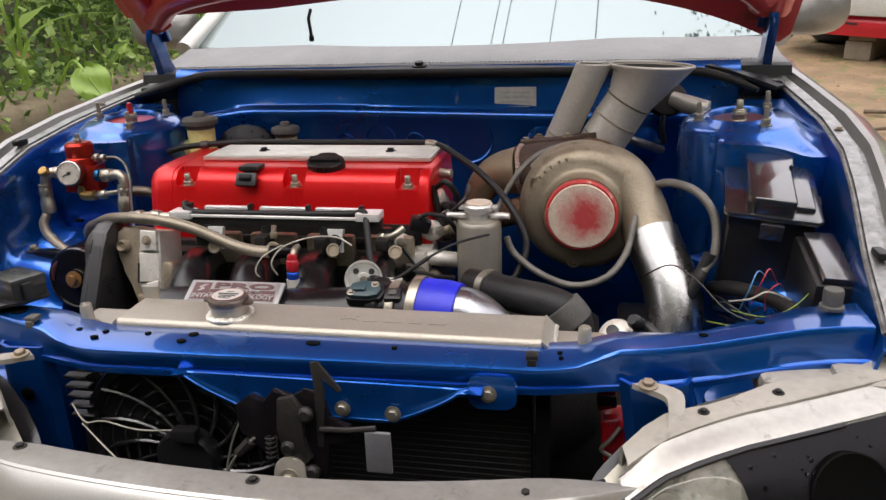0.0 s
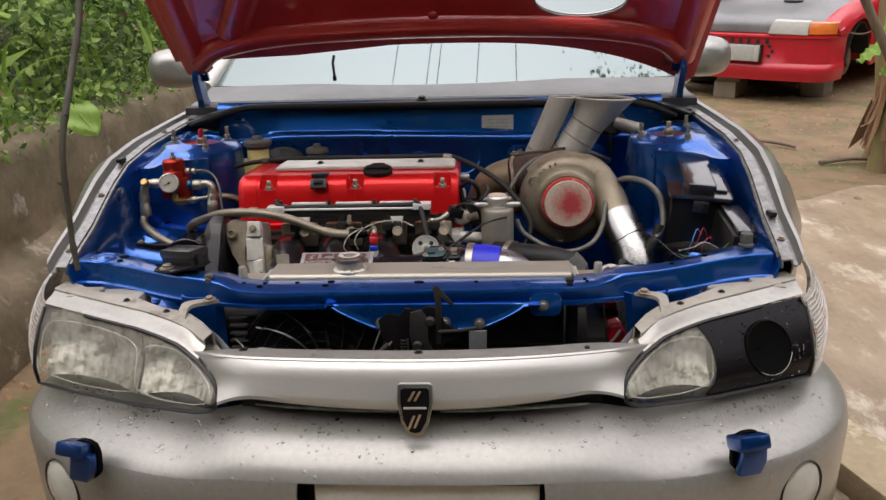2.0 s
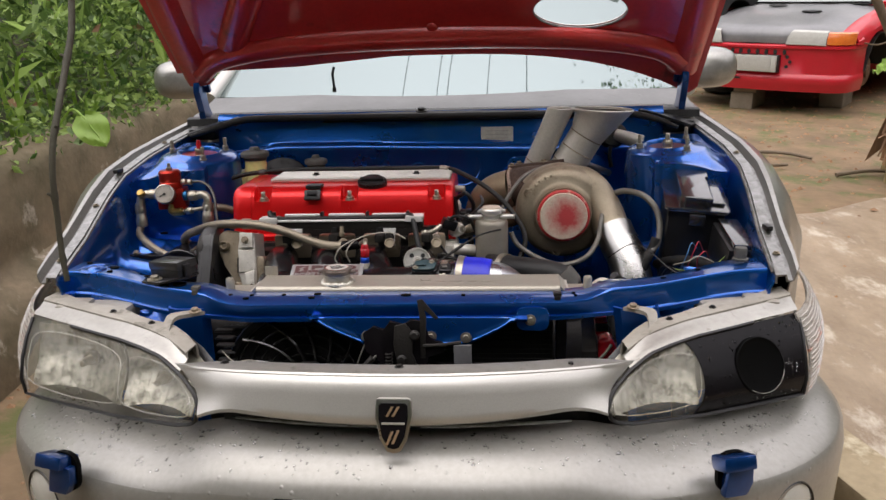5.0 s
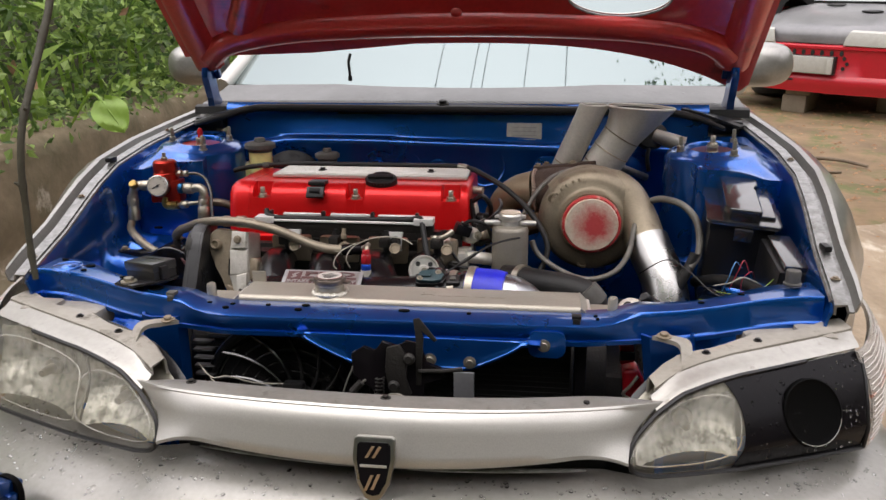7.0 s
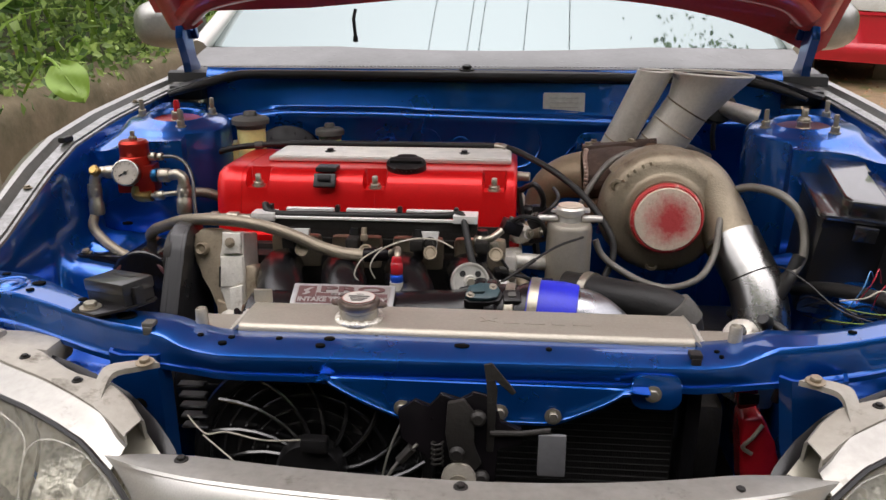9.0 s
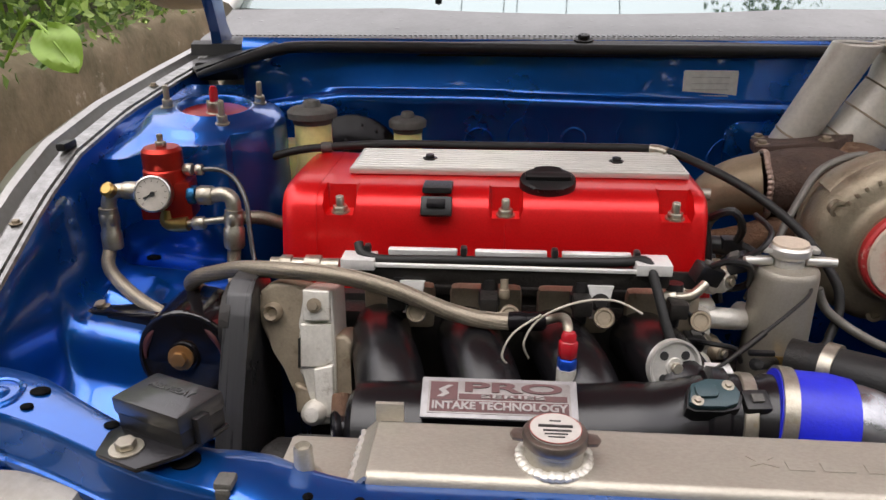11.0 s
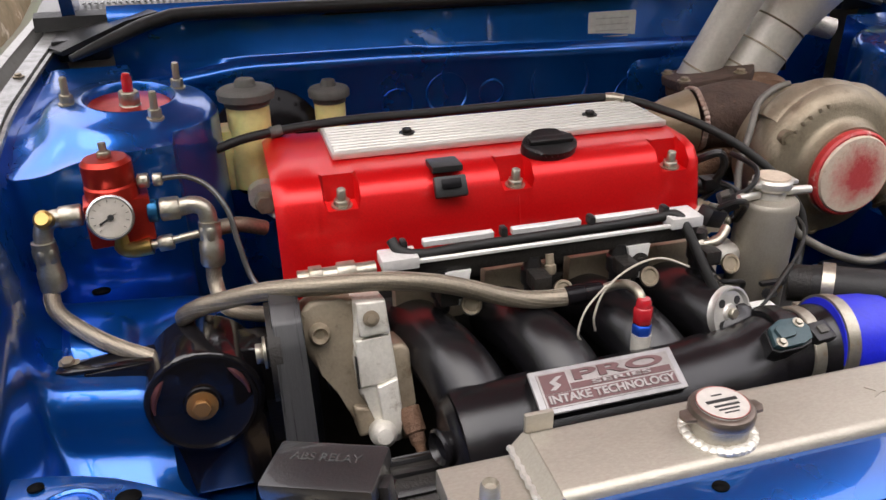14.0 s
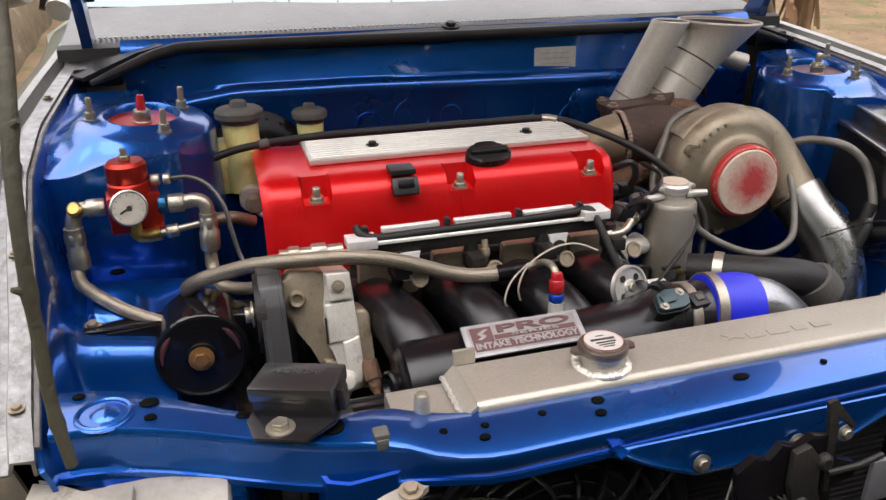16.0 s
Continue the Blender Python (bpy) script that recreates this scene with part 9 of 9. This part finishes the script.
def facing(n, along):
    """A turn whose z looks along n and whose y runs along the given way."""
    z = Vector(n).normalized()
    y = Vector(along)
    y = (y - z * y.dot(z)).normalized()
    return Matrix((y.cross(z), y, z)).transposed().to_4x4()


heart_leaf((-1.42, 1.93, 0.722), 0.140, facing((0.30, -0.75, 0.60), (0.55, 0.0, -1.0)), "taro_leaf", "broad pale green heart-shaped leaf over the wall")
heart_leaf((-1.75, 2.7, 0.70), 0.12, pose(0, 0, 0, -40, -10, 160), "taro_leaf", "small heart-shaped green leaf over the wall")
# branch that holds the bonnet open
stick = thing("prop_branch", "thin dark branch propping the bonnet", "branch", tuple(CAR @ Vector((-0.576, 0.29, 0.772))), car=False)
SP = spline([CAR @ Vector(p) for p in ((-0.566, 0.272, 0.772), (-0.570, 0.276, 0.82), (-0.568, 0.277, 0.88), (-0.565, 0.276, 0.94), (-0.561, 0.286, 1.0), (-0.557, 0.314, 1.06), (-0.560, 0.356, 1.12), (-0.560, 0.398, 1.20), (-0.57, 0.44, 1.36), (-0.575, 0.465, 1.58))], 5)
part("stem", tube(B(), SP, [0.0046 + 0.0016 * k / 45 + (0.0012 if k % 9 == 4 else 0.0) for k in range(len(SP))], 10), STICK, stick)
for k in (13, 22, 31):
    part("knot", tube(B(), [SP[k], SP[k] + Vector((0.008 * (-1) ** k, -0.006, 0.006))], [0.005, 0.002], 8), STICK, stick, "cut twig stub")
# banana plant
BP = Vector((2.50, 3.62, 0.0))
banana = thing("banana_plant", "banana plant with dry brown sheaths", "plant", BP, car=False)
STEMS = (Vector((0, 0, 0)), Vector((0.20, 0.10, 0)), Vector((0.38, -0.04, 0)), Vector((0.10, 0.26, 0)))
for k, off in enumerate(STEMS):
    q = BP + off
    part("trunk", tube(B(), [q + Vector((0, 0, -0.05)), q + Vector((0.0, 0, 0.3)), q + Vector((0.02 - 0.03 * k, 0.02, 0.9)), q + Vector((0.07 - 0.05 * k, 0.05, 2.0))], [0.085, 0.070, 0.060, 0.050], 18, smooth=5), STEM, banana, "green and brown fibrous trunk")
for k in range(84):
    a = rng.uniform(0, 6.28)
    top, bot = rng.uniform(0.25, 0.95), rng.uniform(0.0, 0.25)
    off = STEMS[k % 4]
    curl, sway = rng.uniform(0.3, 2.2), rng.uniform(-0.5, 0.5)
    wide = rng.uniform(0.010, 0.034)
    rows = []
    for j in range(10):
        f = j / 9
        rr = 0.062 + 0.016 * (1 - f) + 0.09 * max(0, f - 0.45) ** 1.5 * curl
        w = wide * (1 - 0.6 * f) + 0.006 * math.sin(f * 7 + k)
        z = top + (bot - top) * f
        b = a + sway * f
        c = BP + off + Vector((math.cos(b) * rr, math.sin(b) * rr, z))
        tang = Vector((-math.sin(b), math.cos(b), 0))
        rows.append([c - tang * w, c + Vector((math.cos(b), math.sin(b), 0)) * (0.010 + 0.006 * math.sin(f * 9 + k)), c + tang * w])
    part("dry_sheath", loft(B(), rows, 0.003), DRY_LEAF, banana, "curling dry sheath")


def banana_leaf(base, mid, tip, width):
    rows = []
    pts = spline([base, mid, tip], 9)
    for i, p in enumerate(pts):
        f = i / (len(pts) - 1)
        d = (pts[min(i + 1, len(pts) - 1)] - pts[max(i - 1, 0)]).normalized()
        sd = d.cross(Vector((0, 0, 1)))
        sd = (sd if sd.length > 0.1 else Vector((1, 0, 0))).normalized()
        nr = sd.cross(d)
        w = width * math.sin(math.pi * min(1, f * 0.92 + 0.04)) ** 0.55
        rows.append([p + sd * w * u - nr * abs(u) * w * 0.35 + nr * 0.012 * math.sin(i * 2.2 + u * 3) for u in (-1, -0.5, 0, 0.5, 1)])
    return loft(B(), rows, 0.0012)


part("leaf", banana_leaf(BP + Vector((0.00, -0.10, 1.55)), BP + Vector((-0.05, -0.22, 1.18)), BP + Vector((-0.11, -0.25, 0.74)), 0.11), BIG_LEAF, banana, "hanging green banana leaf")
part("leaf", banana_leaf(BP + Vector((0.02, -0.02, 1.3)), BP + Vector((-0.03, -0.05, 1.7)), BP + Vector((-0.25, -0.2, 2.0)), 0.12), BIG_LEAF, banana)
part("leaf", banana_leaf(BP + Vector((0.2, -0.15, 0.75)), BP + Vector((0.42, -0.25, 0.66)), BP + Vector((0.62, -0.3, 0.50)), 0.06), BIG_LEAF, banana)
part("leaf", banana_leaf(BP + Vector((0.0, -0.12, 0.66)), BP + Vector((-0.12, -0.20, 0.64)), BP + Vector((-0.22, -0.25, 0.57)), 0.06), BIG_LEAF, banana)
part("leaf", banana_leaf(Vector((2.36, 3.46, 1.35)), Vector((2.34, 3.40, 1.02)), Vector((2.30, 3.36, 0.66)), 0.085), BIG_LEAF, banana)
part("leaf", banana_leaf(Vector((2.33, 3.45, 0.73)), Vector((2.24, 3.40, 0.72)), Vector((2.14, 3.37, 0.64)), 0.055), BIG_LEAF, banana)
part("dry_leaf", banana_leaf(BP + Vector((0.05, -0.1, 0.5)), BP + Vector((0.12, -0.28, 0.42)), BP + Vector((0.10, -0.32, 0.02)), 0.035), DRY_LEAF, banana, "fallen dry leaf")
pole = thing("bamboo_pole", "dry bamboo pole leaning across the plant", "pole", (2.62, 3.22, 0), car=False)
pa, pb = Vector((1.60, 3.12, 1.66)), Vector((2.64, 3.24, -0.02))
part("cane", tube(B(), [pa + (pb - pa) * (k / 30) for k in range(31)], [0.020 + (0.0035 if k % 6 == 3 else 0.0) + 0.004 * k / 30 for k in range(31)], 12), BARK, pole)
for k in (0.25, 0.5, 0.75):
    q = pa + (pb - pa) * k
    part("twig", tube(B(), [q, q + Vector((-0.08, -0.02, -0.02)), q + Vector((-0.15, -0.03, -0.01))], [0.005, 0.003], 6, smooth=3), BARK, pole)

# red car on blocks
RC = Matrix.Translation((2.35, 6.07, -0.03)) @ pose(0, 0, 0, 0, 0, -41)
rcar = thing("red_car", "stripped red saloon with a grey bonnet on blocks", "car", (2.37, 6.05, 0), car=False)


def rsec(rows, thick=0.01):
    return loft(B(), [[RC @ Vector(p) for p in r] for r in rows], thick)


def rplan(x):
    return 0.09 * (x / 0.7) ** 2


# outline of the bumper from one wheel arch round the nose to the other
RXS = [-0.66 + 1.32 * k / 22 for k in range(23)]
RLINE = [(x, rplan(x)) for x in RXS]
CORNER_LINE = [(0.71, 0.108), (0.75, 0.140), (0.775, 0.185), (0.785, 0.26), (0.79, 0.36), (0.79, 0.44)]
RLINE = [(-x, y) for x, y in CORNER_LINE[::-1]] + RLINE + CORNER_LINE


def bumper_row(inset, z):
    return [(x * (1 - inset * 0.9), y + inset, z) for x, y in RLINE]


rb = part("bumper", rsec([bumper_row(i, z) for i, z in ((0.05, 0.592), (0.012, 0.590), (0.0, 0.580), (0.0, 0.560), (0.014, 0.553), (0.018, 0.500), (0.018, 0.350), (0.012, 0.342), (0.0, 0.330), (-0.006, 0.300), (0.0, 0.262), (0.010, 0.240), (0.016, 0.205), (0.07, 0.195))]), CAR_RED, rcar, "faded red bumper with a row of holes")
opening = part("intake", box(B(), (-0.03, rplan(0) + 0.004, 0.432), (0.56, 0.05, 0.145), 0.008, RC), INK_AND_GAPS, rb, "dark opening in the bumper")
part("pale_panel", box(B(), (-0.055, rplan(0) - 0.024, 0.432), (0.49, 0.02, 0.135), 0.006, RC), LABEL_GREY, opening, "pale grey board in the opening")
part("board_end", box(B(), (0.215, rplan(0.2) - 0.020, 0.432), (0.045, 0.055, 0.135), 0.006, RC), LABEL_GREY, opening)
# flat black discs stand for the shade in the vent holes
for k in range(10):
    x = -0.40 + 0.075 * k
    part("vent_hole", prism(B(), circle(0.016, 12, 0, 0, 1, 1.4), 0, 0.006, RC @ frame_to((x, rplan(x) + 0.012, 0.528), (0, -1, 0)), 0.001, 1), INK_AND_GAPS, rb)
for x, z in ((0.30, 0.490), (0.325, 0.450), (0.30, 0.410)):
    part("vent_hole", prism(B(), circle(0.015, 12), 0, 0.006, RC @ frame_to((x, rplan(x) + 0.014, z), (0, -1, 0)), 0.001, 1), INK_AND_GAPS, rb)
part("lip_slot", box(B(), (-0.12, rplan(0.1) - 0.006, 0.300), (0.09, 0.012, 0.016), 0.004, RC), INK_AND_GAPS, rb)


def bonnet_row(y, z, w, nose_x=0.0):
    out = []
    for k in range(25):
        u = -1 + k / 12
        x = w * u
        out.append((x, y + 0.11 * u * u + nose_x * max(0.0, abs(u) - 0.42), z - 0.030 * u * u - 0.02 * u ** 6 + 0.010 * math.exp(-((abs(u) - 0.55) / 0.10) ** 2)))
    return out


part("bonnet", rsec([bonnet_row(0.030, 0.600, 0.66, 0.10), bonnet_row(0.025, 0.655, 0.66, 0.10), bonnet_row(0.040, 0.690, 0.665, 0.09), bonnet_row(0.085, 0.718, 0.67, 0.05), bonnet_row(0.20, 0.748, 0.68), bonnet_row(0.45, 0.796, 0.69), bonnet_row(0.75, 0.843, 0.70), bonnet_row(1.05, 0.882, 0.71)]), PRIMER, rcar, "dull grey primed bonnet")
for x, y, z in ((0.24, 0.62, 0.822), (-0.16, 0.86, 0.862)):
    part("bonnet_duct", ring(prism(B(), circle(0.05, 20, 0, 0, 1.5, 0.6), 0, 0.012, RC @ Matrix.Translation((x, y, z)) @ pose(0, 0, 0, 9), 0.003), RC @ Matrix.Translation((x, y, z + 0.008)) @ pose(0, 0, 0, 9) @ Matrix.Diagonal((1.5, 0.6, 1, 1)), 0.053, 0.006, 24, 6), INK_AND_GAPS, rcar, "black oval bonnet duct")
for s in (-1, 1):
    lamp = part("headlight", rsec([[(s * x, rplan(x) + dy, z - 0.03 * max(0.0, x - 0.35)) for x in (0.28 + sh, 0.34 + sh * 0.5, 0.44, 0.52, 0.585)] for dy, z, sh in ((0.018, 0.596, 0.0), (0.004, 0.602, 0.0), (0.006, 0.650, 0.012), (0.024, 0.690, 0.03), (0.05, 0.702, 0.04))]), LABEL_GREY, rcar, "milky headlight")
    part("indicator", rsec([[(s * x, y + dy, z) for x, y in ((0.590, 0.066), (0.66, 0.086), (0.72, 0.115), (0.752, 0.150), (0.765, 0.19))] for dy, z in ((0.016, 0.596), (0.002, 0.602), (0.006, 0.640), (0.022, 0.676), (0.05, 0.684))]), AMBER, lamp, "amber indicator")
    arch = [(0.20, 0.690, 0.590), (0.30, 0.722, 0.585), (0.42, 0.752, 0.580), (0.50, 0.770, 0.630), (0.60, 0.788, 0.668), (0.74, 0.808, 0.684), (0.88, 0.826, 0.668), (0.98, 0.838, 0.63), (1.06, 0.846, 0.54), (1.10, 0.850, 0.30), (1.20, 0.862, 0.24)]
    part("wing", rsec([[(s * x, y, z) for x, z in ((0.66, zt), (0.72, zt + 0.004), (0.765, zt - 0.022), (0.79, zt - 0.075), (0.80, (zt + zb) / 2 - 0.02), (0.80, zb), (0.77, zb + 0.004))] for y, zt, zb in arch]), CAR_RED, rcar, "faded red front wing")
    part("arch_liner", rsec([[(s * 0.795, 0.45 + 0.62 * k / 12, 0.36 + 0.30 * math.sin(math.pi * k / 12) ** 0.6), (s * 0.50, 0.45 + 0.62 * k / 12, 0.36 + 0.30 * math.sin(math.pi * k / 12) ** 0.6)] for k in range(13)]), DARK_METAL, rcar)
    part("brake_hub", lathe(B(), [(0.0, 0.03), (0.05, 0.03), (0.055, 0.01), (0.12, 0.008), (0.125, 0.0), (0.12, -0.012), (0, -0.012)], RC @ frame_to((s * 0.70, 0.76, 0.32), (s, 0, 0)), 28), RUST, rcar, "rusty brake disc")
    part("door", rsec([[(s * x, y, z) for x, z in ((0.76, 0.875), (0.815, 0.75), (0.82, 0.5), (0.79, 0.25))] for y in (1.205, 2.2, 3.2, 3.9)]), CAR_RED, rcar)
    part("pillar", tube(B(), [RC @ Vector(p) for p in ((s * 0.70, 1.08, 0.87), (s * 0.61, 1.6, 1.18), (s * 0.55, 1.9, 1.30))], 0.03, 8, smooth=3), CAR_RED, rcar)
part("windscreen", rsec([[(x * w, y + 0.10 * (x / 0.7) ** 2, z) for x in (-0.68, -0.34, 0, 0.34, 0.68)] for y, z, w in ((1.02, 0.89, 1.0), (1.38, 1.12, 0.94), (1.78, 1.34, 0.85))], 0.006), GLASS_FAR, rcar, "dusty windscreen")
part("scuttle", rsec([[(x, 1.0 + dy + 0.10 * (x / 0.7) ** 2, z) for x in (-0.70, -0.35, 0, 0.35, 0.70)] for dy, z in ((0.0, 0.866), (0.05, 0.878), (0.09, 0.90))]), BLACK_PLASTIC, rcar)
part("body", box(B(), (0, 2.55, 0.55), (1.54, 2.6, 0.58), 0.1, RC), CAR_RED, rcar)
part("cabin", box(B(), (0, 2.7, 1.10), (1.12, 1.7, 0.46), 0.12, RC), GLASS_FAR, rcar)
part("engine_void", box(B(), (0, 0.72, 0.47), (0.95, 0.9, 0.28), 0.03, RC), DARK_METAL, rcar)
for x, y in ((-0.10, 0.26), (0.50, 0.75), (-0.55, 2.9), (0.55, 2.9)):
    for k in range(2):
        p = RC @ Vector((x + 0.01 * k, y, 0.085 + 0.15 * k))
        b = B()
        box(b, p, (0.20, 0.36, 0.148), 0.012, Matrix.Translation(p) @ pose(0, 0, 0, 0, 0, -35 + 4 * k) @ Matrix.Translation(-p))
        single("cement_block", b, BLOCK, "rough cement block under the red car", "block", tuple(p - Vector((0, 0, 0.075))), "support blocks", car=False)


def tyre(at, axis, label):
    ob = thing("scrap_tyre", label, "tyre", at, "scrap tyres", car=False)
    m = frame_to(at, axis)
    part("casing", lathe(B(), [(0.18, -0.08), (0.26, -0.10), (0.295, -0.07), (0.30, 0.0), (0.295, 0.07), (0.26, 0.10), (0.18, 0.08), (0.20, 0.0), (0.18, -0.08)], m, 36), RUBBER, ob)
    return ob


tyre((2.55, 7.2, 0.10), (0, 0, 1), "worn tyre lying on the ground")
tyre((2.53, 7.22, 0.30), (0.05, 0, 1), "worn tyre lying on another")
tyre((2.50, 7.15, 0.70), (0.5, -1, 0.2), "worn tyre leaning on the stack")

# cables and a bough overhead, mirrored in the windscreen
for x0, x1, h in ((-1.5, -0.2, 6.2), (-1.1, 0.3, 6.6), (-0.95, 0.5, 6.5), (-0.2, 0.9, 6.9), (0.7, 1.0, 6.1)):
    wire = thing("power_cable", "thin black power cable overhead", "cable", (x0, -3, h), "power cables", car=False)
    part("strand", tube(B(), [(x0 + (x1 - x0) * k / 14, -3 + 16 * k / 14, h - 0.9 * (1 - (k / 7 - 1) ** 2)) for k in range(15)], 0.0065, 6), RUBBER, wire)
leaf_cloud("overhead_bough", "leafy bough high above the yard", 900, lambda k: (2.8 + rng.normal() * 0.35, 4.2 + rng.normal() * 0.45, 5.7 + rng.normal() * 0.35), (0.05, 0.12), LEAVES_FAR)

for x, y, a, ln in ((1.75, 3.9, 20, 0.5), (2.05, 4.3, -35, 0.4), (1.6, 4.6, 70, 0.6), (2.35, 3.75, 10, 0.35), (2.9, 4.2, 50, 0.7)):
    z = ground_z(x, y) + 0.02
    d = Vector((math.cos(radians(a)), math.sin(radians(a)), 0)) * ln / 2
    c = Vector((x, y, z))
    single("fallen_stick", tube(B(), [c - d, c + Vector((0.02, 0.01, 0.012)), c + d], [0.014, 0.009], 8, smooth=4), BARK, "dry fallen stick on the earth", "stick", (x, y, z - 0.02), "fallen sticks", car=False)
